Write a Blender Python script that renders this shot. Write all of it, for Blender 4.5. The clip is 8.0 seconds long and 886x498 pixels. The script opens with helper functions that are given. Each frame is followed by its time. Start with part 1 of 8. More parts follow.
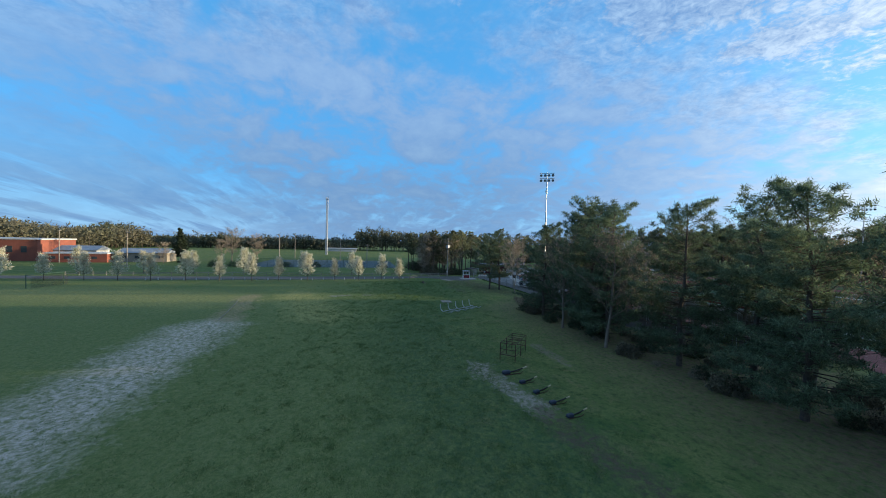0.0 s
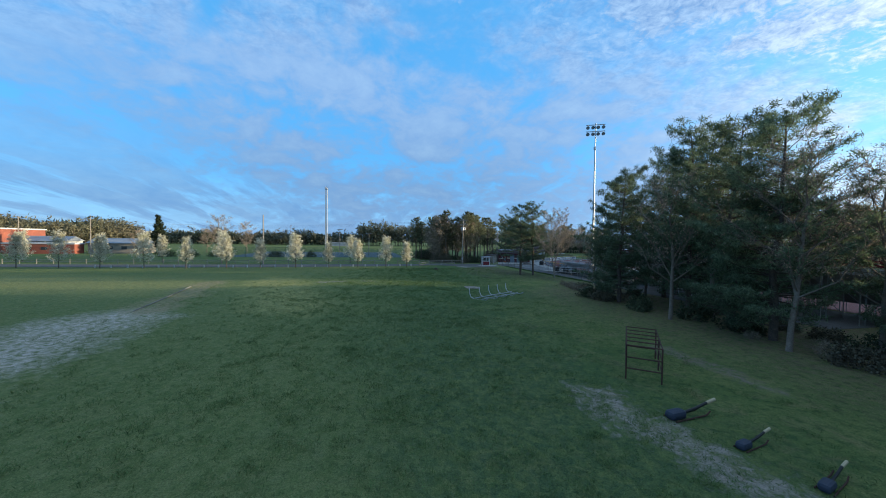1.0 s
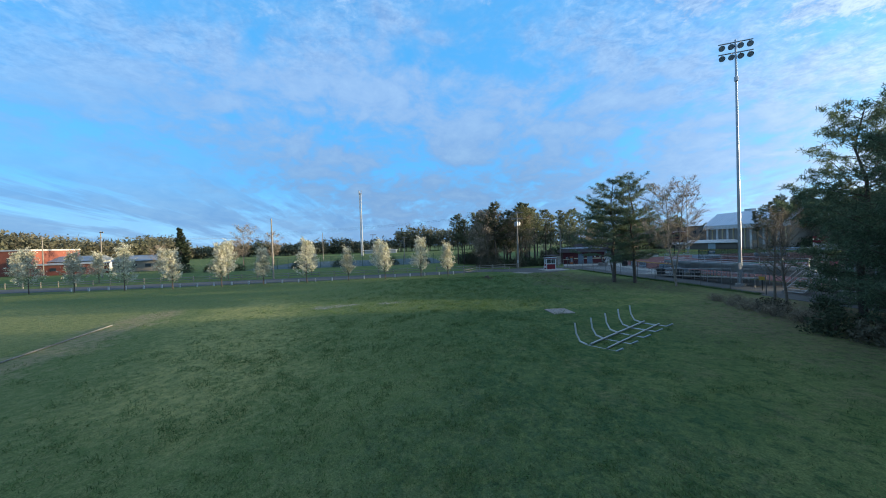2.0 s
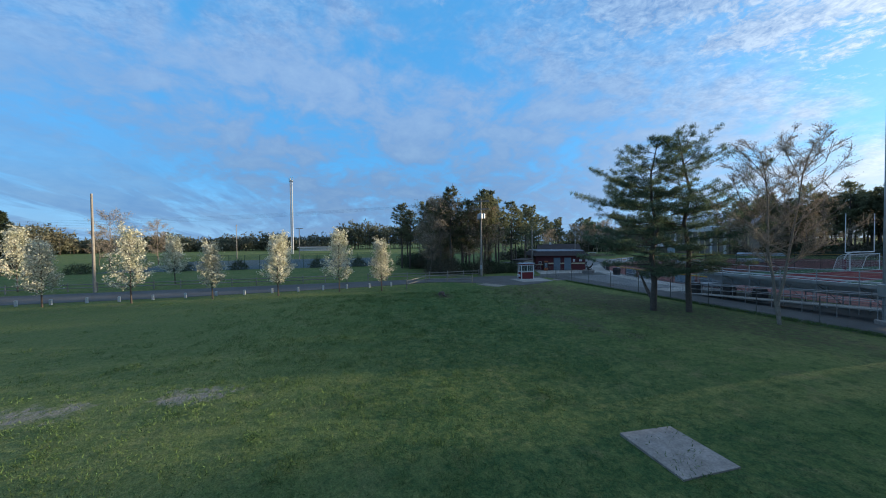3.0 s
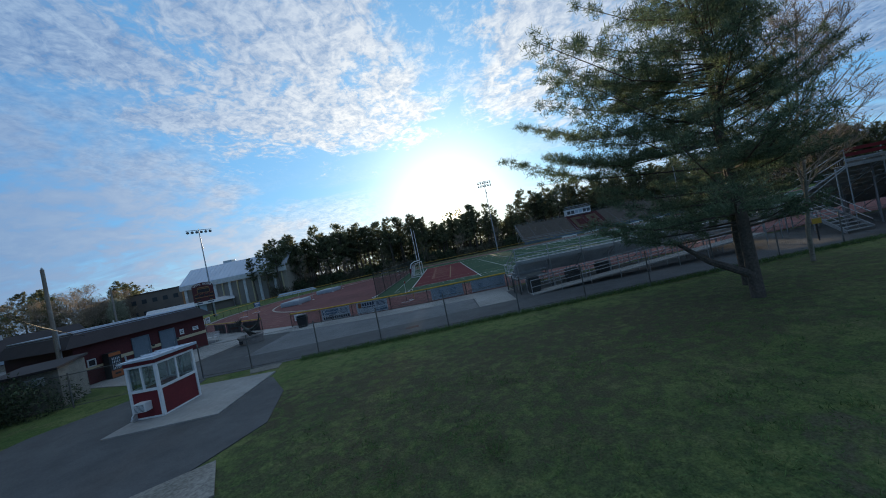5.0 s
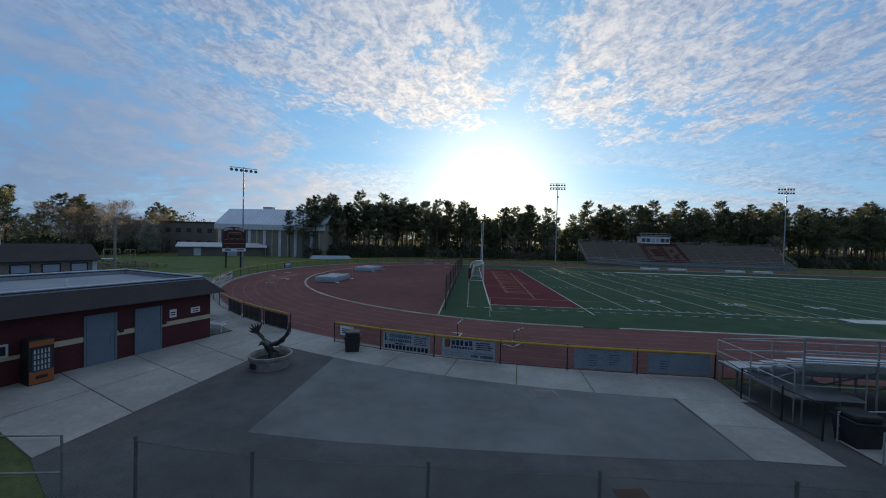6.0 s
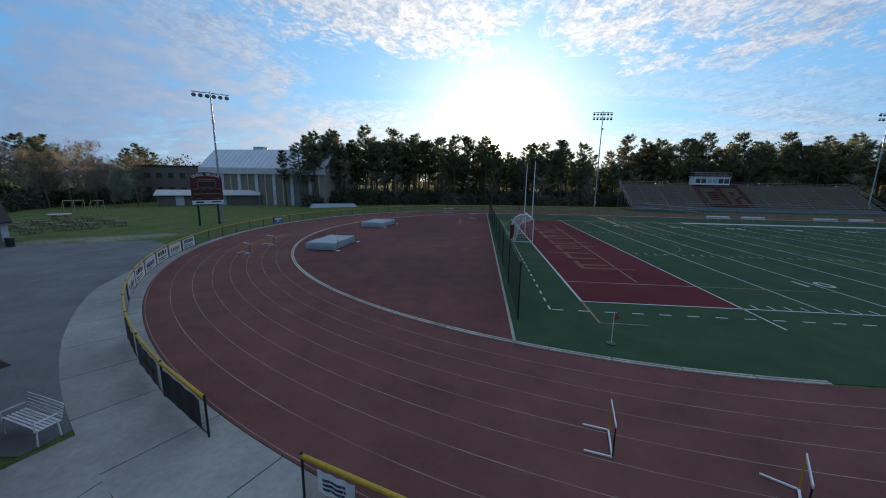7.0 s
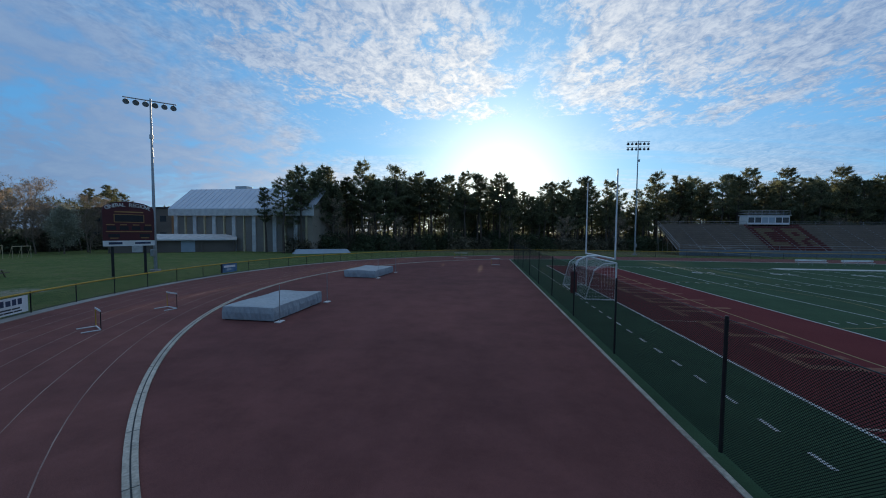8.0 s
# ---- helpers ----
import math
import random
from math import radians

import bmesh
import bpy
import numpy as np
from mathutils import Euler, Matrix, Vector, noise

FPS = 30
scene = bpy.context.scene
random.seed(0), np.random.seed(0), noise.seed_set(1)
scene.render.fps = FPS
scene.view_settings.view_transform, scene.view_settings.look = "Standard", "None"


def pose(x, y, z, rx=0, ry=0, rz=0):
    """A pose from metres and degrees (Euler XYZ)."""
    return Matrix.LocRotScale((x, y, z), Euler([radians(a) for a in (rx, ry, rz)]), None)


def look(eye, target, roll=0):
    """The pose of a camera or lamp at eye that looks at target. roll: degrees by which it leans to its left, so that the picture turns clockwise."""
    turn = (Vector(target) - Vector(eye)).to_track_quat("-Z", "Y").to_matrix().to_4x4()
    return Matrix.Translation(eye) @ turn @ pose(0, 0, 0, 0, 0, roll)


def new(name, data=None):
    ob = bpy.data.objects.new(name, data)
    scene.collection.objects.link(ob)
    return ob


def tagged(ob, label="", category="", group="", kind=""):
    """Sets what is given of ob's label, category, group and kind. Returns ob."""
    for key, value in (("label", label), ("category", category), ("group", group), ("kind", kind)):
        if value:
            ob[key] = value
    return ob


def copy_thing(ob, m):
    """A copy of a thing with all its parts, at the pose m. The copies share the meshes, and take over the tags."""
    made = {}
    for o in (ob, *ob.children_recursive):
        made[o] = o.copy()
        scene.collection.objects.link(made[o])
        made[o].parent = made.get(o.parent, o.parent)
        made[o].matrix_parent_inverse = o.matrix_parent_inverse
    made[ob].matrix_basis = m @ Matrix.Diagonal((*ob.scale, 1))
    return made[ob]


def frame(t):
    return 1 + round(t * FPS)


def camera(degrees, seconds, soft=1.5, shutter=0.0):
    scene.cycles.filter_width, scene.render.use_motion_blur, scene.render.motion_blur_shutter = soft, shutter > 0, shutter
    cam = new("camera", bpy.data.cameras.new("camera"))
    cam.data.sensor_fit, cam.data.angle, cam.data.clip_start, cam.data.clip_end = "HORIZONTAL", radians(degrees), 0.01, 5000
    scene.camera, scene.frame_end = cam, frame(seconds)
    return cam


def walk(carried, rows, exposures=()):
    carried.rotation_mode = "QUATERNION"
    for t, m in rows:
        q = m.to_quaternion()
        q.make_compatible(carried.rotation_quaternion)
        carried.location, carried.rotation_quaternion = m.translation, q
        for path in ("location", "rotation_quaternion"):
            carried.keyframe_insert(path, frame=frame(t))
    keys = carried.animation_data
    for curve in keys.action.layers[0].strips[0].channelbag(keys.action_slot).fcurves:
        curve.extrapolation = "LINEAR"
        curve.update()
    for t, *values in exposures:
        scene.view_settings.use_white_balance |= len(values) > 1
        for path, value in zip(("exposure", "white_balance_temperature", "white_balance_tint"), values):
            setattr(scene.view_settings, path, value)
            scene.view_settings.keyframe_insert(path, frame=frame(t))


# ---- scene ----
# ---------------------------------------------------------------- camera and its way
def heading(x, y, z, yaw, pitch, roll):
    """Eye, yaw to the left of +y, pitch up and roll, in degrees."""
    a, b = radians(yaw), radians(pitch)
    eye = Vector((x, y, z))
    return look(eye, eye + Vector((-math.sin(a) * math.cos(b), math.cos(a) * math.cos(b), math.sin(b))), roll)


cam = camera(103.0, 8.0, soft=1.0)
walk(cam, [
    (0, heading(96.99, -64.84, 11.19, 76.86, -1.20, 1.46)),
    (0.5, heading(88.93, -64.65, 8.05, 76.81, -0.10, 1.22)),
    (0.7, heading(85.64, -64.69, 7.10, 76.98, 0.07, 0.73)),
    (1, heading(79.87, -63.84, 6.49, 77.41, -1.46, 0.86)),
    (1.2, heading(76.19, -63.57, 6.27, 78.61, -1.19, 0.06)),
    (1.5, heading(70.43, -62.85, 6.08, 84.20, -1.12, -1.34)),
    (1.7, heading(66.45, -62.43, 5.95, 84.17, -0.90, -1.70)),
    (2.8, heading(43.53, -58.12, 5.54, 81.89, -0.75, -0.69)),
    (3, heading(39.32, -57.35, 5.66, 75.60, -1.21, -0.67)),
    (3.2, heading(35.27, -56.78, 5.85, 67.84, -0.89, 0.37)),
    (3.5, heading(29.66, -56.18, 5.00, 54.01, 0.11, -0.51)),
    (3.8, heading(23.41, -55.44, 4.77, 38.63, 0.60, -1.72)),
    (4, heading(20.03, -55.21, 4.39, 29.52, 1.04, -2.86)),
    (4.2, heading(16.51, -54.53, 4.13, 22.15, 0.97, -4.69)),
    (5.3, heading(2.05, -44.13, 4.24, -3.22, -0.35, -11.96)),
    (5.5, heading(0.75, -41.85, 4.74, -2.58, -0.42, -9.55)),
    (5.7, heading(-0.27, -39.59, 5.23, 3.47, 0.21, 0.42)),
    (5.9, heading(-1.41, -36.67, 5.87, 4.57, -1.00, 1.60)),
    (6, heading(-2.02, -35.45, 6.27, 4.56, -1.31, 1.57)),
    (6.3, heading(-3.84, -31.47, 6.83, 3.87, -3.84, 1.72)),
    (6.5, heading(-4.44, -28.46, 7.12, 5.10, -5.82, 1.31)),
    (6.8, heading(-5.59, -24.14, 7.15, 5.27, -9.02, 1.04)),
    (7, heading(-6.43, -21.29, 7.08, 5.70, -10.85, 0.93)),
    (7.2, heading(-7.14, -18.27, 6.75, 6.03, -11.70, 0.33)),
    (7.5, heading(-8.14, -13.45, 6.06, 6.31, -10.67, 0.44)),
    (7.7, heading(-8.76, -10.32, 5.61, 6.47, -6.37, 0.28)),
    (7.8, heading(-9.06, -8.67, 5.42, 6.59, -5.27, 0.24)),
    (8, heading(-9.66, -5.38, 4.98, 6.29, -2.85, 0.46)),
], exposures=[(0.0, 0.66, 6550, 5), (1.5, 0.90, 6550, 4), (2.8, 0.78, 6500, 5), (3.5, 0.26, 6700, 8), (4.0, 0.32, 6800, 8), (4.2, 0.32, 6800, 8), (5.3, 0.28, 7000, 10), (6.0, 0.20, 7550, 14), (7.0, 0.38, 7350, 13), (7.5, 0.34, 7250, 12), (8.0, 0.18, 6800, 10)])

# ---------------------------------------------------------------- sky and sun
SUN_AZ, SUN_EL = radians(2.7), radians(5.6)      # azimuth east of +y, elevation
SUN_DIR = Vector((math.sin(SUN_AZ) * math.cos(SUN_EL), math.cos(SUN_AZ) * math.cos(SUN_EL), math.sin(SUN_EL)))


def build_sky():
    w = bpy.data.worlds.new("evening_sky")
    scene.world = w
    w.use_nodes = True
    nt = w.node_tree
    nt.nodes.clear()
    N, L = nt.nodes.new, nt.links.new

    def math_node(op, a, b=None, c=None, clamp=False):
        n = N("ShaderNodeMath")
        n.operation, n.use_clamp = op, clamp
        for i, v in enumerate((a, b, c)):
            if v is None:
                continue
            if isinstance(v, (int, float)):
                n.inputs[i].default_value = v
            else:
                L(v, n.inputs[i])
        return n.outputs[0]

    def ramp(fac, stops):
        n = N("ShaderNodeValToRGB")
        el = n.color_ramp.elements
        while len(el) < len(stops):
            el.new(0.5)
        for e, (p, c) in zip(el, stops):
            e.position, e.color = p, (*c, 1)
        L(fac, n.inputs[0])
        return n.outputs[0]

    def mix(fac, a, b, blend="MIX"):
        n = N("ShaderNodeMix")
        n.data_type, n.blend_type, n.clamp_factor = "RGBA", blend, True
        for sock, v in ((n.inputs[0], fac), (n.inputs[6], a), (n.inputs[7], b)):
            if isinstance(v, (int, float)):
                sock.default_value = v
            elif isinstance(v, tuple):
                sock.default_value = (*v, 1)
            else:
                L(v, sock)
        return n.outputs[2]

    coord = N("ShaderNodeTexCoord").outputs["Generated"]
    sky = N("ShaderNodeTexSky")
    sky.sky_type, sky.sun_disc = "NISHITA", False
    sky.sun_elevation, sky.sun_rotation = SUN_EL + radians(9), SUN_AZ
    sky.air_density, sky.dust_density, sky.ozone_density = 1.0, 0.4, 2.0
    L(coord, sky.inputs[0])
    sep = N("ShaderNodeSeparateXYZ")
    L(coord, sep.inputs[0])
    x, y, z = sep.outputs
    up = math_node("MAXIMUM", z, 0.0)
    # clouds lie in flat layers, so they crowd together towards the horizon
    flat = N("ShaderNodeCombineXYZ")
    deep_z = math_node("ADD", up, 0.15)
    L(math_node("DIVIDE", x, deep_z), flat.inputs[0])
    L(math_node("DIVIDE", y, deep_z), flat.inputs[1])

    def noise_tex(scale, detail, rough, dist, squeeze=(1, 1, 1), shift=(0, 0, 0), vector=None):
        m = N("ShaderNodeMapping")
        m.inputs["Scale"].default_value, m.inputs["Location"].default_value = squeeze, shift
        L(vector or flat.outputs[0], m.inputs[0])
        n = N("ShaderNodeTexNoise")
        n.inputs["Scale"].default_value, n.inputs["Detail"].default_value = scale, detail
        n.inputs["Roughness"].default_value, n.inputs["Distortion"].default_value = rough, dist
        L(m.outputs[0], n.inputs["Vector"])
        return n.outputs["Fac"]

    def spread(v, lo, hi, a=0.0, b=1.0):
        n = N("ShaderNodeMapRange")
        n.clamp, n.interpolation_type = True, "SMOOTHSTEP"
        for i, q in enumerate((lo, hi, a, b)):
            n.inputs[i + 1].default_value = q
        L(v, n.inputs[0])
        return n.outputs[0]

    def plus(a, b, k=1.0):
        return math_node("MULTIPLY_ADD", b, k, a)

    def times(*vals):
        out = vals[0]
        for v in vals[1:]:
            out = math_node("MULTIPLY", out, v)
        return out

    def inverse(v):
        return math_node("SUBTRACT", 1.0, v)

    # how near the sun a piece of sky is
    dot = N("ShaderNodeVectorMath")
    dot.operation = "DOT_PRODUCT"
    L(coord, dot.inputs[0])
    dot.inputs[1].default_value = SUN_DIR
    toward = dot.outputs["Value"]
    near = math_node("MAXIMUM", toward, 0.0)
    wide, mid, tight = (math_node("POWER", near, p) for p in (4.0, 65.0, 9000.0))
    plan = N("ShaderNodeSeparateXYZ")
    L(flat.outputs[0], plan.inputs[0])
    u, v, _ = plan.outputs
    # a second, less crowded plan for the broad soft sheets
    broad = N("ShaderNodeCombineXYZ")
    high_z = math_node("ADD", up, 0.34)
    L(math_node("DIVIDE", x, high_z), broad.inputs[0])
    L(math_node("DIVIDE", y, high_z), broad.inputs[1])
    edge = math_node("SUBTRACT", noise_tex(2.6, 6.0, 0.68, 0.4, shift=(3.1, 0.4, 0.3)), 0.5)
    sheet = noise_tex(2.9, 5.0, 0.58, 0.5, shift=(4.0, 2.0, 0), vector=broad.outputs[0])
    puff = noise_tex(9.0, 4.0, 0.6, 0.3, shift=(0.7, 0.2, 0), vector=broad.outputs[0])
    patch = noise_tex(2.2, 3.0, 0.55, 0.4, shift=(1.4, 6.2, 0))
    curd = noise_tex(15.0, 5.0, 0.66, 0.7, squeeze=(1.0, 0.72, 1.0), shift=(0.3, 0.9, 0))
    speck = noise_tex(42.0, 3.0, 0.6, 0.5)
    lumps = plus(math_node("MULTIPLY", curd, 0.68), speck, 0.32)
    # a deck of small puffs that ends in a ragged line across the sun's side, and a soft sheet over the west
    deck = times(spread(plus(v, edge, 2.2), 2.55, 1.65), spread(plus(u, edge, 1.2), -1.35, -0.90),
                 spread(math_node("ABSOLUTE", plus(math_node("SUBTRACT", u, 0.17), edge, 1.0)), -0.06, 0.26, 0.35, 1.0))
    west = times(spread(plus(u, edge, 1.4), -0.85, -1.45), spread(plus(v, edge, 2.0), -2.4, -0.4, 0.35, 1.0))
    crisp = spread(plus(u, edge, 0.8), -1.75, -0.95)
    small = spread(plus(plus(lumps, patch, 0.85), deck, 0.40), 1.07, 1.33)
    soft_sheet = spread(plus(math_node("MULTIPLY", puff, 0.42), sheet, 0.80), 0.43, 0.68)
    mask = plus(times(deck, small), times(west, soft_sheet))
    streak = noise_tex(1.5, 5.0, 0.62, 0.3, squeeze=(0.30, 1.5, 1.0), shift=(2.0, 5.0, 0))
    veil = times(spread(streak, 0.37, 0.56), spread(up, 0.30, 0.06, 0.0, 0.85), inverse(spread(toward, 0.955, 0.99)))
    mask = math_node("MAXIMUM", math_node("MINIMUM", mask, 1.0), veil)
    shade = mix(math_node("POWER", near, 6.5), (0.178, 0.288, 0.485), (0.90, 0.92, 0.93))
    # cloud brightened overhead, out of view, added to lift the light on the ground
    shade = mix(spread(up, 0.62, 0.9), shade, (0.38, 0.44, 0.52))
    shade = mix(times(spread(up, 0.42, 0.08), inverse(spread(toward, 0.2, 0.8))), shade, (0.122, 0.212, 0.372))
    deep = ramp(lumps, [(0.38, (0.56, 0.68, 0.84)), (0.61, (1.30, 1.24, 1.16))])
    pale = ramp(plus(math_node("MULTIPLY", puff, 0.50), sheet, 0.50), [(0.38, (0.76, 0.85, 0.97)), (0.68, (1.20, 1.15, 1.09))])
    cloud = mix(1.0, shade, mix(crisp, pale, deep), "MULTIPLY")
    blue = mix(1.0, sky.outputs[0], (0.075, 0.13, 0.18), "MULTIPLY")
    blue = mix(0.72, blue, mix(wide, (0.058, 0.272, 0.585), (0.25, 0.49, 0.75)))
    low = ramp(up, [(0.0, (1, 1, 1)), (0.16, (0, 0, 0))])
    hazy = mix(math_node("MULTIPLY", low, 0.50), blue, mix(wide, (0.30, 0.42, 0.66), (0.64, 0.70, 0.75)))
    full = mix(math_node("MULTIPLY", mask, 0.92), hazy, cloud)
    full = mix(math_node("MULTIPLY", math_node("POWER", near, 50.0), 0.5), full, (1.0, 0.95, 0.86))
    glow = N("ShaderNodeMix")
    glow.data_type, glow.blend_type, glow.clamp_factor = "RGBA", "ADD", False
    glow.inputs[0].default_value = 1.0
    L(full, glow.inputs[6])
    aur = math_node("MULTIPLY_ADD", mid, 0.40, math_node("MULTIPLY", tight, 90.0))
    tint = N("ShaderNodeVectorMath")
    tint.operation = "SCALE"
    tint.inputs[0].default_value = (1.0, 0.88, 0.66)
    L(aur, tint.inputs["Scale"])
    L(tint.outputs[0], glow.inputs[7])
    bg = N("ShaderNodeBackground")
    L(glow.outputs[2], bg.inputs[0])
    bg.inputs[1].default_value = 1.0
    L(bg.outputs[0], N("ShaderNodeOutputWorld").inputs[0])


build_sky()
sun_data = bpy.data.lights.new("sun", "SUN")
sun_data.energy, sun_data.angle, sun_data.color = 5.0, radians(0.55), (1.0, 0.80, 0.55)
sun = new("sun", sun_data)
sun.matrix_world = look(SUN_DIR * 300, (0, 0, 0))

# ---------------------------------------------------------------- materials
MATS = {}


def surface(name, color, rough=0.8, metal=0.0, second=None, scale=2.0, fine=25.0, vary=0.25, bump=0.15, island=0.0, spec=0.4, ob_random=0.0, translucent=0.0, blotch=None):
    """A principled surface whose colour wanders at two scales, with fine relief."""
    if name in MATS:
        return MATS[name]
    m = bpy.data.materials.new(name)
    m.use_nodes = True
    nt = m.node_tree
    N, L = nt.nodes.new, nt.links.new
    bsdf = nt.nodes["Principled BSDF"]
    tc = N("ShaderNodeTexCoord").outputs["Object"]
    a, b = N("ShaderNodeTexNoise"), N("ShaderNodeTexNoise")
    for n, s, d in ((a, scale, 4), (b, fine, 5)):
        n.inputs["Scale"].default_value, n.inputs["Detail"].default_value = s, d
        L(tc, n.inputs["Vector"])
    second = second or tuple(c * 0.55 for c in color)
    mx = N("ShaderNodeMix")
    mx.data_type = "RGBA"
    r = N("ShaderNodeMapRange")
    r.inputs[1].default_value, r.inputs[2].default_value = 0.32, 0.68
    L(a.outputs["Fac"], r.inputs[0])
    L(r.outputs[0], mx.inputs[0])
    mx.inputs[6].default_value, mx.inputs[7].default_value = (*color, 1), (*second, 1)
    g = N("ShaderNodeMapRange")
    g.inputs[1].default_value, g.inputs[2].default_value = 0.3, 0.7
    g.inputs[3].default_value, g.inputs[4].default_value = 1 - vary, 1 + vary
    L(b.outputs["Fac"], g.inputs[0])
    out, gain = mx.outputs[2], g.outputs[0]

    def times(value, lo, hi):
        q, p = N("ShaderNodeMapRange"), N("ShaderNodeMath")
        q.inputs[3].default_value, q.inputs[4].default_value = lo, hi
        p.operation = "MULTIPLY"
        L(value, q.inputs[0])
        L(q.outputs[0], p.inputs[0])
        L(gain, p.inputs[1])
        return p.outputs[0]
    if blotch:
        c = N("ShaderNodeTexNoise")
        c.inputs["Scale"].default_value, c.inputs["Detail"].default_value, c.inputs["Roughness"].default_value = blotch[0], 6, 0.7
        L(tc, c.inputs["Vector"])
        spread = N("ShaderNodeMapRange")
        spread.inputs[1].default_value, spread.inputs[2].default_value = 0.35, 0.65
        L(c.outputs["Fac"], spread.inputs[0])
        gain = times(spread.outputs[0], 1 - blotch[1], 1 + blotch[1])
    if island:
        gain = times(N("ShaderNodeNewGeometry").outputs["Random Per Island"], 1 - island, 1 + island)
    if ob_random:
        gain = times(N("ShaderNodeObjectInfo").outputs["Random"], 1 - ob_random, 1 + ob_random)
    v = N("ShaderNodeVectorMath")
    v.operation = "SCALE"
    L(out, v.inputs[0])
    L(gain, v.inputs["Scale"])
    L(v.outputs[0], bsdf.inputs["Base Color"])
    bsdf.inputs["Roughness"].default_value, bsdf.inputs["Metallic"].default_value = rough, metal
    bsdf.inputs["Specular IOR Level"].default_value = spec
    if bump:
        bp = N("ShaderNodeBump")
        bp.inputs["Strength"].default_value, bp.inputs["Distance"].default_value = bump, 0.02
        L(b.outputs["Fac"], bp.inputs["Height"])
        L(bp.outputs[0], bsdf.inputs["Normal"])
    if translucent:
        tr, ms = N("ShaderNodeBsdfTranslucent"), N("ShaderNodeMixShader")
        L(v.outputs[0], tr.inputs[0])
        ms.inputs[0].default_value = translucent
        L(bsdf.outputs[0], ms.inputs[1])
        L(tr.outputs[0], ms.inputs[2])
        L(ms.outputs[0], nt.nodes["Material Output"].inputs[0])
    MATS[name] = m
    return m


def lawn_material():
    """Mown spring grass: clumps, paler worn patches, a sandy strip, leaf litter under the pines; bands of shade and sun
    are put into the colour.
    """
    m = bpy.data.materials.new("lawn")
    m.use_nodes = True
    nt = m.node_tree
    N, L = nt.nodes.new, nt.links.new
    bsdf = nt.nodes["Principled BSDF"]
    tc = N("ShaderNodeTexCoord").outputs["Object"]

    def nz(scale, detail=5, rough=0.6, dist=0.0):
        n = N("ShaderNodeTexNoise")
        n.inputs["Scale"].default_value, n.inputs["Detail"].default_value = scale, detail
        n.inputs["Roughness"].default_value, n.inputs["Distortion"].default_value = rough, dist
        L(tc, n.inputs["Vector"])
        return n.outputs["Fac"]

    def rng(v, a, b, lo=0.0, hi=1.0):
        n = N("ShaderNodeMapRange")
        for i, q in enumerate((a, b, lo, hi)):
            n.inputs[i + 1].default_value = q
        L(v, n.inputs[0])
        return n.outputs[0]

    def op(kind, a, b):
        n = N("ShaderNodeMath")
        n.operation = kind
        for i, q in enumerate((a, b)):
            if isinstance(q, (int, float)):
                n.inputs[i].default_value = q
            else:
                L(q, n.inputs[i])
        return n.outputs[0]

    def mix(f, a, b):
        n = N("ShaderNodeMix")
        n.data_type = "RGBA"
        L(f, n.inputs[0])
        for s, q in ((n.inputs[6], a), (n.inputs[7], b)):
            if isinstance(q, tuple):
                s.default_value = (*q, 1)
            else:
                L(q, s)
        return n.outputs[2]
    wide, mid, clump, blade = nz(0.05, 4), nz(0.35, 5), nz(2.2, 6, 0.65, 0.4), nz(22.0, 4)
    rough_n = nz(2.4, 7, 0.75, 0.5)
    sep = N("ShaderNodeSeparateXYZ")
    L(tc, sep.inputs[0])
    X, Y = sep.outputs[0], sep.outputs[1]

    def strip(x0, y0, x1, y1, width, ragged=2.2):
        """1 inside a strip from one place to another, with a ragged rim."""
        dx, dy = x1 - x0, y1 - y0
        ln = math.hypot(dx, dy)
        across = op("ABSOLUTE", op("ADD", op("MULTIPLY", op("SUBTRACT", X, x0), -dy / ln), op("MULTIPLY", op("SUBTRACT", Y, y0), dx / ln)), 0)
        along = op("ADD", op("MULTIPLY", op("SUBTRACT", X, x0), dx / ln), op("MULTIPLY", op("SUBTRACT", Y, y0), dy / ln))
        past = op("MAXIMUM", op("SUBTRACT", op("ABSOLUTE", op("SUBTRACT", along, ln / 2), 0), ln / 2), 0.0)
        d = op("ADD", op("ADD", across, past), op("MULTIPLY", op("SUBTRACT", clump, 0.5), ragged * 3.0))
        d = op("ADD", d, op("MULTIPLY", op("SUBTRACT", mid, 0.5), ragged * 4.0))
        return op("MULTIPLY", rng(d, width * 0.25, width * 0.85, 1.0, 0.0), rng(rough_n, 0.40, 0.58, 0.06, 1.0))
    green = mix(rng(wide, 0.35, 0.65), (0.082, 0.136, 0.041), (0.130, 0.158, 0.056))
    green = mix(rng(mid, 0.42, 0.60), green, (0.143, 0.172, 0.062))
    green = mix(rng(clump, 0.35, 0.50, 0.75, 0.0), green, (0.038, 0.078, 0.026))
    tuft = nz(5.5, 6, 0.7, 0.9)
    green = mix(rng(nz(0.55, 8, 0.75, 0.6), 0.52, 0.66, 0.0, 0.60), green, (0.196, 0.162, 0.088))
    dry = op("MULTIPLY", rng(X, -12, 22), rng(op("ADD", Y, op("MULTIPLY", mid, 12.0)), -58, -46, 1.0, 0.0))
    green = mix(op("MULTIPLY", dry, 0.82), green, mix(rng(clump, 0.35, 0.62), (0.188, 0.209, 0.086), (0.106, 0.145, 0.050)))
    green = mix(rng(tuft, 0.36, 0.50, 0.55, 0.0), green, (0.040, 0.072, 0.026))
    green = mix(rng(tuft, 0.58, 0.72, 0.0, 0.5), green, (0.231, 0.204, 0.088))
    sand = mix(rng(blade, 0.35, 0.65), (0.40, 0.335, 0.285), (0.54, 0.47, 0.41))
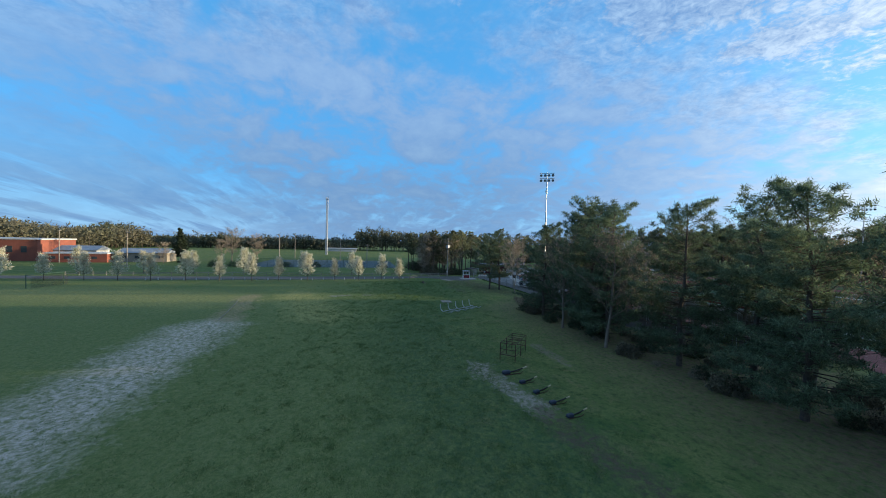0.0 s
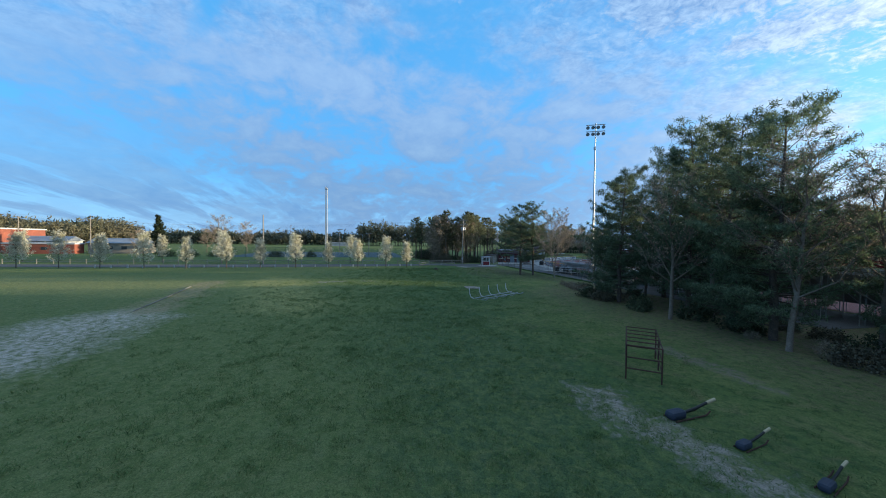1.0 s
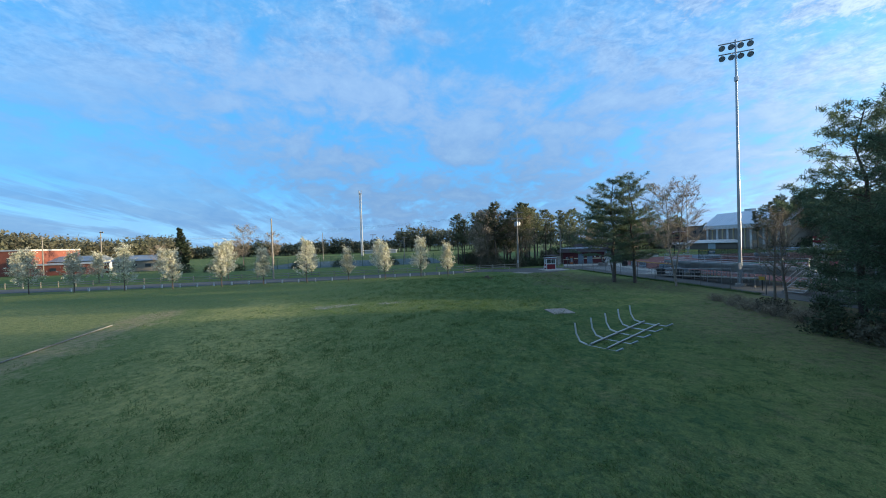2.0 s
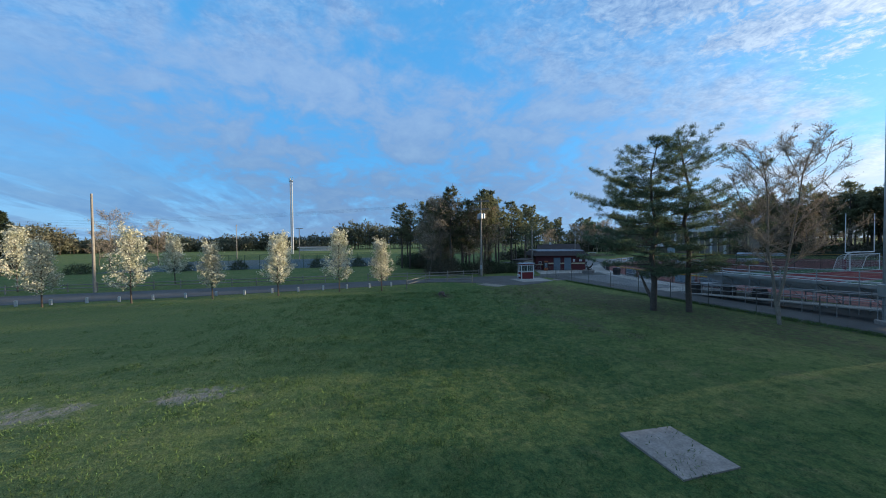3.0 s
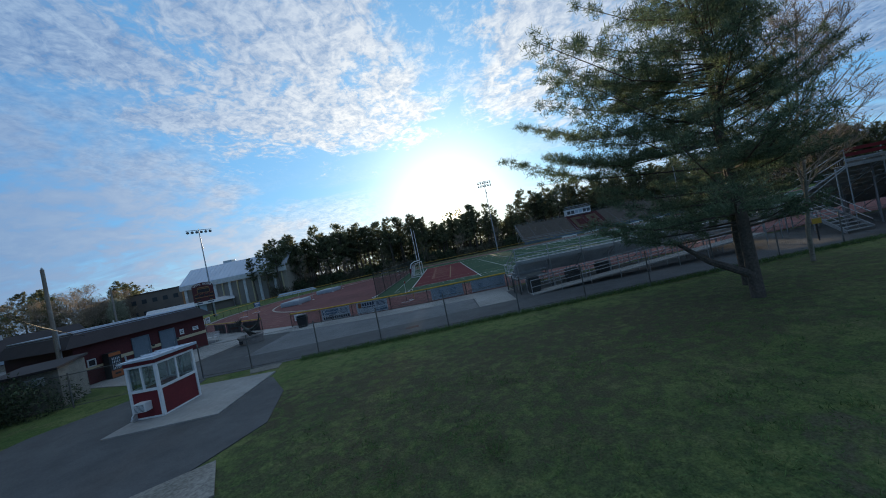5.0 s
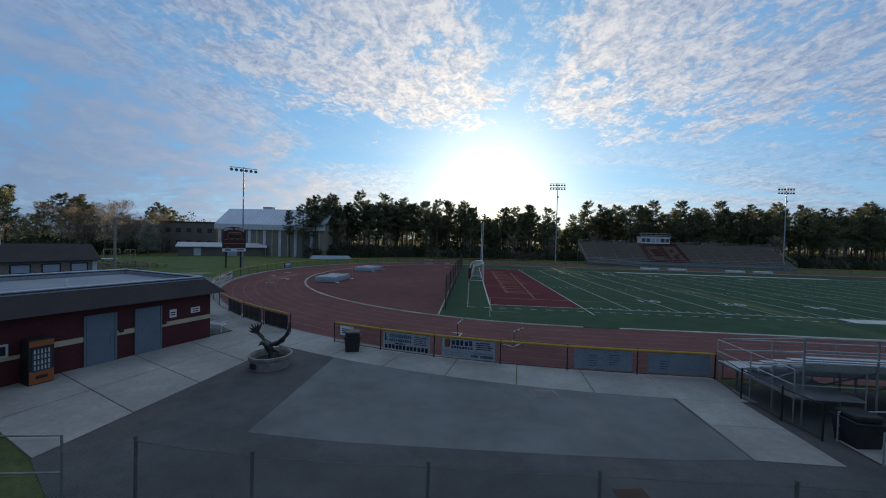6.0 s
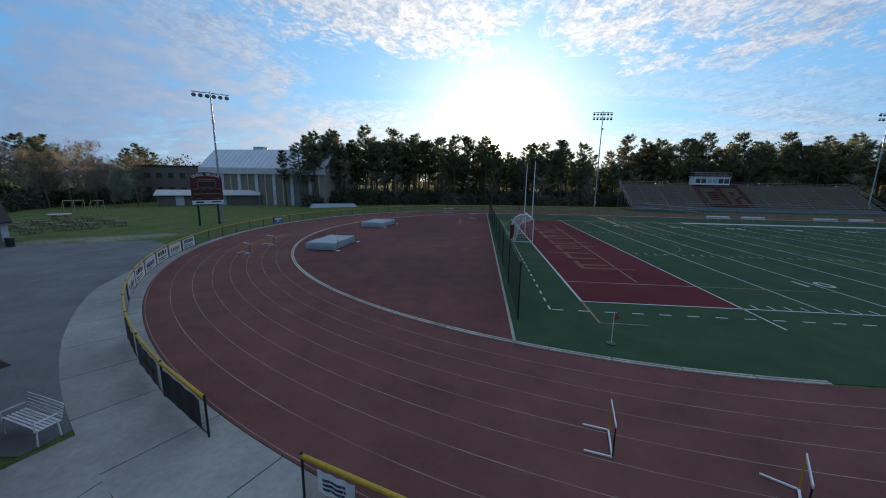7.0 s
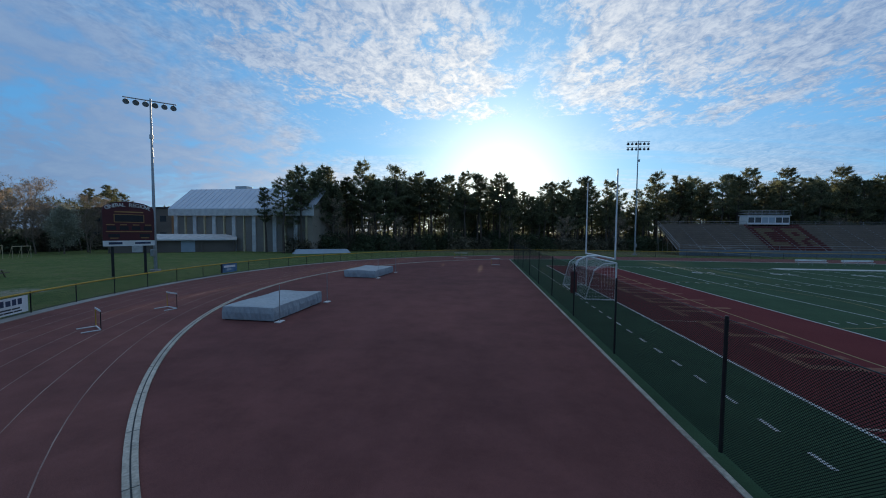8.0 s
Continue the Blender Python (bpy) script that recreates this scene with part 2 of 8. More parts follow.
    litter = mix(rng(clump, 0.35, 0.65), (0.130, 0.092, 0.066), (0.215, 0.155, 0.110))
    # the grove's shade on the lawn, painted as a deeper green band
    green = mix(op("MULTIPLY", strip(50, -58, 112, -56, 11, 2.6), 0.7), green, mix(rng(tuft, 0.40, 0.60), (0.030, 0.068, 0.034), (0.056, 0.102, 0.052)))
    # lush deep green that also carries shade over this part of the lawn
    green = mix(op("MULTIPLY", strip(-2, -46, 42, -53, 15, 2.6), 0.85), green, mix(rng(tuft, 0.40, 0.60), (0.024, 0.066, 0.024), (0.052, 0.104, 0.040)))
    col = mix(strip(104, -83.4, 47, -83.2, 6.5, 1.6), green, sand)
    col = mix(strip(66.5, -54.6, 76, -52.6, 1.5, 1.2), col, (0.30, 0.26, 0.22))
    col = mix(strip(76, -52.6, 90, -50.6, 1.6, 0.9), col, (0.10, 0.085, 0.06))
    # low sun on the dry far grass, painted in as a yellower band
    col = mix(op("MULTIPLY", strip(29, -88, 14, -130, 14, 3.0), 0.85), col, (0.240, 0.235, 0.095))
    # brown soil along the pipe, its colour raised for the same sunlight
    col = mix(strip(45, -82, 24, -85, 3.0, 1.8), col, (0.27, 0.215, 0.13))
    # sunlit stretch of lawn, the light put into the grass colour
    col = mix(strip(45, -70, 22, -77, 7.0, 2.0), col, (0.290, 0.272, 0.105))
    col = mix(strip(61.5, -45.8, 68, -46, 1.0, 0.7), col, (0.20, 0.17, 0.13))
    col = mix(strip(-24, 84, 110, 86, 14, 2.0), col, litter)
    col = mix(strip(38, -31, 140, -33, 18, 1.8), col, litter)
    col = mix(strip(-2, -35, 14, -33, 5.0, 2.4), col, (0.078, 0.068, 0.044))
    col = mix(strip(2, -38.5, 24, -32, 8, 2.6), col, (0.084, 0.078, 0.046))
    col = mix(strip(25.4, -70, 24.3, -66.8, 1.2, 1.0), col, (0.25, 0.225, 0.20))
    col = mix(strip(24.3, -64, 24.2, -62.2, 0.7, 0.8), col, (0.25, 0.225, 0.20))
    col = mix(strip(10.5, -42.4, 21, -41.6, 1.4, 1.6), col, (0.10, 0.095, 0.06))
    col = mix(strip(4.0, -48.0, 2.0, -48.4, 1.6, 0.6), col, (0.06, 0.045, 0.032))
    col = mix(strip(-54, 11, -45, 18, 3.0, 1.6), col, (0.33, 0.295, 0.25))
    col = mix(strip(-48, 14, -42.5, 10, 2.2, 1.4), col, (0.33, 0.295, 0.25))
    v = N("ShaderNodeVectorMath")
    v.operation = "SCALE"
    L(col, v.inputs[0])
    L(rng(blade, 0.25, 0.75, 0.60, 1.62), v.inputs["Scale"])
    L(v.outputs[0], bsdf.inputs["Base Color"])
    bsdf.inputs["Roughness"].default_value, bsdf.inputs["Specular IOR Level"].default_value = 0.95, 0.1
    bp = N("ShaderNodeBump")
    bp.inputs["Strength"].default_value, bp.inputs["Distance"].default_value = 1.0, 0.20
    L(op("ADD", clump, op("MULTIPLY", blade, 0.35)), bp.inputs["Height"])
    L(bp.outputs[0], bsdf.inputs["Normal"])
    return m


LAWN = lawn_material()
BLADES = surface("grass_blades", (0.108, 0.168, 0.060), 0.9, second=(0.076, 0.125, 0.042), island=0.3, scale=0.6, spec=0.1, bump=0)
TRACK = surface("track_rubber", (0.188, 0.077, 0.069), 0.93, second=(0.145, 0.061, 0.057), scale=0.16, fine=60, vary=0.24, bump=0.3, spec=0.12, blotch=(0.7, 0.13))
D_ZONE = surface("apron_rubber", (0.180, 0.071, 0.066), 0.93, second=(0.126, 0.052, 0.050), scale=0.085, fine=60, vary=0.22, bump=0.3, spec=0.12, blotch=(0.55, 0.15))
TURF = surface("artificial_turf", (0.036, 0.074, 0.041), 0.95, second=(0.045, 0.086, 0.047), scale=0.12, fine=40, vary=0.22, bump=0.3, spec=0.08, blotch=(0.5, 0.14))
TURF_RED = surface("maroon_turf", (0.120, 0.024, 0.027), 0.95, second=(0.146, 0.033, 0.034), scale=0.2, fine=40, vary=0.2, bump=0.3, spec=0.08)
LINE = surface("white_line_paint", (0.58, 0.58, 0.57), 0.8, second=(0.42, 0.42, 0.41), scale=1.3, fine=30, vary=0.15, bump=0.05)
LANE = surface("faded_lane_paint", (0.40, 0.29, 0.245), 0.85, second=(0.20, 0.115, 0.10), scale=0.5, fine=20, vary=0.25, bump=0.05)
YELLOW_LINE = surface("yellow_line_paint", (0.36, 0.27, 0.10), 0.8, second=(0.24, 0.16, 0.08), scale=1.3, bump=0.05)
GOLD = surface("faded_gold_turf", (0.225, 0.105, 0.055), 0.95, second=(0.17, 0.045, 0.035), scale=0.5, fine=30)
CONCRETE = surface("concrete", (0.335, 0.325, 0.305), 0.88, second=(0.255, 0.246, 0.232), scale=0.35, fine=7, vary=0.09, bump=0.05, ob_random=0.06, blotch=(1.1, 0.09))
PLANTER = surface("stained_planter_concrete", (0.30, 0.265, 0.245), 0.9, second=(0.20, 0.175, 0.16), scale=2.5, fine=16, vary=0.2, bump=0.2)
CURB = surface("curb_concrete", (0.50, 0.455, 0.39), 0.88, second=(0.34, 0.305, 0.26), scale=0.5, fine=12, vary=0.24, bump=0.2, ob_random=0.10, blotch=(1.6, 0.18))
ASPHALT = surface("asphalt", (0.105, 0.106, 0.107), 0.92, second=(0.080, 0.081, 0.082), scale=0.25, fine=45, vary=0.3, bump=0.3, spec=0.2, blotch=(0.9, 0.14))
OLD_ASPHALT = surface("worn_speckled_asphalt", (0.178, 0.182, 0.184), 0.92, second=(0.135, 0.139, 0.143), scale=0.3, fine=55, vary=0.42, bump=0.4, spec=0.2, blotch=(0.8, 0.12))
GRAVEL = surface("pale_gravel", (0.27, 0.25, 0.22), 0.95, second=(0.16, 0.15, 0.13), scale=0.5, fine=14, vary=0.35, bump=0.4)
MAROON = surface("maroon_panel", (0.165, 0.016, 0.022), 0.55, second=(0.135, 0.013, 0.018), scale=0.8, fine=12, vary=0.15, bump=0.08)
MAROON_DARK = surface("dark_maroon_block", (0.092, 0.016, 0.018), 0.7, second=(0.070, 0.013, 0.015), scale=0.8, fine=9, vary=0.2, bump=0.12)
WHITE = surface("white_paint", (0.74, 0.74, 0.74), 0.5, second=(0.62, 0.62, 0.62), scale=0.9, fine=14, vary=0.06, bump=0.04)
WHITE_DULL = surface("weathered_white", (0.56, 0.56, 0.56), 0.7, second=(0.42, 0.42, 0.43), scale=1.2, fine=14, vary=0.12, bump=0.06)
DARK_ROOF = surface("dark_shingle_metal", (0.030, 0.024, 0.026), 0.75, second=(0.044, 0.034, 0.036), scale=0.7, fine=16, vary=0.2, bump=0.2)
ROOF_GREY = surface("grey_flat_roof", (0.27, 0.30, 0.34), 0.8, second=(0.21, 0.235, 0.27), scale=0.4, fine=9, vary=0.15)
ROOF_METAL = surface("pale_metal_roof", (0.55, 0.60, 0.67), 0.45, metal=0.25, second=(0.47, 0.52, 0.60), scale=0.2, fine=6, vary=0.08, bump=0.05)
BLUE_GREY = surface("blue_grey_door", (0.14, 0.185, 0.225), 0.55, second=(0.115, 0.155, 0.19), scale=1.0, fine=10, vary=0.08, bump=0.04)
CREAM = surface("cream_trim", (0.52, 0.44, 0.29), 0.6, second=(0.44, 0.36, 0.23), scale=1.0, vary=0.1, bump=0.04)
BRICK = surface("red_brick", (0.27, 0.085, 0.055), 0.9, second=(0.21, 0.07, 0.05), scale=0.5, fine=8, vary=0.2)
TAN = surface("tan_block", (0.30, 0.26, 0.21), 0.9, second=(0.24, 0.21, 0.17), scale=0.3, fine=8, vary=0.15)
BROWN_WALL = surface("brown_block", (0.165, 0.138, 0.118), 0.9, second=(0.135, 0.112, 0.098), scale=0.3, fine=8, vary=0.15)
STEEL = surface("galvanised_steel", (0.42, 0.44, 0.46), 0.45, metal=0.85, second=(0.33, 0.35, 0.37), scale=2, fine=20, vary=0.12, bump=0.03)
ALUMINIUM = surface("weathered_aluminium", (0.44, 0.455, 0.47), 0.5, metal=0.6, second=(0.34, 0.355, 0.37), scale=1, fine=15, vary=0.15, bump=0.03)
BLACK = surface("black_coating", (0.014, 0.014, 0.015), 0.45, second=(0.02, 0.02, 0.021), scale=2, fine=20, vary=0.2, bump=0.03)
BLACK_PLASTIC = surface("black_plastic", (0.018, 0.018, 0.02), 0.5, second=(0.028, 0.028, 0.03), scale=3, fine=20, vary=0.15, bump=0.05)
YELLOW = surface("yellow_cap", (0.50, 0.30, 0.025), 0.5, second=(0.40, 0.24, 0.025), scale=1, fine=12, vary=0.12, bump=0.03)
WOOD_POLE = surface("weathered_pole_wood", (0.30, 0.275, 0.245), 0.9, second=(0.22, 0.19, 0.16), scale=1.2, fine=20, vary=0.25, bump=0.2)
RAIL_WOOD = surface("weathered_rail_wood", (0.27, 0.245, 0.21), 0.9, second=(0.20, 0.18, 0.155), scale=1.5, fine=18, vary=0.25, bump=0.2, ob_random=0.12)
TABLE_WOOD = surface("brown_table_wood", (0.20, 0.15, 0.11), 0.85, second=(0.15, 0.11, 0.085), scale=1.5, fine=18, vary=0.2, ob_random=0.15)
BARK = surface("bark", (0.105, 0.082, 0.066), 0.95, second=(0.070, 0.056, 0.046), scale=3, fine=14, vary=0.35, bump=0.5)
BARK_GREY = surface("pale_grey_bark", (0.26, 0.225, 0.185), 0.9, second=(0.19, 0.16, 0.13), scale=3, fine=14, vary=0.3, bump=0.4)
BARK_PALE = surface("pale_bark", (0.20, 0.165, 0.135), 0.95, second=(0.145, 0.118, 0.096), scale=3, fine=14, vary=0.3, bump=0.4)
NEEDLES = surface("pine_needles", (0.134, 0.182, 0.110), 0.8, second=(0.098, 0.140, 0.086), scale=0.35, fine=6, vary=0.3, bump=0, island=0.45, spec=0.25, ob_random=0.15, translucent=0.45)
NEEDLES_FAR = surface("far_pine_needles", (0.172, 0.182, 0.105), 0.85, second=(0.128, 0.144, 0.086), scale=0.2, fine=4, vary=0.3, bump=0, island=0.45, spec=0.2, ob_random=0.34, translucent=0.5)
FAR_WOODS = surface("distant_mixed_woods", (0.165, 0.150, 0.105), 0.9, second=(0.115, 0.128, 0.078), scale=0.03, fine=0.4, vary=0.3, bump=0, island=0.5, spec=0.15, translucent=0.4)
CEDAR = surface("cedar_green", (0.026, 0.042, 0.018), 0.85, second=(0.018, 0.03, 0.014), scale=0.5, bump=0, island=0.4)
BLOSSOM = surface("pear_blossom", (0.76, 0.72, 0.60), 0.8, second=(0.40, 0.39, 0.25), scale=0.9, fine=6, vary=0.15, bump=0, island=0.3, spec=0.2, ob_random=0.12, translucent=0.3)
BUDS = surface("spring_buds", (0.38, 0.30, 0.225), 0.85, second=(0.30, 0.24, 0.17), scale=0.4, bump=0, island=0.45, ob_random=0.25, translucent=0.25)
BUDS_PALE = surface("pale_grey_green_buds", (0.30, 0.31, 0.24), 0.85, second=(0.23, 0.24, 0.185), scale=0.4, bump=0, island=0.35, ob_random=0.1, translucent=0.25)
BUDS_GREEN = surface("young_leaves", (0.15, 0.15, 0.06), 0.85, second=(0.11, 0.105, 0.05), scale=0.4, bump=0, island=0.45, ob_random=0.2, translucent=0.25)
SHRUB = surface("shrub_leaves", (0.068, 0.088, 0.042), 0.85, second=(0.050, 0.064, 0.034), scale=0.8, bump=0, island=0.45, ob_random=0.2, translucent=0.15)
UNDERWOOD = surface("underwood_leaves", (0.112, 0.100, 0.062), 0.9, second=(0.082, 0.072, 0.048), scale=0.4, bump=0, island=0.45, ob_random=0.25)
DRY = surface("dry_stems", (0.26, 0.215, 0.15), 0.9, second=(0.18, 0.15, 0.11), scale=1, bump=0, island=0.35)
VINYL = surface("grey_blue_vinyl", (0.34, 0.385, 0.42), 0.55, second=(0.27, 0.31, 0.345), scale=0.8, fine=7, vary=0.1, bump=0.12)
AMBER = surface("amber_print", (0.36, 0.20, 0.075), 0.6, second=(0.30, 0.165, 0.06), scale=1, vary=0.08, bump=0)
TAUPE = surface("taupe_wall_panel", (0.205, 0.185, 0.165), 0.85, second=(0.175, 0.157, 0.14), scale=0.4, fine=6, vary=0.1, bump=0.06)
BANNER_WHITE = surface("white_banner", (0.56, 0.60, 0.64), 0.6, second=(0.48, 0.52, 0.57), scale=0.8, fine=9, vary=0.05, bump=0.03)
BANNER_BLUE = surface("pale_blue_banner", (0.34, 0.41, 0.47), 0.6, second=(0.29, 0.355, 0.415), scale=0.8, fine=9, vary=0.05, bump=0.03)
INK_BLUE = surface("dark_blue_print", (0.035, 0.055, 0.12), 0.6, scale=1, vary=0.05, bump=0)
INK_SKY = surface("sky_blue_print", (0.10, 0.22, 0.36), 0.6, scale=1, vary=0.06, bump=0)
INK_DARK = surface("dark_print", (0.022, 0.022, 0.026), 0.6, scale=1, vary=0.05, bump=0)
INK_ORANGE = surface("orange_print", (0.45, 0.16, 0.05), 0.6, scale=1, vary=0.05, bump=0)
BRONZE = surface("dark_bronze", (0.045, 0.042, 0.038), 0.4, metal=0.6, second=(0.085, 0.085, 0.075), scale=5, fine=30, vary=0.3, bump=0.2)
SOIL = surface("planter_soil", (0.022, 0.020, 0.018), 0.95, scale=5, fine=30, vary=0.3, bump=0.4)
ORANGE = surface("orange_cooler", (0.34, 0.105, 0.045), 0.45, second=(0.36, 0.10, 0.025), scale=2, vary=0.06, bump=0.02)
GREEN_FENCE = surface("green_windscreen", (0.030, 0.070, 0.045), 0.8, second=(0.038, 0.08, 0.055), scale=0.3, vary=0.12)
COURT = surface("tennis_court", (0.055, 0.085, 0.10), 0.9, second=(0.07, 0.10, 0.105), scale=0.1, vary=0.1)
SIGN_RED = surface("maroon_sign", (0.085, 0.016, 0.018), 0.55, second=(0.07, 0.013, 0.016), scale=1, vary=0.08, bump=0.02)
LENS = surface("lamp_lens", (0.30, 0.33, 0.36), 0.2, second=(0.24, 0.27, 0.30), scale=2, vary=0.05, bump=0)
RUST = surface("rusty_steel", (0.085, 0.040, 0.030), 0.8, metal=0.2, second=(0.055, 0.028, 0.022), scale=3, fine=20, vary=0.3, bump=0.15)
PAD_BLUE = surface("dark_blue_pad", (0.022, 0.032, 0.055), 0.6, second=(0.03, 0.04, 0.065), scale=2, vary=0.15)
RED_CLOTH = surface("red_cloth", (0.42, 0.06, 0.04), 0.8, scale=2, vary=0.1, bump=0)
WINDOW_DARK = surface("dark_window", (0.04, 0.05, 0.06), 0.12, second=(0.055, 0.065, 0.075), scale=0.5, vary=0.1, bump=0, spec=0.6)


def glass_material():
    m = bpy.data.materials.new("booth_glass")
    m.use_nodes = True
    nt = m.node_tree
    a, b, c = nt.nodes.new("ShaderNodeBsdfTransparent"), nt.nodes.new("ShaderNodeBsdfGlossy"), nt.nodes.new("ShaderNodeMixShader")
    a.inputs[0].default_value = (0.80, 0.86, 0.86, 1)
    b.inputs["Roughness"].default_value = 0.03
    c.inputs[0].default_value = 0.16
    nt.links.new(a.outputs[0], c.inputs[1])
    nt.links.new(b.outputs[0], c.inputs[2])
    nt.links.new(c.outputs[0], nt.nodes["Material Output"].inputs[0])
    return m


GLASS = glass_material()

# ---------------------------------------------------------------- shape helpers


class Shape:
    """Collects vertices and faces for one mesh."""

    def __init__(self):
        self.v, self.f = [], []

    def add(self, verts, faces):
        k = len(self.v)
        self.v.extend(tuple(p) for p in verts)
        self.f.extend(tuple(i + k for i in q) for q in faces)
        return self

    def box(self, c, s, rz=0.0, m=None):
        """A box with chamfered upright edges where it is large enough."""
        x, y, z = (d / 2 for d in s)
        pts = [Vector((i * x, j * y, k * z)) for k in (-1, 1) for j in (-1, 1) for i in (-1, 1)]
        t = Matrix.Translation(c) @ Matrix.Rotation(radians(rz), 4, "Z")
        if m is not None:
            t = m @ t
        return self.add([t @ p for p in pts], [(0, 2, 3, 1), (4, 5, 7, 6), (0, 1, 5, 4), (2, 6, 7, 3), (0, 4, 6, 2), (1, 3, 7, 5)])

    def soft_box(self, c, s, r=0.03, rz=0.0):
        """A box with rounded edges."""
        bm = bmesh.new()
        bmesh.ops.create_cube(bm, size=1.0)
        bmesh.ops.scale(bm, vec=s, verts=bm.verts)
        bmesh.ops.bevel(bm, geom=bm.edges[:], offset=min(r, min(s) * 0.45), segments=2, affect="EDGES", profile=0.5)
        t = Matrix.Translation(c) @ Matrix.Rotation(radians(rz), 4, "Z")
        bm.verts.index_update()
        self.add([t @ v.co for v in bm.verts], [[v.index for v in f.verts] for f in bm.faces])
        bm.free()
        return self

    def tube(self, p, q, r0, r1=None, n=8, caps=True):
        p, q = Vector(p), Vector(q)
        r1 = r0 if r1 is None else r1
        d = (q - p)
        a = d.orthogonal().normalized()
        b = d.normalized().cross(a)
        k = len(self.v)
        for c, r in ((p, r0), (q, r1)):
            for i in range(n):
                t = 2 * math.pi * i / n
                self.v.append(tuple(c + a * (r * math.cos(t)) + b * (r * math.sin(t))))
        for i in range(n):
            j = (i + 1) % n
            self.f.append((k + i, k + j, k + n + j, k + n + i))
        if caps:
            self.f.append(tuple(k + i for i in reversed(range(n))))
            self.f.append(tuple(k + n + i for i in range(n)))
        return self

    def path(self, pts, r, n=6):
        """One bent tube through the points, with shared rings at the bends."""
        pts = [Vector(p) for p in pts]
        k, m = len(self.v), len(pts)
        a = None
        for i, p in enumerate(pts):
            d = (pts[min(i + 1, m - 1)] - pts[max(i - 1, 0)])
            if d.length < 1e-6:
                d = pts[i] - pts[i - 1]
            d.normalize()
            a = d.orthogonal().normalized() if a is None else (a - d * a.dot(d))
            if a.length < 1e-4:
                a = d.orthogonal()
            a.normalize()
            b = d.cross(a)
            self.v.extend(tuple(p + a * (r * math.cos(2 * math.pi * j / n)) + b * (r * math.sin(2 * math.pi * j / n))) for j in range(n))
        for i in range(m - 1):
            for j in range(n):
                q = (j + 1) % n
                self.f.append((k + i * n + j, k + i * n + q, k + (i + 1) * n + q, k + (i + 1) * n + j))
        self.f.append(tuple(k + j for j in reversed(range(n))))
        self.f.append(tuple(k + (m - 1) * n + j for j in range(n)))
        return self

    def plate(self, poly, z0, z1):
        """An upright prism over a plan outline."""
        n = len(poly)
        area = sum(poly[i][0] * poly[(i + 1) % n][1] - poly[(i + 1) % n][0] * poly[i][1] for i in range(n))
        if area < 0:
            poly = poly[::-1]
        k = len(self.v)
        self.v.extend((x, y, z) for z in (z0, z1) for x, y in poly)
        self.f.append(tuple(k + n + i for i in range(n)))
        self.f.append(tuple(k + i for i in reversed(range(n))))
        for i in range(n):
            j = (i + 1) % n
            self.f.append((k + i, k + j, k + n + j, k + n + i))
        return self

    def lathe(self, profile, centre=(0, 0, 0), n=24):
        """Turned round the z axis: rows of radius, height."""
        k, m = len(self.v), len(profile)
        for r, z in profile:
            for i in range(n):
                t = 2 * math.pi * i / n
                self.v.append((centre[0] + r * math.cos(t), centre[1] + r * math.sin(t), centre[2] + z))
        for a in range(m - 1):
            for i in range(n):
                j = (i + 1) % n
                self.f.append((k + a * n + i, k + a * n + j, k + (a + 1) * n + j, k + (a + 1) * n + i))
        return self

    def mesh(self, name, mat, smooth=False):
        me = bpy.data.meshes.new(name)
        me.from_pydata(self.v, [], self.f)
        me.materials.append(mat)
        if smooth:
            me.polygons.foreach_set("use_smooth", [True] * len(me.polygons))
        me.update()
        return me


def part(name, shape, mat, parent=None, label="", smooth=False, kind=""):
    """One mesh object, under a thing or a part."""
    ob = new(name, shape if isinstance(shape, bpy.types.Mesh) else shape.mesh(name, mat, smooth))
    if parent is not None:
        ob.parent = parent
    return tagged(ob, label, kind=kind)


def thing(name, label, category, group="", m=None, kind=""):
    ob = new(name)
    ob.empty_display_size = 0.2
    if m is not None:
        ob.matrix_basis = m
    return tagged(ob, label, category, group, kind)


def flat_text(word, size, extrude=0.01):
    """A mesh of lettering in Blender's own font, centred, in the xy plane."""
    cu = bpy.data.curves.new("lettering", "FONT")
    cu.body, cu.size, cu.extrude, cu.align_x, cu.align_y = word, size, extrude, "CENTER", "CENTER"
    ob = new("lettering", cu)
    me = bpy.data.meshes.new_from_object(ob.evaluated_get(bpy.context.evaluated_depsgraph_get()))
    bpy.data.objects.remove(ob)
    return me


def leaf_shape(points, rng, count, length, width, spread, droop=0.0, up=0.25):
    """Small pointed leaves scattered round the points, as separate triangles."""
    pts = np.asarray(points, float).reshape(-1, 3)
    base = np.repeat(pts, count, 0)
    n = len(base)
    base = base + rng.normal(0, spread, (n, 3)) * (1, 1, 0.75)
    d = rng.normal(0, 1, (n, 3))
    d[:, 2] += up
    d[:, 2] -= droop
    d /= np.linalg.norm(d, axis=1)[:, None]
    side = np.cross(d, rng.normal(0, 1, (n, 3)))
    side /= np.linalg.norm(side, axis=1)[:, None] + 1e-9
    ln = length * rng.uniform(0.6, 1.35, (n, 1))
    wd = width * rng.uniform(0.6, 1.3, (n, 1))
    tri = np.stack([base - side * wd / 2, base + side * wd / 2, base + d * ln], 1).reshape(-1, 3)
    return tri


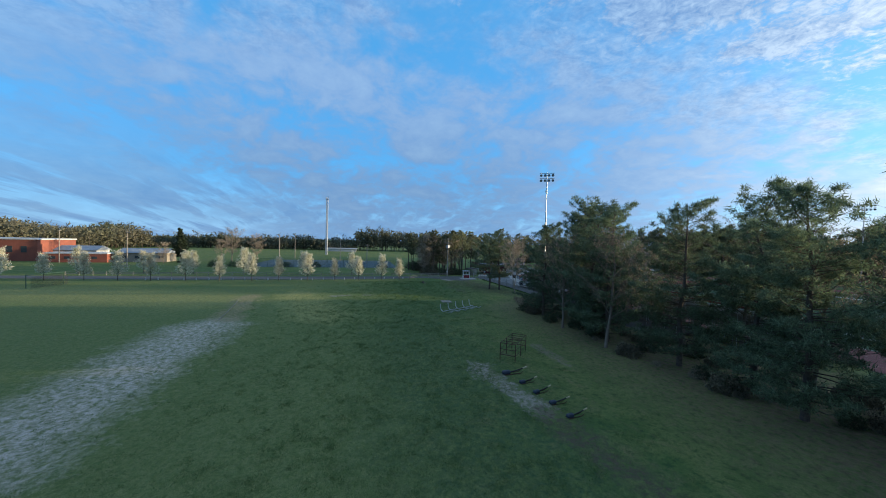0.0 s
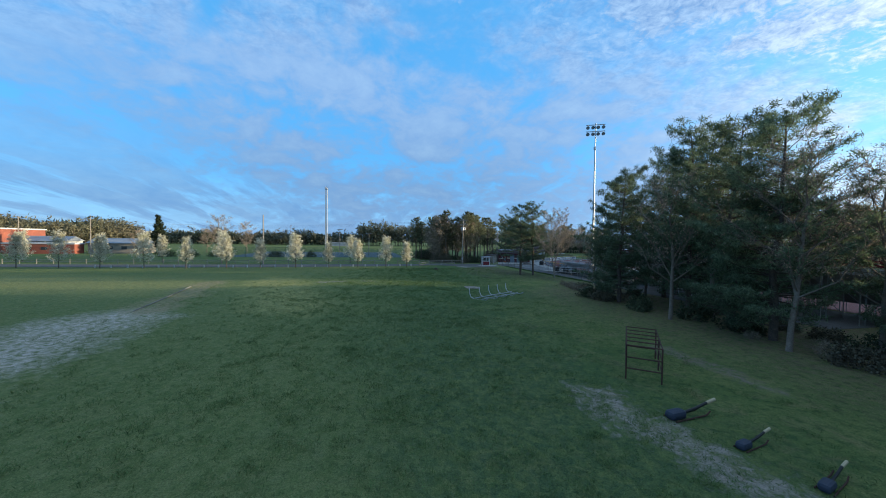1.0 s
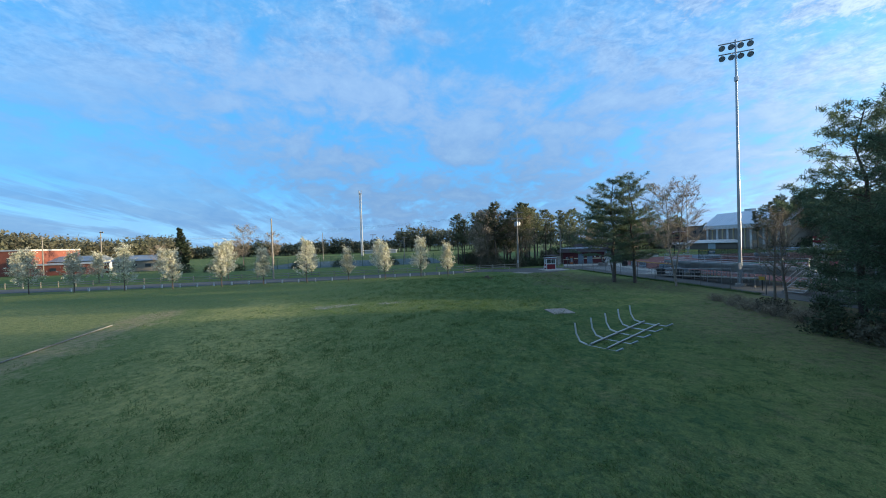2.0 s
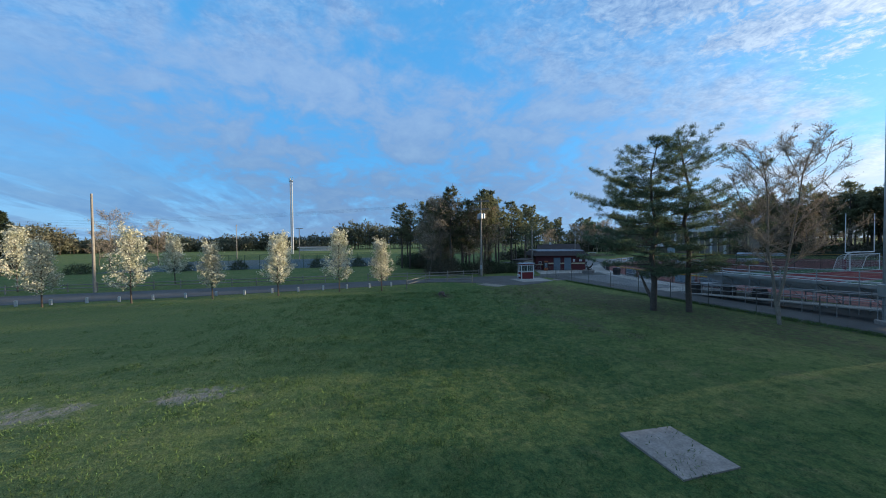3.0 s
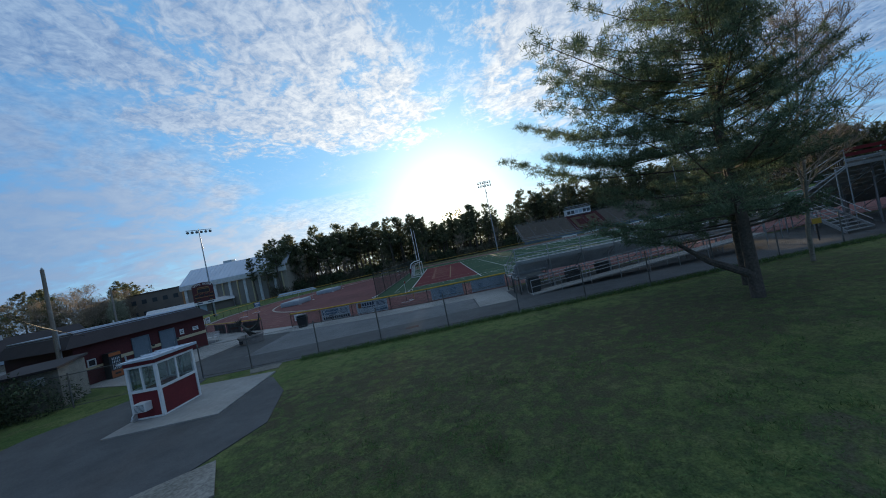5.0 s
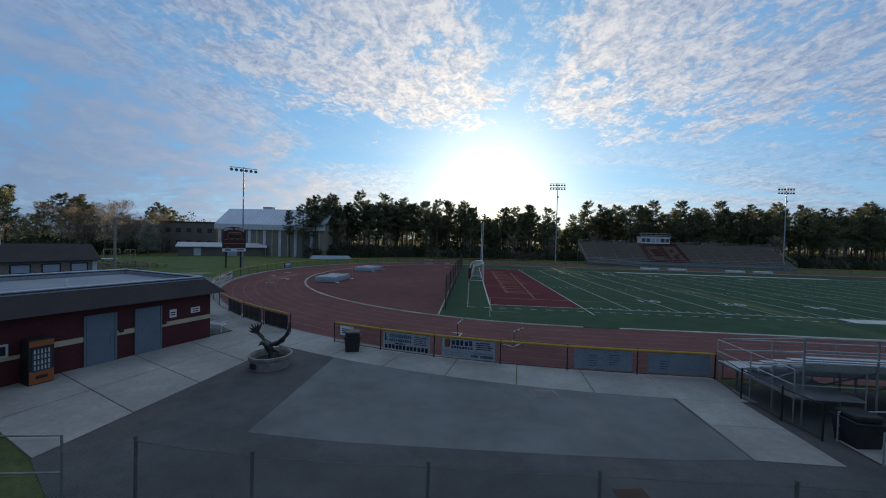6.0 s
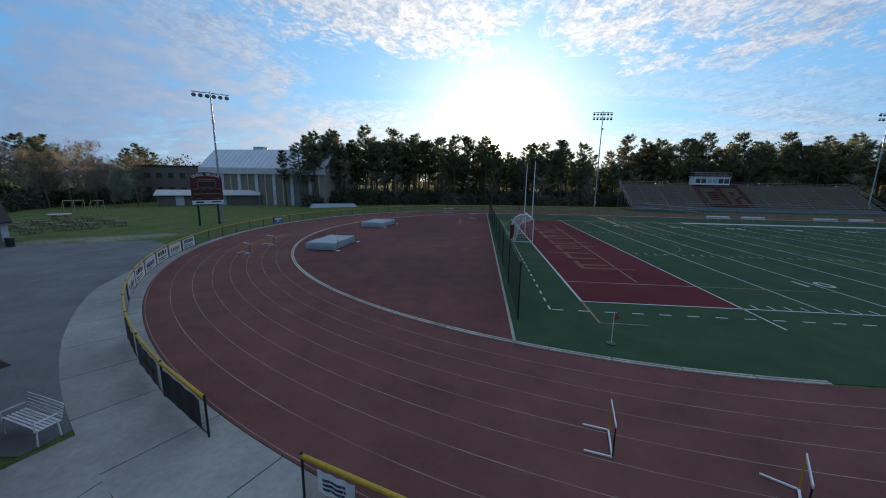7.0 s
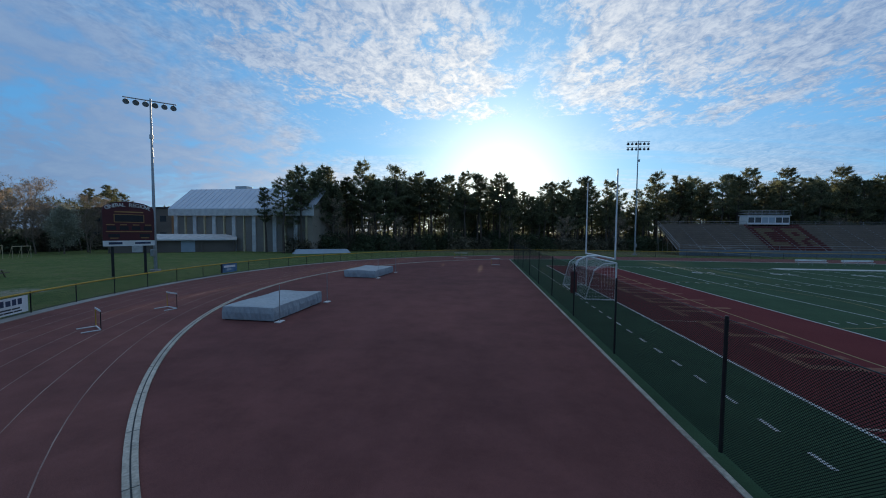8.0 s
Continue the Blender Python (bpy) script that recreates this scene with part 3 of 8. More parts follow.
def leaf_mesh(name, tri, mat):
    me = bpy.data.meshes.new(name)
    n = len(tri) // 3
    me.vertices.add(len(tri))
    me.vertices.foreach_set("co", tri.astype(np.float32).ravel())
    me.loops.add(len(tri))
    me.loops.foreach_set("vertex_index", np.arange(len(tri), dtype=np.int32))
    me.polygons.add(n)
    me.polygons.foreach_set("loop_start", np.arange(0, len(tri), 3, dtype=np.int32))
    me.materials.append(mat)
    me.update(calc_edges=True)
    return me

# ---------------------------------------------------------------- the ground and the paved and painted surfaces
CX, CY = 6.6, 26.7                      # centre of the track's bend
R_CURB, R_FENCE, R_WALK = 34.8, 44.9, 47.0


def gz(x, y):
    """Height of the lawn: a shallow dip in the practice field."""
    return -0.4 * math.exp(-((x - 24) / 18) ** 2 - ((y + 49) / 8) ** 2)


def build_ground():
    far = [-3000, -1600, -800, -420, -260, -190]
    xs = far + [-150 + 3.0 * i for i in range(101)] + [-q for q in reversed(far)]
    ys = far + [-170 + 3.0 * i for i in range(115)] + [-q for q in reversed(far)]
    s = Shape()
    s.v = [(x, y, gz(x, y) - 0.004) for y in ys for x in xs]
    n = len(xs)
    s.f = [(j * n + i, j * n + i + 1, (j + 1) * n + i + 1, (j + 1) * n + i) for j in range(len(ys) - 1) for i in range(n - 1)]
    part("ground", s, LAWN, None, "mown spring lawn with worn patches, sandy strips, painted shade and sun", kind="structure")


build_ground()


def bend(a, r):
    """A place on the bend: a degrees from the home straight, r from the centre."""
    t = radians(a)
    return CX - r * math.sin(t), CY - r * math.cos(t)


def oval(r, end=150.0, step=2.0):
    n = int(180 / step)
    return [(end, CY - r)] + [bend(i * step, r) for i in range(n + 1)] + [(end, CY + r)]


def oval_strip(r0, r1, z, thick=0.0, end=150.0):
    s = Shape()
    a, b = oval(r0, end), oval(r1, end)
    n = len(a)
    s.v = [(x, y, z) for x, y in a] + [(x, y, z) for x, y in b]
    s.f = [(i, i + 1, n + i + 1, n + i) for i in range(n - 1)]
    if thick:
        s.v += [(x, y, z - thick) for x, y in a] + [(x, y, z - thick) for x, y in b]
        s.f += [(i, 2 * n + i, 2 * n + i + 1, i + 1) for i in range(n - 1)] + [(n + i, n + i + 1, 3 * n + i + 1, 3 * n + i) for i in range(n - 1)]
    return s


def band(a0, a1, r0, r1, z, thick=0.03, n=6):
    s = Shape()
    pts = [bend(a0 + (a1 - a0) * i / n, r0) for i in range(n + 1)] + [bend(a1 - (a1 - a0) * i / n, r1) for i in range(n + 1)]
    return s.plate(pts, z - thick, z)


track = part("track", oval_strip(R_CURB + 0.16, 44.25, 0.03), TRACK, None, "dull maroon rubber running track", kind="structure")
for k in range(1, 9):
    r = R_CURB + 0.3 + 1.13 * k
    part("lane_line", oval_strip(r, r + 0.028, 0.034), LANE, track)
D_ANG = math.degrees(math.asin((CX + 4.62) / R_CURB))
d_poly = [bend(D_ANG + (180 - 2 * D_ANG) * i / 60, R_CURB) for i in range(61)]
part("apron", Shape().plate(d_poly, -0.05, 0.028), D_ZONE, None, "plain maroon rubber apron behind the end zone", kind="structure")
turf_poly = [bend(D_ANG * i / 12, R_CURB) for i in range(12, -1, -1)] + [(150, CY - R_CURB), (150, CY + R_CURB)] + [bend(180 - D_ANG * i / 12, R_CURB) for i in range(13)]
turf = part("turf", Shape().plate(turf_poly, -0.05, 0.020), TURF, None, "dark green artificial turf football field", kind="structure")
part("end_zone", Shape().plate([(0, 0), (9.144, 0), (9.144, 48.77), (0, 48.77)], 0.0, 0.025), TURF_RED, turf, "maroon turf end zone")


def paint(x0, y0, x1, y1, w, mat=LINE, z=0.031, name="field_line"):
    d = Vector((x1 - x0, y1 - y0, 0))
    n = Vector((-d.y, d.x, 0)).normalized() * (w / 2)
    s = Shape().add([(x0 - n.x, y0 - n.y, z), (x1 - n.x, y1 - n.y, z), (x1 + n.x, y1 + n.y, z), (x0 + n.x, y0 + n.y, z)], [(0, 1, 2, 3)])
    return part(name, s, mat, turf)


for yy in (0.0, 48.77):
    paint(-0.07, yy, 109.8, yy, 0.13)
paint(0, -0.07, 0, 48.84, 0.16)
for k in range(20):
    paint(9.144 + 4.572 * k, 0, 9.144 + 4.572 * k, 48.77, 0.11 if k else 0.13)
for x, y0, y1 in ((0.0, -3.35, -0.1), (9.144, -3.0, -0.1)):
    paint(x, y0, x, y1, 0.12, YELLOW_LINE if x == 0 else LINE)
paint(0, -3.35, 2.4, -3.35, 0.07, LANE)
for y in (4.5, 15.7, 26.9, 38.1):
    paint(0.05, y, 9.1 if y < 10 else 5.0, y, 0.12, LANE, 0.029)
paint(9.144, 4.5, 18.5, 4.5, 0.08, YELLOW_LINE)
paint(5.3, 5.0, 6.3, 40.0, 0.10, YELLOW_LINE, 0.029)
arc = [(9.144 + 8.0 * math.sin(radians(t)), 24.4 - 9.15 * math.cos(radians(t))) for t in range(0, 181, 12)]
for (xa, ya), (xb, yb) in zip(arc, arc[1:]):
    paint(xa, ya, xb, yb, 0.07, YELLOW_LINE)
dashes = Shape()
for k in range(60):
    x = -2.1 + 1.45 * k
    dashes.add([(x, -1.76, 0.031), (x + 0.62, -1.76, 0.031), (x + 0.62, -1.64, 0.031), (x, -1.64, 0.031)], [(0, 1, 2, 3)])
    if k < 35:
        y = -1.7 + 1.45 * k
        dashes.add([(-2.26, y, 0.031), (-2.14, y, 0.031), (-2.14, y + 0.62, 0.031), (-2.26, y + 0.62, 0.031)], [(0, 1, 2, 3)])
for y in (-0.95, 49.75):                  # wide bands before the team areas
    paint(32.0, y, 77.7, y, 1.7, LINE, 0.030, "team_area_band")
part("restraining_dashes", dashes, LINE, turf, kind="stuff")
hashes = Shape()
for k in range(1, 100):
    for y in (0.15, 16.2, 32.1, 48.0):
        x = 9.144 + 0.9144 * k
        hashes.add([(x - 0.05, y, 0.032), (x + 0.05, y, 0.032), (x + 0.05, y + 0.6, 0.032), (x - 0.05, y + 0.6, 0.032)], [(0, 1, 2, 3)])
part("hash_marks", hashes, LINE, turf, kind="stuff")
for k, word in enumerate(("10", "20", "30", "40", "50")):
    for y in (6.4, 42.4):
        me = flat_text(word[0] + " " + word[1], 2.1)
        me.materials.clear()
        me.materials.append(LINE)
        ob = part("yard_number", me, None, turf)
        ob.matrix_basis = pose(9.144 + 9.144 * (k + 1), y, 0.024, 0, 0, 0 if y < 20 else 180)
for k in range(8):
    y0 = 9.0 + 4.1 * k
    for x0, x1, dy in ((2.4, 6.8, 0.0), (2.4, 6.8, 1.3), (2.4, 6.8, 2.6)):
        if (k + int(dy)) % 3 != 2:
            paint(x0, y0 + dy, x1 - (1.8 if (k + int(dy)) % 2 else 0), y0 + dy, 0.45, GOLD, 0.029, "end_zone_letter_bar")
    paint(2.6, y0 - 0.2, 2.6, y0 + 2.8, 0.45, GOLD, 0.0285, "end_zone_letter_bar")

# kerb round the inside of the track, in cast lengths
for k in range(44):
    a0 = k * 180 / 44
    part("curb_length", band(a0 + 0.03, a0 + 180 / 44 - 0.03, R_CURB - 0.10, R_CURB + 0.16, 0.075, 0.09, 4), CURB, track)
    part("drain_slot", band(a0 + 0.03, a0 + 180 / 44 - 0.03, R_CURB + 0.015, R_CURB + 0.045, 0.080, 0.01, 4), INK_DARK, track)
part("curb_length", Shape().box(((CX + 150) / 2, CY - R_CURB, 0.03), (138, 0.30, 0.09)), CURB, track)
part("curb_length", Shape().box(((CX + 150) / 2, CY + R_CURB, 0.03), (138, 0.30, 0.09)), CURB, track)
part("apron_edging", Shape().box((-4.62, CY, 0.022), (0.14, 65.6, 0.06)), CURB, track)

# concrete walk outside the fence, slab by slab
walkway = thing("pavement", "pale grey concrete walk along the track fence", "pavement", kind="structure")
a = -4.0
while a < 160:
    rim = []
    for i in range(6):
        q = a + 0.025 + 3.92 * i / 5
        rim.append(bend(q, R_WALK - (R_WALK - R_FENCE - 0.12) * max(0.0, min(1.0, (q - 52) / 16))))
    part("slab", Shape().plate([bend(a + 0.025 + 3.92 * i / 5, 44.27) for i in range(6)] + rim[::-1], -0.03, 0.028), CONCRETE, walkway)
    a += 3.97
path_e = thing("pavement", "concrete path from the fence gate to the lot", "pavement", kind="structure")
for k in range(3):
    y0 = -24.45 + 2.05 * k
    part("slab", Shape().plate([(6.55 + 0.02 * k, y0 + 0.01), (9.05 + 0.05 * k, y0 + 0.01), (9.10 + 0.05 * k, y0 + 2.04), (6.57 + 0.02 * k, y0 + 2.04)], -0.03, 0.032), CONCRETE, path_e)
JOINT = surface("dirty_joint", (0.085, 0.078, 0.066), 0.95, second=(0.055, 0.052, 0.045), scale=2, fine=20, vary=0.3, bump=0.2)
part("joint_filler", Shape().plate([(-12.75, -16.4), (-13.8, -26.85), (-20.85, -24.0), (-17.3, -13.8)], -0.04, 0.018), JOINT, None, "dark dirt in the joints of the plaza", kind="structure")
plaza = thing("pavement", "light concrete plaza in front of the brick-red toilet building", "pavement", kind="structure")
pa, pb, pc, pd = Vector((-12.7, -16.3)), Vector((-13.8, -26.9)), Vector((-20.9, -24.0)), Vector((-17.3, -13.7))
for i in range(4):
    for j in range(2):
        def at(u, v):
            return tuple((pa.lerp(pb, u)).lerp(pd.lerp(pc, u), v))
        u0, u1, v0, v1 = i / 4 + 0.002, (i + 1) / 4 - 0.002, j / 2 + 0.003, (j + 1) / 2 - 0.003
        part("slab", Shape().plate([at(u0, v0), at(u1, v0), at(u1, v1), at(u0, v1)], -0.03, 0.034), CONCRETE, plaza)
part("lot", Shape().plate([(-14.4, -16.2), (-12.6, -15.6), (-8.8, -17.4), (-4.7, -18.7), (-0.4, -19.5), (4, -19.9), (9.2, -18.4), (14, -18.2), (60, -18.2), (60, -28.4), (-10.9, -28.6), (-14.0, -26.8)], -0.05, 0.012), ASPHALT, None, "dark smooth asphalt between the fences", kind="structure")
part("lot_patch", Shape().plate([bend(q, 46.97) for q in (19.4, 16.2, 13.0, 9.8, 6.6, 3.4, 0.2)] + [(6.5, -24.4), (4.4, -24.7), (1.3, -24.85), (-1.95, -24.95), (-5.9, -25.05), (-8.95, -24.9)], -0.05, 0.018), OLD_ASPHALT, None, "worn pale speckled asphalt", kind="structure")
part("lot_west", Shape().plate([bend(32, 44.8), bend(38, 44.8), bend(45, 44.8), bend(52, 44.8), bend(60, 44.8), bend(68, 44.8), (-43, 14.5), (-53, 9.5), (-60, 4), (-46, -20), (-30, -16), (-17.9, -14.6)], -0.05, 0.010), OLD_ASPHALT, None, "grey asphalt lane beside the toilet building", kind="structure")
part("paving", band(32, 48, 46.0, 53.0, 0.006, 0.05, 8), OLD_ASPHALT, None, "grey asphalt beside the toilet building", kind="structure")
road = part("road", Shape().plate([(-1.6, -36.5), (-2.4, -33.6), (-4.0, -31.2), (-8.45, -30.2), (-8.8, -28.75), (-10.9, -28.65), (-13.4, -33), (-13.3, -40), (-12.9, -46), (-12.8, -55), (-12.0, -75), (-11.4, -110), (-13, -160), (-30, -230), (-22, -232), (-7, -160), (-3.6, -110), (-4.2, -75), (-6.2, -57), (-7.6, -50.5), (-8.6, -47.5), (-8.0, -44.5), (-5.6, -41), (-2.6, -39)], -0.6, 0.016), ASPHALT, None, "dark asphalt drive along the field", kind="structure")
part("gravel", Shape().plate([(-2.0, -38.4), (-1.0, -40.0), (-2.6, -41.2), (-4.8, -41.6), (-4.6, -40.2)], -0.3, 0.022), GRAVEL, None, "pale gravel at the edge of the drive", kind="structure")
part("gravel", Shape().plate([(-5.9, -29.7), (-4.5, -29.6), (-4.7, -28.75), (-5.3, -28.6), (-6.4, -28.8)], -0.1, 0.022), GRAVEL, None, "pale gravel by the gate", kind="structure")
slab = part("pavement", Shape().plate([(-8.3, -35.1), (-4.2, -34.9), (-4.25, -30.4), (-8.4, -30.1)], -0.05, 0.06), CONCRETE, None, "pale concrete pad under the ticket booth", kind="structure")
outline = part("painted_outline", Shape().box((0, 0.30, 0), (1.0, 0.05, 0.006)).box((0, -0.30, 0), (1.0, 0.05, 0.006)).box((-0.5, 0, 0), (0.05, 0.65, 0.006)).box((0.5, 0, 0), (0.05, 0.65, 0.006)), LANE, None, "faded white painted rectangle on the asphalt", kind="structure")
outline.matrix_basis = pose(1.2, -20.6, 0.024, 0, 0, 12)
part("drain_grate", Shape().box((2.2, -26.4, 0.014), (0.8, 0.5, 0.02), 8), RUST, None, "dark cast-iron drain cover in asphalt", kind="structure")
part("court_floor", Shape().plate([(-47, -108), (-47, -50), (-95, -50), (-95, -108)], -0.05, 0.02), COURT, None, "blue-green tennis court surface", kind="structure")

# ---------------------------------------------------------------- fences


def wire_mesh(p, q, h, pitch=0.075, w=0.006, z0=0.05):
    """Woven diagonal wires between two places, as thin ribbons."""
    p, q = Vector((*p, 0)), Vector((*q, 0))
    d = q - p
    ln = d.length
    d.normalize()
    s = Shape()
    for sign in (1, -1):
        c = -h if sign > 0 else 0.0
        while c < (ln if sign > 0 else ln + h):
            t0, t1 = (max(0.0, -c), min(h, ln - c)) if sign > 0 else (max(0.0, c - ln), min(h, c))
            if t1 > t0:
                a = p + d * (c + sign * t0) + Vector((0, 0, z0 + t0))
                b = p + d * (c + sign * t1) + Vector((0, 0, z0 + t1))
                e = Vector((d.x * sign, d.y * sign, -1)).normalized() * (w / 2)
                s.add([a - e, b - e, b + e, a + e], [(0, 1, 2, 3)])
            c += pitch
    return s


def fence_run(places, h, label, post_mat, rail_mat, wire_mat, post_r=0.03, rail_r=0.022, pitch=0.08, cap=False, group="fences", wires=True, w=0.006, railed=True):
    f = thing("fence", label, "fence", group)
    for x, y in places:
        part("post", Shape().tube((x, y, -0.1), (x, y, h + 0.06), post_r, post_r, 8), post_mat, f)
        part("post_cap", Shape().lathe([(post_r + 0.008, 0), (post_r + 0.006, 0.03), (0.004, 0.06)], (x, y, h + 0.05), 8), post_mat, f)
    for a, b in zip(places, places[1:]):
        if cap:
            part("top_rail", Shape().tube((*a, h), (*b, h), 0.055, 0.055, 8), YELLOW, f, "yellow plastic rail cap")
        elif railed:
            part("top_rail", Shape().tube((*a, h), (*b, h), rail_r, rail_r, 6), rail_mat, f)
        else:
            sag = Vector((*a, h - 0.04)).lerp(Vector((*b, h - 0.04)), 0.5) - Vector((0, 0, 0.025))
            part("tension_wire", Shape().path([(*a, h - 0.04), sag, (*b, h - 0.04)], 0.009, 5), rail_mat, f)
        part("bottom_rail", Shape().tube((*a, 0.10), (*b, 0.10), rail_r * 0.8, rail_r * 0.8, 6), rail_mat, f)
        if wires:
            part("wire_mesh", wire_mesh(a, b, h - 0.06, pitch, w), wire_mat, f, kind="stuff")
    return f


NEAR = [(9.76, -17.75), (6.2, -17.72), (2.9, -17.62), (-0.37, -17.32), (-3.84, -16.78), (-6.96, -16.02), (-10.05, -15.0)]
fence_run(NEAR, 1.22, "black chain-link track fence with yellow top cap", BLACK, BLACK, BLACK, cap=True, pitch=0.06)
far_posts = [26.8 + 4.05 * k for k in range(38)]
fence_run([bend(a, R_FENCE) for a in far_posts[:12]], 1.22, "black chain-link track fence with yellow top cap", BLACK, BLACK, BLACK, cap=True, pitch=0.09)
fence_run([bend(a, R_FENCE) for a in far_posts[11:]] + [(8 + 6 * k, CY + R_FENCE) for k in range(1, 20)], 1.22, "black chain-link fence round the far bend", BLACK, BLACK, BLACK, cap=True, pitch=0.22, w=0.012)
fence_run([(9.76, -17.75), (9.4, -19.9), (9.5, -21.7), (9.7, -23.0)], 1.22, "black chain-link fence at the stand's end", BLACK, BLACK, BLACK, pitch=0.07)
SOUTH = [(-9.2, -28.4), (-6.4, -28.6), (-2.75, -28.5), (0.65, -28.35), (4.4, -28.2), (8.4, -28.1), (12.2, -28.0), (15.9, -28.0), (19.6, -28.0), (23.3, -28.0), (27.0, -28.0), (30.7, -28.0)]
GALV_DULL = surface("dull_grey_galvanised", (0.155, 0.155, 0.15), 0.75, metal=0.3, second=(0.105, 0.10, 0.095), scale=2, fine=20, vary=0.2, bump=0.05)
fence_run(SOUTH, 1.75, "weathered galvanised chain-link fence along the lot", GALV_DULL, GALV_DULL, GALV_DULL, post_r=0.035, pitch=0.085, w=0.005, railed=False)
fence_run([(-12.7, -28.75), (-15.6, -29.1), (-18.8, -29.3), (-22.0, -29.5)], 1.75, "weathered galvanised chain-link fence by the toilet building", GALV_DULL, GALV_DULL, GALV_DULL, post_r=0.035, pitch=0.085, w=0.005)
gate = thing("gate", "open galvanised chain-link gate leaning back", "gate")
ga, gb = (-12.5, -28.75), (-10.85, -28.5)
for x, y in (ga, gb):
    part("upright", Shape().tube((x, y, 0.08), (x, y, 1.8), 0.025, 0.025, 8), STEEL, gate)
for z in (0.12, 0.95, 1.78):
    part("rail", Shape().tube((*ga, z), (*gb, z), 0.022, 0.022, 6), STEEL, gate)
part("wire_mesh", wire_mesh(ga, gb, 1.65, 0.085, 0.005), STEEL, gate, kind="stuff")
part("hinge_post", Shape().tube((-12.6, -28.78, -0.1), (-12.75, -28.8, 2.1), 0.04, 0.04, 8), STEEL, gate)
# black net fence along the apron
NET_DARK = surface("dark_green_netting", (0.016, 0.030, 0.022), 0.85, second=(0.012, 0.022, 0.017), scale=0.5, vary=0.15, bump=0)
net = thing("fence", "tall dark net fence with black posts beside the turf", "fence")
for k in range(10):
    y = -3.45 + 6.5 * k
    part("post", Shape().tube((-4.2, y, 0), (-4.2, y, 3.15), 0.045, 0.04, 8), BLACK, net)
    if k:
        part("net", wire_mesh((-4.2, y - 6.5), (-4.2, y), 3.0, 0.055 if y < 22 else 0.10, 0.012 if y < 22 else 0.020, 0.05), NET_DARK, net, kind="stuff")
        part("top_rope", Shape().tube((-4.2, y - 6.5, 3.08), (-4.2, y, 3.08), 0.012, 0.012, 5), BLACK, net)


def rail_fence(places, label, rails=(0.45, 0.85), group="rail fences"):
    f = thing("rail_fence", label, "fence", group)
    for x, y in places:
        part("post", Shape().soft_box((x, y, 0.5 + gz(x, y)), (0.14, 0.12, 1.2), 0.03, 20), RAIL_WOOD, f)
    for a, b in zip(places, places[1:]):
        for z in rails:
            part("rail", Shape().tube((a[0], a[1], z), (b[0], b[1], z + 0.02), 0.065, 0.05, 6), RAIL_WOOD, f)
    return f


rail_fence([(-14.4, -37.6), (-14.4, -40.2), (-13.8, -43.0), (-13.5, -46.0), (-13.6, -49.4), (-13.7, -52.4), (-13.8, -55.2)], "grey weathered split-rail fence along the drive")
rail_fence([(-13.8, -58.2 - 3.0 * k) for k in range(28)], "grey weathered split-rail fence along the drive")
rail_fence([(-3.6, -51.0), (-8.9, -47.5), (-8.2, -44.6), (-6.2, -41.6)], "short split-rail fence at the bend of the drive")
post_proto = part("bollard", Shape().soft_box((0, 0, 0.22), (0.2, 0.2, 0.62), 0.03), WHITE_DULL, None, "short square white-washed marker post")
tagged(post_proto, category="bollard", group="marker posts")
post_proto.location = (-6.2, -52.6, 0)
for k in range(1, 24):
    copy_thing(post_proto, pose(-6.2 + min(k, 10) * 0.32 + random.uniform(-0.15, 0.15), -52.6 - 2.75 * k, 0, 0, 0, random.uniform(-8, 8)))

# banners on the track fence


def banner(name, p, q, z0, z1, mat, bars, label, out=0.04):
    """A vinyl sheet between two places on the fence, printed on the side that lies to the right of the way from p to q; bars of (u0, u1, v0, v1, material) are its print."""
    b = thing(name, label, "banner", "fence banners")
    p, q = Vector(p), Vector(q)
    d = (q - p).normalized()
    side = Vector((d.y, -d.x))

    def sheet(u0, u1, v0, v1, off):
        s = Shape()
        n = 30 if u1 - u0 > 0.5 else 4
        for v in (v0, v1):
            for i in range(n + 1):
                u = u0 + (u1 - u0) * i / n
                x, y = p.lerp(q, u) + side * (out + off + 0.012 * math.sin(u * 19 + z0 * 7))
                s.v.append((x, y, z0 + (z1 - z0) * v))
        s.f = [(i, i + 1, n + 2 + i, n + 1 + i) for i in range(n)]
        return s
    part("sheet", sheet(0, 1, 0, 1, 0), mat, b)
    for u0, u1, v0, v1, m in bars:
        part("print_bar", sheet(u0, u1, v0, v1, 0.004), m, b)
    return b


def along(p, q, u):
    return p[0] + (q[0] - p[0]) * u, p[1] + (q[1] - p[1]) * u


rb = random.Random(4)


def text_rows(u0, u1, v0, v1, rows, mat, fill=0.6, words=4):
    """Rows of short print bars of uneven length."""
    out = []
    for k in range(rows):
        v = v0 + (v1 - v0) * k / rows
        u, end = u0, u1 - rb.uniform(0, 0.2) * (u1 - u0)
        while u < end - 0.01:
            w = min(rb.uniform(0.6, 1.4) * (u1 - u0) / words, end - u)
            out.append((u, u + w, v, v + (v1 - v0) / rows * fill, mat))
            u += w + 0.012
    return out


def glyph_row(u0, u1, v0, v1, n, mat):
    """A word set large, each of its letters one plain block."""
    w = (u1 - u0) / n
    return [(u0 + w * i, u0 + w * (i + rb.uniform(0.68, 0.80)), v0, v1 - (v1 - v0) * (0.0 if i % 3 else 0.12), mat) for i in range(n)]


P = NEAR
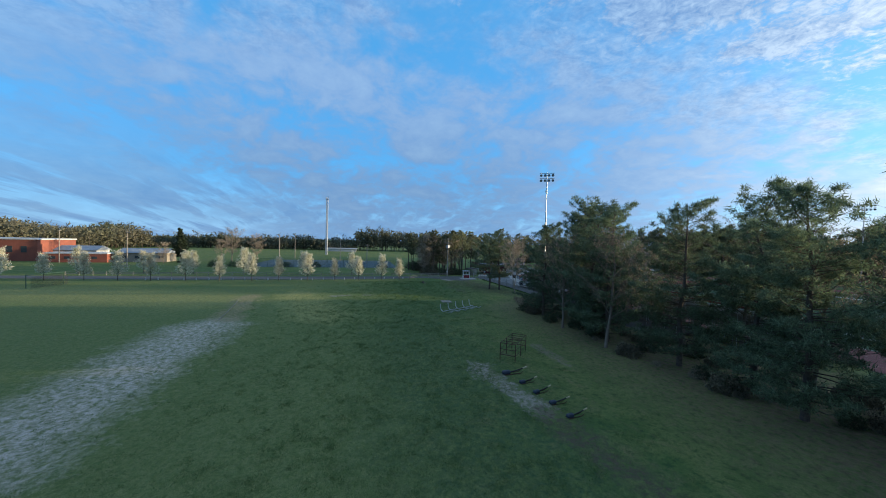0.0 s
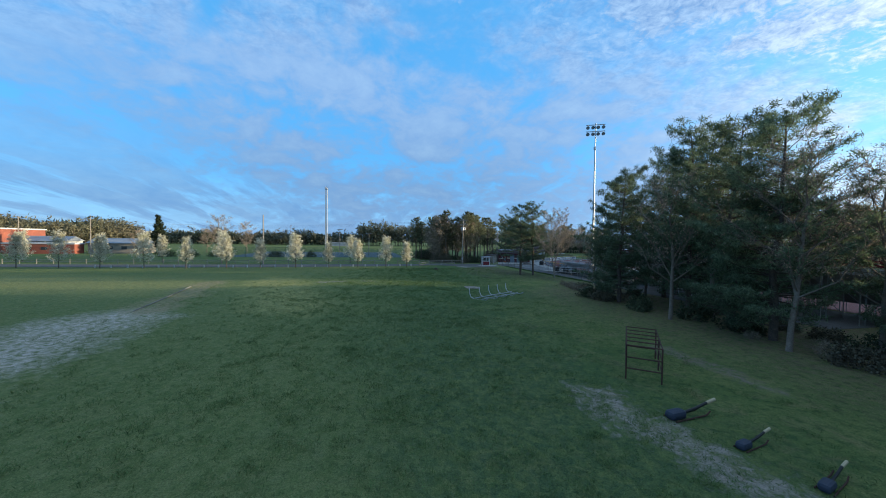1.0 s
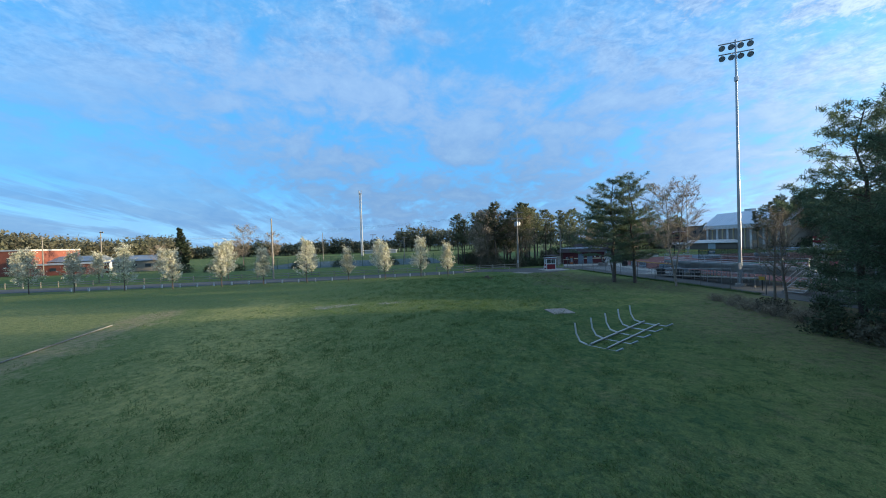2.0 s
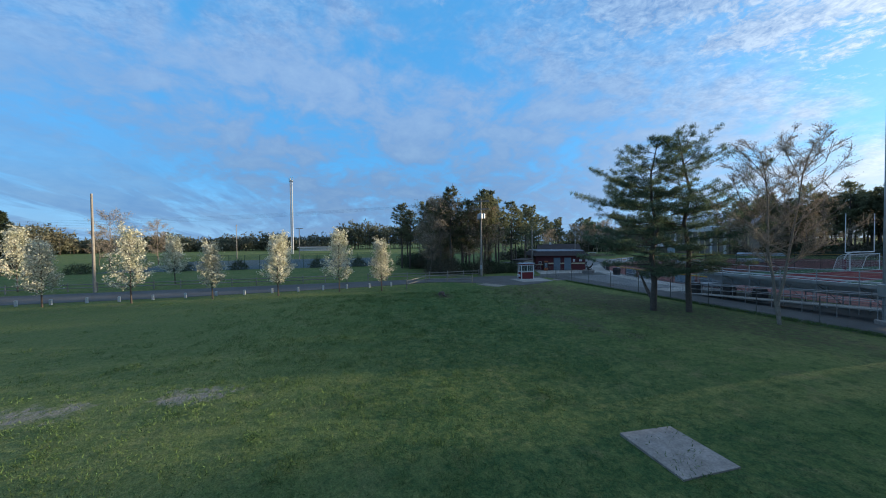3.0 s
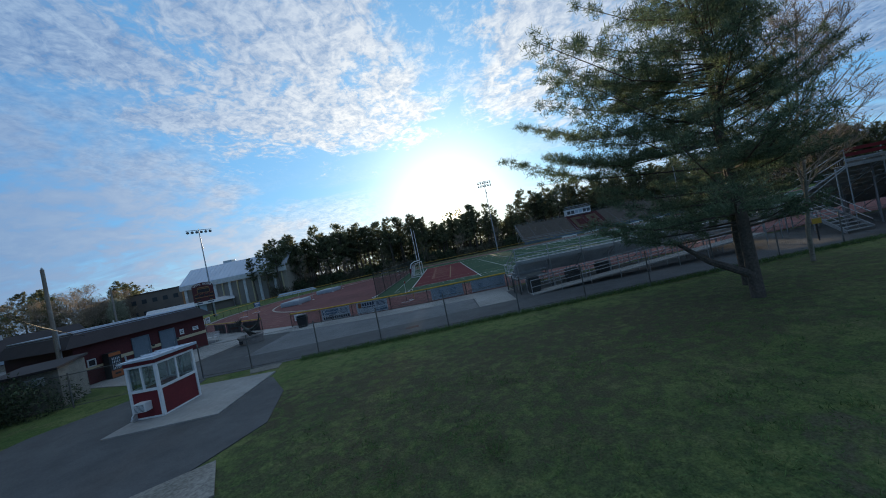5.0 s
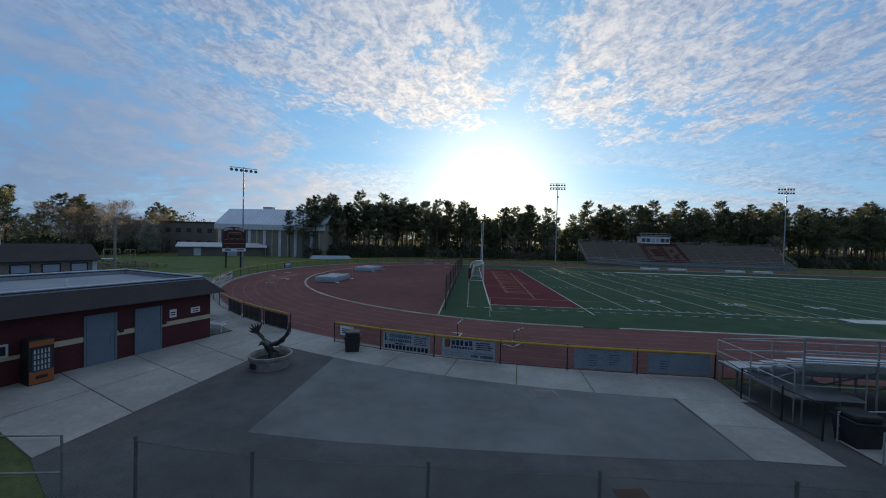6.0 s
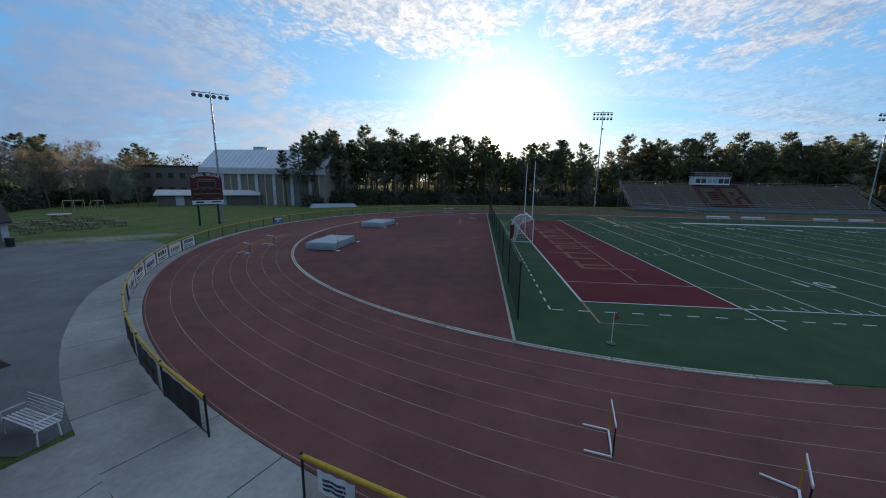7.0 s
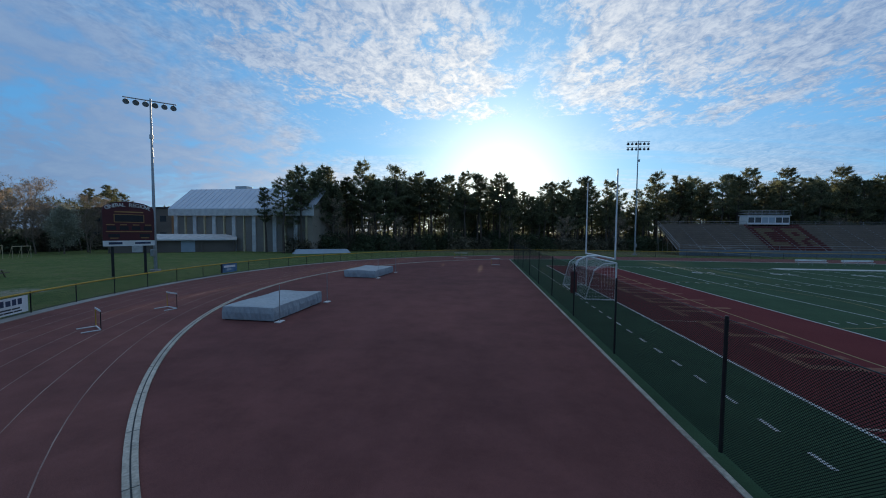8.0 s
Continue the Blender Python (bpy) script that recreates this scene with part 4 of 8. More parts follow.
banner("banner", along(P[5], P[4], 0.04), along(P[5], P[4], 0.92), 0.14, 1.12, BANNER_WHITE, glyph_row(0.14, 0.62, 0.70, 0.90, 11, INK_SKY) + glyph_row(0.14, 0.62, 0.46, 0.64, 10, INK_SKY) + text_rows(0.68, 0.97, 0.42, 0.92, 5, INK_BLUE, 0.4, 3)
       + text_rows(0.26, 0.52, 0.34, 0.42, 1, INK_DARK, 0.8, 3) + glyph_row(0.05, 0.98, 0.05, 0.29, 12, INK_DARK) + [(0.05, 0.075, 0.45, 0.92, INK_BLUE), (0.08, 0.10, 0.5, 0.7, INK_SKY)], "white vinyl banner with pale blue print above dark bars", -0.035)
banner("banner", along(P[4], P[3], 0.12), along(P[4], P[3], 0.92), 0.14, 1.12, BANNER_WHITE, [(0.05, 0.16, 0.58, 0.92, INK_ORANGE), (0.065, 0.145, 0.52, 0.96, INK_ORANGE)] + glyph_row(0.19, 0.60, 0.66, 0.94, 5, INK_BLUE) + glyph_row(0.18, 0.60, 0.48, 0.61, 8, INK_BLUE)
       + text_rows(0.65, 0.97, 0.52, 0.95, 4, INK_BLUE, 0.5, 3) + text_rows(0.06, 0.56, 0.10, 0.42, 4, BANNER_BLUE, 0.45, 5) + [(0.56, 0.97, 0.08, 0.22, INK_SKY), (0.60, 0.97, 0.26, 0.36, BANNER_BLUE)], "white vinyl banner with blue print and brown roundel", -0.035)
banner("banner", along(P[2], P[1], 0.10), along(P[2], P[1], 0.93), 0.16, 1.12, BANNER_BLUE, text_rows(0.25, 0.42, 0.15, 0.8, 5, INK_SKY, 0.35, 2) + text_rows(0.6, 0.8, 0.25, 0.85, 5, INK_SKY, 0.35, 2), "pale blue vinyl banner with faint print", -0.035)
banner("banner", along(P[1], P[0], 0.14), along(P[1], P[0], 0.95), 0.16, 1.12, BANNER_BLUE, text_rows(0.2, 0.35, 0.2, 0.7, 4, INK_SKY, 0.35, 2), "pale blue vinyl banner with faint print", -0.035)
banner("banner", along(P[6], P[5], 0.14), along(P[6], P[5], 0.44), 0.55, 1.1, WHITE, text_rows(0.15, 0.85, 0.2, 0.8, 3, INK_BLUE, 0.6, 3), "small white notice on the track fence")
for k in range(6):
    a0 = far_posts[5] + 0.25 + 4.05 * k
    ink = (INK_ORANGE, INK_DARK, INK_BLUE, INK_DARK, INK_ORANGE, INK_BLUE)[k]
    banner("banner", bend(a0, R_FENCE), bend(a0 + 3.5, R_FENCE), 0.18, 1.12, WHITE, glyph_row(0.12, 0.9, 0.52 if k % 2 else 0.30, 0.88 if k % 2 else 0.66, 4 + k % 3, ink) + text_rows(0.1, 0.9, 0.10, 0.24 if k % 2 == 0 else 0.44, 2, INK_DARK, 0.5, 3), "white vinyl sponsor banner facing the track")
banner("banner", bend(94.5, R_FENCE), bend(97.4, R_FENCE), 0.20, 1.18, INK_SKY, [(0.0, 0.12, 0.0, 1.0, INK_DARK), (0.2, 0.9, 0.55, 0.8, WHITE), (0.3, 0.7, 0.2, 0.45, BANNER_BLUE)], "blue vinyl banner facing the track")
for k in (0, 1, 2):
    banner("banner", bend(far_posts[k + 1] - 0.3, R_FENCE), bend(far_posts[k] + 0.3, R_FENCE), 0.16, 1.10, BLACK_PLASTIC if k == 1 else INK_DARK, [(0.2, 0.8, 0.35, 0.6, RUST)], "dark back of a vinyl banner on the fence")

# ---------------------------------------------------------------- by the gate: booth, bin, planter


def build_booth():
    b = thing("ticket_booth", "maroon and white wooden ticket booth with sliding windows", "booth", m=pose(-7.55, -32.85, 0.06, 0, 0, -4))
    w, d = 1.25, 1.85
    part("lower_wall", Shape().soft_box((0, 0, 0.55), (w, d, 1.0), 0.015), MAROON, b, "maroon painted lower wall")
    part("floor_skirt", Shape().box((0, 0, 0.03), (w + 0.02, d + 0.02, 0.06)), WHITE, b)
    for x in (-1, 1):
        for y in (-1, 1):
            part("corner_post", Shape().soft_box((x * (w / 2 - 0.02), y * (d / 2 - 0.02), 1.06), (0.11, 0.11, 2.08), 0.012), WHITE, b)
    for z, h in ((1.09, 0.10), (2.06, 0.10)):
        for y in (-1, 1):
            part("window_rail", Shape().box((0, y * (d / 2 - 0.005), z), (w - 0.1, 0.07, h)), WHITE, b)
        for x in (-1, 1):
            part("window_rail", Shape().box((x * (w / 2 - 0.005), 0, z), (0.07, d - 0.1, h)), WHITE, b)
    for x in (-1, 1):
        part("mullion", Shape().box((x * (w / 2 - 0.005), 0, 1.58), (0.06, 0.07, 0.94)), WHITE, b)
        for y in (-1, 1):
            win = part("window", Shape().box((x * (w / 2 - 0.02), y * 0.42, 1.58), (0.012, 0.76, 0.9)), GLASS, b)
            win.visible_shadow = False
    for y in (-1, 1):
        part("mullion", Shape().box((0, y * (d / 2 - 0.005), 1.58), (0.07, 0.06, 0.94)), WHITE, b)
        for x in (-1, 1):
            win = part("window", Shape().box((x * 0.28, y * (d / 2 - 0.02), 1.58), (0.48, 0.012, 0.9)), GLASS, b)
            win.visible_shadow = False
    part("counter", Shape().box((0, 0, 1.02), (w - 0.15, d - 0.15, 0.04)), WHITE_DULL, b)
    part("fascia", Shape().soft_box((0, 0, 2.17), (w + 0.10, d + 0.10, 0.16), 0.01), MAROON, b, "dark maroon fascia board")
    roof = Shape()
    x, y = w / 2 + 0.16, d / 2 + 0.16
    roof.add([(-x, -y, 2.25), (x, -y, 2.25), (x, y, 2.25), (-x, y, 2.25), (-x, -y, 2.31), (x, -y, 2.36), (x, y, 2.36), (-x, y, 2.31)],
             [(3, 2, 1, 0), (4, 5, 6, 7), (0, 1, 5, 4), (1, 2, 6, 5), (2, 3, 7, 6), (3, 0, 4, 7)])
    part("roof", roof, ROOF_METAL, b, "pale bluish metal roof sheet")
    for k in (-0.5, 0, 0.5):
        part("roof_seam", Shape().box((0, k * 1.3, 2.36), (w + 0.26, 0.03, 0.03), m=Matrix.Rotation(radians(-1.8), 4, "Y")), ROOF_METAL, b)
    ac = part("air_conditioner", Shape().soft_box((-0.05, -d / 2 - 0.14, 0.52), (0.48, 0.34, 0.34), 0.02), WHITE, b, "white window air conditioner")
    for k in range(6):
        part("grille_slat", Shape().box((-0.05, -d / 2 - 0.313, 0.40 + 0.045 * k), (0.40, 0.012, 0.014)), BLACK_PLASTIC, ac)
    part("wheel", Shape().tube((-0.55, -d / 2 - 0.08, 0.14), (-0.49, -d / 2 - 0.08, 0.14), 0.14, 0.14, 14), WHITE_DULL, b)
    part("drawbar", Shape().tube((-0.5, -d / 2 - 0.02, 0.15), (-0.42, -d / 2 - 0.35, 0.12), 0.025, 0.025, 6), WHITE_DULL, b)


build_booth()


def build_bin(x, y, rz, label):
    b = thing("trash_bin", label, "trash can", "trash cans", pose(x, y, 0.03, 0, 0, rz) @ Matrix.Diagonal((1.28, 1.28, 0.96, 1)))
    s = Shape()
    s.add([(-0.27, -0.27, 0), (0.27, -0.27, 0), (0.27, 0.27, 0), (-0.27, 0.27, 0), (-0.33, -0.33, 0.86), (0.33, -0.33, 0.86), (0.33, 0.33, 0.86), (-0.33, 0.33, 0.86)],
          [(3, 2, 1, 0), (4, 5, 6, 7), (0, 1, 5, 4), (1, 2, 6, 5), (2, 3, 7, 6), (3, 0, 4, 7)])
    part("body", s, BLACK_PLASTIC, b)
    part("rim", Shape().soft_box((0, 0, 0.88), (0.72, 0.72, 0.07), 0.03), BLACK_PLASTIC, b)
    part("lid", Shape().soft_box((0, 0, 1.02), (0.62, 0.62, 0.24), 0.08), BLACK_PLASTIC, b)
    part("flap", Shape().box((0, -0.315, 1.02), (0.40, 0.012, 0.13)), INK_DARK, b)


build_bin(-8.45, -16.35, 14, "black plastic bin with lid beside the track fence")
build_bin(10.65, -23.1, 0, "black plastic bin beside the aluminium stand")
for x, y in ((13.6, -22.6), (16.0, -22.2)):
    build_bin(x, y, 0, "black plastic bin beside the aluminium stand")

planter = thing("planter", "round stained concrete planter with dark soil", "planter", m=pose(-11.5, -19.3, 0.014))
part("bowl", Shape().lathe([(0.84, 0.0), (0.86, 0.10), (0.89, 0.46), (0.96, 0.50), (0.98, 0.62), (0.90, 0.64), (0.85, 0.52), (0.82, 0.20), (0.0, 0.18)], n=40), PLANTER, planter, smooth=False)
part("plaque", Shape().box((-0.35, -0.855, 0.25), (0.34, 0.05, 0.24), -20), INK_DARK, planter, "dark plaque")
part("soil", Shape().lathe([(0.83, 0.30), (0.5, 0.33), (0.0, 0.36)], n=24), SOIL, planter)


def build_bird():
    """A bronze bird of prey with raised wings, one plain mesh."""
    s = Shape()
    for p, q, r0, r1 in (((0.05, 0, 0.26), (0.0, 0.02, 0.70), 0.17, 0.11), ((0.0, 0.02, 0.68), (-0.12, -0.02, 0.98), 0.15, 0.19), ((-0.12, -0.02, 0.98), (-0.30, -0.10, 1.16), 0.18, 0.11),
                         ((-0.30, -0.10, 1.16), (-0.42, -0.16, 1.10), 0.10, 0.08), ((-0.42, -0.16, 1.10), (-0.50, -0.20, 0.98), 0.05, 0.008), ((0.05, 0.04, 0.80), (0.34, 0.18, 0.60), 0.12, 0.05),
                         ((-0.02, 0.08, 0.74), (0.0, 0.10, 0.50), 0.06, 0.04), ((0.02, -0.10, 0.74), (0.03, -0.12, 0.50), 0.06, 0.04)):
        s.tube(p, q, r0, r1, 10)

    def feather(p, q, w):
        d = (q - p).normalized()
        n = d.cross(Vector((0.1, 1, 0.1))).normalized() * w
        f = Vector((0, 0.016, 0))
        m = p.lerp(q, 0.62)
        s.add([p - n * 0.6 - f, p + n * 0.6 - f, m + n - f, q - f, m - n - f, p - n * 0.6 + f, p + n * 0.6 + f, m + n + f, q + f, m - n + f],
              [(4, 3, 2, 1, 0), (5, 6, 7, 8, 9), (0, 1, 6, 5), (1, 2, 7, 6), (2, 3, 8, 7), (3, 4, 9, 8), (4, 0, 5, 9)])
    # one wing is stretched out thin, with an open hand of finger feathers
    root, elbow, wrist = Vector((-0.08, 0.05, 1.06)), Vector((-0.40, 0.12, 1.24)), Vector((-0.74, 0.18, 1.50))
    s.tube(root, elbow, 0.10, 0.065, 8)
    s.tube(elbow, wrist, 0.065, 0.055, 8)
    for k in range(4):
        p = elbow.lerp(wrist, 0.25 * k)
        feather(p, p + Vector((-0.10, 0.05, 0.19)), 0.07)
    for k in range(6):
        t = radians(168 - 19 * k)
        feather(wrist, wrist + Vector((math.cos(t), 0.12, math.sin(t))) * (0.50 + 0.05 * (k % 3)), 0.052)
    # the other sweeps up in one dense curved blade
    way = [Vector((0.03, 0.05, 1.02)), Vector((0.34, 0.10, 1.16)), Vector((0.62, 0.15, 1.42)), Vector((0.78, 0.18, 1.74)), Vector((0.86, 0.20, 2.08))]
    for k, (p, q) in enumerate(zip(way, way[1:])):
        s.tube(p, q, 0.10 - 0.02 * k, 0.08 - 0.02 * k, 8)
    for k in range(13):
        u = k / 13 * 3.6
        i = int(u)
        p = way[i].lerp(way[i + 1], u - i)
        d = (way[i + 1] - way[i]).normalized()
        feather(p - d * 0.05, p + d * 0.30 + Vector((0.13 - 0.012 * k, 0.02, -0.10 + 0.012 * k)), 0.085 - 0.003 * k)
    return s


bird = part("bird_statue", build_bird(), BRONZE, None, "dark bronze bird statue with raised spread wings", smooth=False)
tagged(bird, category="statue")
bird.matrix_basis = pose(-11.5, -19.3, 0.03, 0, 0, 4)

# toilet building


def build_toilets():
    ang = math.degrees(math.atan2(8.75, 2.84))          # the front wall's direction
    b = thing("toilet_building", "maroon block building with dark mansard and flat grey roof", "building", m=pose(-20.6, -24.0, 0, 0, 0, ang))
    ln, dp = 9.2, 8.2                                   # along local x; the building lies on local +y
    part("wall", Shape().box((ln / 2, 0.1, 1.52), (ln, 0.2, 3.04)), MAROON_DARK, b, "maroon painted front wall")
    part("wall", Shape().box((ln - 0.1, dp / 2 + 0.1, 1.52), (0.2, dp - 0.2, 3.04)), MAROON_DARK, b)
    part("wall", Shape().box((0.1, dp / 2 + 0.1, 1.52), (0.2, dp - 0.2, 3.04)), MAROON_DARK, b)
    part("wall", Shape().box((ln / 2, dp - 0.1, 1.52), (ln - 0.4, 0.2, 3.04)), MAROON_DARK, b)
    part("roof", Shape().box((ln / 2, dp / 2, 3.36), (ln - 0.3, dp - 0.3, 0.12)), ROOF_GREY, b, "pale blue-grey flat roof")
    mans = Shape()
    o, i, z0, z1 = 0.6, 0.3, 2.76, 3.70
    outer = [(-o, -o), (ln + o, -o), (ln + o, dp + 0.2), (-o, dp + 0.2)]
    inner = [(i, i), (ln - i, i), (ln - i, dp), (i, dp)]
    mans.v = [(x, y, z0) for x, y in outer] + [(x, y, z1) for x, y in inner] + [(x, y, z0) for x, y in inner]
    mans.f = [(k, (k + 1) % 4, 4 + (k + 1) % 4, 4 + k) for k in range(4)] + [(8 + k, 8 + (k + 1) % 4, (k + 1) % 4, k) for k in range(4)] + [(4 + k, 4 + (k + 1) % 4, 8 + (k + 1) % 4, 8 + k) for k in range(4)]
    part("mansard", mans, DARK_ROOF, b, "dark brown mansard roof edge")
    for x0, y0, x1, y1 in ((i, i, ln - i, i), (ln - i, i, ln - i, dp), (i, dp, ln - i, dp), (i, i, i, dp)):
        part("coping", Shape().tube((x0, y0, z1 + 0.02), (x1, y1, z1 + 0.02), 0.05, 0.05, 6), ROOF_METAL, b)
        part("parapet_lining", Shape().tube((x0, y0, 3.5), (x1, y1, 3.5), 0.17, 0.17, 4), ROOF_GREY, b)
    part("vent_pipe", Shape().tube((3.4, 1.6, 3.3), (3.4, 1.6, 4.0), 0.05, 0.05, 8), WHITE, b)
    for x in (3.97, 5.93):
        door = part("door", Shape().soft_box((x, -0.03, 1.16), (1.04, 0.08, 2.28), 0.015), BLUE_GREY, b, "blue-grey steel door")
        part("door_frame", Shape().box((x - 0.57, -0.02, 1.18), (0.08, 0.12, 2.36)).box((x + 0.57, -0.02, 1.18), (0.08, 0.12, 2.36)).box((x, -0.02, 2.34), (1.22, 0.12, 0.08)), BLUE_GREY, door)
        part("handle", Shape().tube((x + 0.38, -0.11, 1.0), (x + 0.38, -0.11, 1.25), 0.02, 0.02, 6), STEEL, door)
    for x0, x1 in ((2.4, 3.36), (4.58, 5.32), (6.54, ln)):
        part("trim_band", Shape().box(((x0 + x1) / 2, -0.015, 1.32), (x1 - x0, 0.05, 0.24)), CREAM, b, "cream horizontal trim band")
    for x, w, h in ((7.1, 0.34, 0.44), (8.3, 0.5, 0.32)):
        part("sign", Shape().box((x, -0.03, 1.85 - 0.0), (w, 0.04, h)), WHITE, b, "small white notice")
        for z, share in ((1.90, 0.7), (1.78, 0.6)):
            part("sign_bar", Shape().box((x, -0.054, z), (w * share, 0.008, h * 0.15)), INK_DARK, b)
    for x in (4.75, 6.65):
        part("wall_lamp", Shape().soft_box((x, -0.08, 1.42), (0.16, 0.14, 0.14), 0.03), BLACK_PLASTIC, b)
    part("notice_frame", Shape().soft_box((0.85, -0.03, 1.45), (0.50, 0.05, 0.52), 0.01), WHITE_DULL, b, "white framed notice")
    part("notice_panel", Shape().box((0.85, -0.058, 1.45), (0.34, 0.01, 0.36)), INK_DARK, b)
    part("trim_band", Shape().box((0.75, -0.015, 1.12), (1.5, 0.05, 0.16)), CREAM, b)
    return b


toilets = build_toilets()
TB = toilets.matrix_basis.copy()


def build_cooler():
    c = thing("drinks_cooler", "black and orange drinks vending cooler beside the wall", "vending machine", m=TB @ pose(1.75, -0.5, 0.035))
    part("cabinet", Shape().soft_box((0, 0, 0.9), (0.75, 0.7, 1.8), 0.03), BLACK_PLASTIC, c)
    part("lower_panel", Shape().box((0, -0.357, 0.30), (0.70, 0.02, 0.52)), ORANGE, c, "orange lower panel")
    part("glass_door", Shape().box((0, -0.358, 1.0), (0.56, 0.02, 0.95)), WINDOW_DARK, c, "dark glass door")
    for k in range(4):
        for j in range(5):
            part("bottle", Shape().tube((-0.2 + 0.1 * j, -0.375, 0.60 + 0.22 * k), (-0.2 + 0.1 * j, -0.375, 0.76 + 0.22 * k), 0.028, 0.02, 6), WHITE_DULL if (j + k) % 2 else BANNER_BLUE, c)
    part("header", Shape().box((0, -0.36, 1.65), (0.70, 0.02, 0.22)), ORANGE, c, "orange header panel")
    part("tray", Shape().box((0, -0.372, 0.3), (0.34, 0.02, 0.12)), BLACK_PLASTIC, c)


build_cooler()


def build_bench():
    b = thing("park_bench", "white slatted metal bench beside the toilet building", "bench", m=TB @ pose(10.3, 1.1, 0.03, 0, 0, 96))
    for x in (-0.75, 0.75):
        part("leg", Shape().path([(x, 0.25, 0), (x, 0.22, 0.42), (x, -0.2, 0.44), (x, -0.22, 0)], 0.025), WHITE, b)
        part("arm", Shape().path([(x, 0.26, 0.42), (x, 0.24, 0.66), (x, -0.24, 0.66)], 0.025), WHITE, b)
    for k in range(6):
        part("seat_slat", Shape().soft_box((0, 0.2 - 0.085 * k, 0.455), (1.65, 0.06, 0.025), 0.008), WHITE, b)
    for k in range(5):
        part("back_slat", Shape().soft_box((0, -0.27 - 0.02 * k, 0.54 + 0.085 * k), (1.65, 0.022, 0.06), 0.008), WHITE, b)


build_bench()
shed = thing("equipment_shed", "weathered grey wooden shed behind the booth", "shed", m=pose(-18.6, -27.6, 0, 0, 0, 20))
part("wall", Shape().box((0, 0, 1.1), (2.6, 2.4, 2.2)), RAIL_WOOD, shed)
part("roof", Shape().box((0, 0, 2.28), (3.0, 2.8, 0.12), m=Matrix.Rotation(radians(5), 4, "X")), DARK_ROOF, shed)
part("sign", Shape().box((0.3, -1.22, 1.6), (0.8, 0.04, 0.45)), WHITE_DULL, shed)

# ---------------------------------------------------------------- on and beside the track


def build_hurdle():
    h = thing("hurdle", "white track hurdle with black and yellow bar", "hurdle", "track hurdles")
    for y in (-0.55, 0.55):
        part("base", Shape().soft_box((-0.35, y, 0.03), (0.70, 0.05, 0.05), 0.01), WHITE, h)
        part("upright", Shape().tube((0, y, 0.03), (0, y, 0.92), 0.02, 0.02, 8), YELLOW if y > 0 else BLACK, h)
    part("foot_bar", Shape().soft_box((0, 0, 0.035), (0.05, 1.12, 0.05), 0.01), WHITE, h)
    part("top_bar", Shape().soft_box((0, 0, 0.95), (0.03, 1.2, 0.09), 0.01), WHITE, h)
    part("bar_stripe", Shape().box((0.018, -0.3, 0.95), (0.008, 0.25, 0.085)).box((0.018, 0.3, 0.95), (0.008, 0.25, 0.085)), BLACK, h)
    return h


hurdle = build_hurdle()
hurdle.matrix_basis = pose(-2.6, -12.3, 0.034, 0, 0, -14)
for x, y, rz in ((1.0, -13.8, -35), (-28.5, 9.9, 60), (-29.0, 14.6, 70), (-14.2, 60.4, 90), (-12.9, 60.6, 90), (-7.6, 48.0, 90)):
    copy_thing(hurdle, pose(x, y, 0.034, 0, 0, rz))


def build_mat(m, ln, dp, label):
    t = thing("landing_mat", label, "mat", "jump mats", m)
    part("lower_pad", Shape().soft_box((0, 0, 0.20), (ln - 0.12, dp - 0.12, 0.38), 0.05), VINYL, t)
    # a loose cover: nearly flat top, wrinkled skirts that hang to the ground
    rg = random.Random(int(ln * 100))
    nx, ny = 30, 18
    c = Shape()

    def lift(u, v):
        edge = min(u, 1 - u, v, 1 - v)
        return 0.80 - 0.03 * max(0.0, 1 - edge / 0.03) ** 2 + 0.022 * math.sin(u * 9 + ln) * math.cos(v * 7) + rg.uniform(-0.008, 0.008)
    for j in range(ny + 1):
        for i in range(nx + 1):
            c.v.append((ln * (i / nx - 0.5), dp * (j / ny - 0.5), lift(i / nx, j / ny)))
    w = nx + 1
    c.f = [(j * w + i, j * w + i + 1, (j + 1) * w + i + 1, (j + 1) * w + i) for j in range(ny) for i in range(nx)]
    rim = [i for i in range(w)] + [(j + 1) * w - 1 for j in range(1, ny + 1)] + [ny * w + i for i in reversed(range(nx))] + [j * w for j in reversed(range(1, ny))]
    above = rim
    for z, out in ((0.45, 0.05), (0.06, 0.02)):
        k0 = len(c.v)
        for q in rim:
            x, y, _ = c.v[q]
            push = out + rg.uniform(-0.03, 0.03)
            c.v.append((x + push * (1 if x > ln * 0.49 else -1 if x < -ln * 0.49 else 0), y + push * (1 if y > dp * 0.49 else -1 if y < -dp * 0.49 else 0), z))
        m_ = len(rim)
        below = list(range(k0, k0 + m_))
        c.f += [(above[q], below[q], below[(q + 1) % m_], above[(q + 1) % m_]) for q in range(m_)]
        above = below
    part("top_cover", c, VINYL, t, "pale loose weather cover")
    for k in range(3):
        part("strap", Shape().box((-ln / 2 + ln * (k + 1) / 4, -dp / 2 - 0.008, 0.36), (0.05, 0.014, 0.5)), BLACK_PLASTIC, t)
    for x in (-ln / 2 + 0.1, ln / 2 + 0.25):
        st = part("upright", Shape().tube((x, -dp / 2 - 0.3, 0.03), (x, -dp / 2 - 0.3, 2.0), 0.025, 0.02, 8), STEEL, t)
        part("foot", Shape().soft_box((x, -dp / 2 - 0.3, 0.03), (0.5, 0.32, 0.05), 0.01), WHITE, st)
    return t


build_mat(pose(-22.15, 14.95, 0.03, 0, 0, 88), 5.3, 3.0, "pale grey-blue high-jump landing mat under cover")
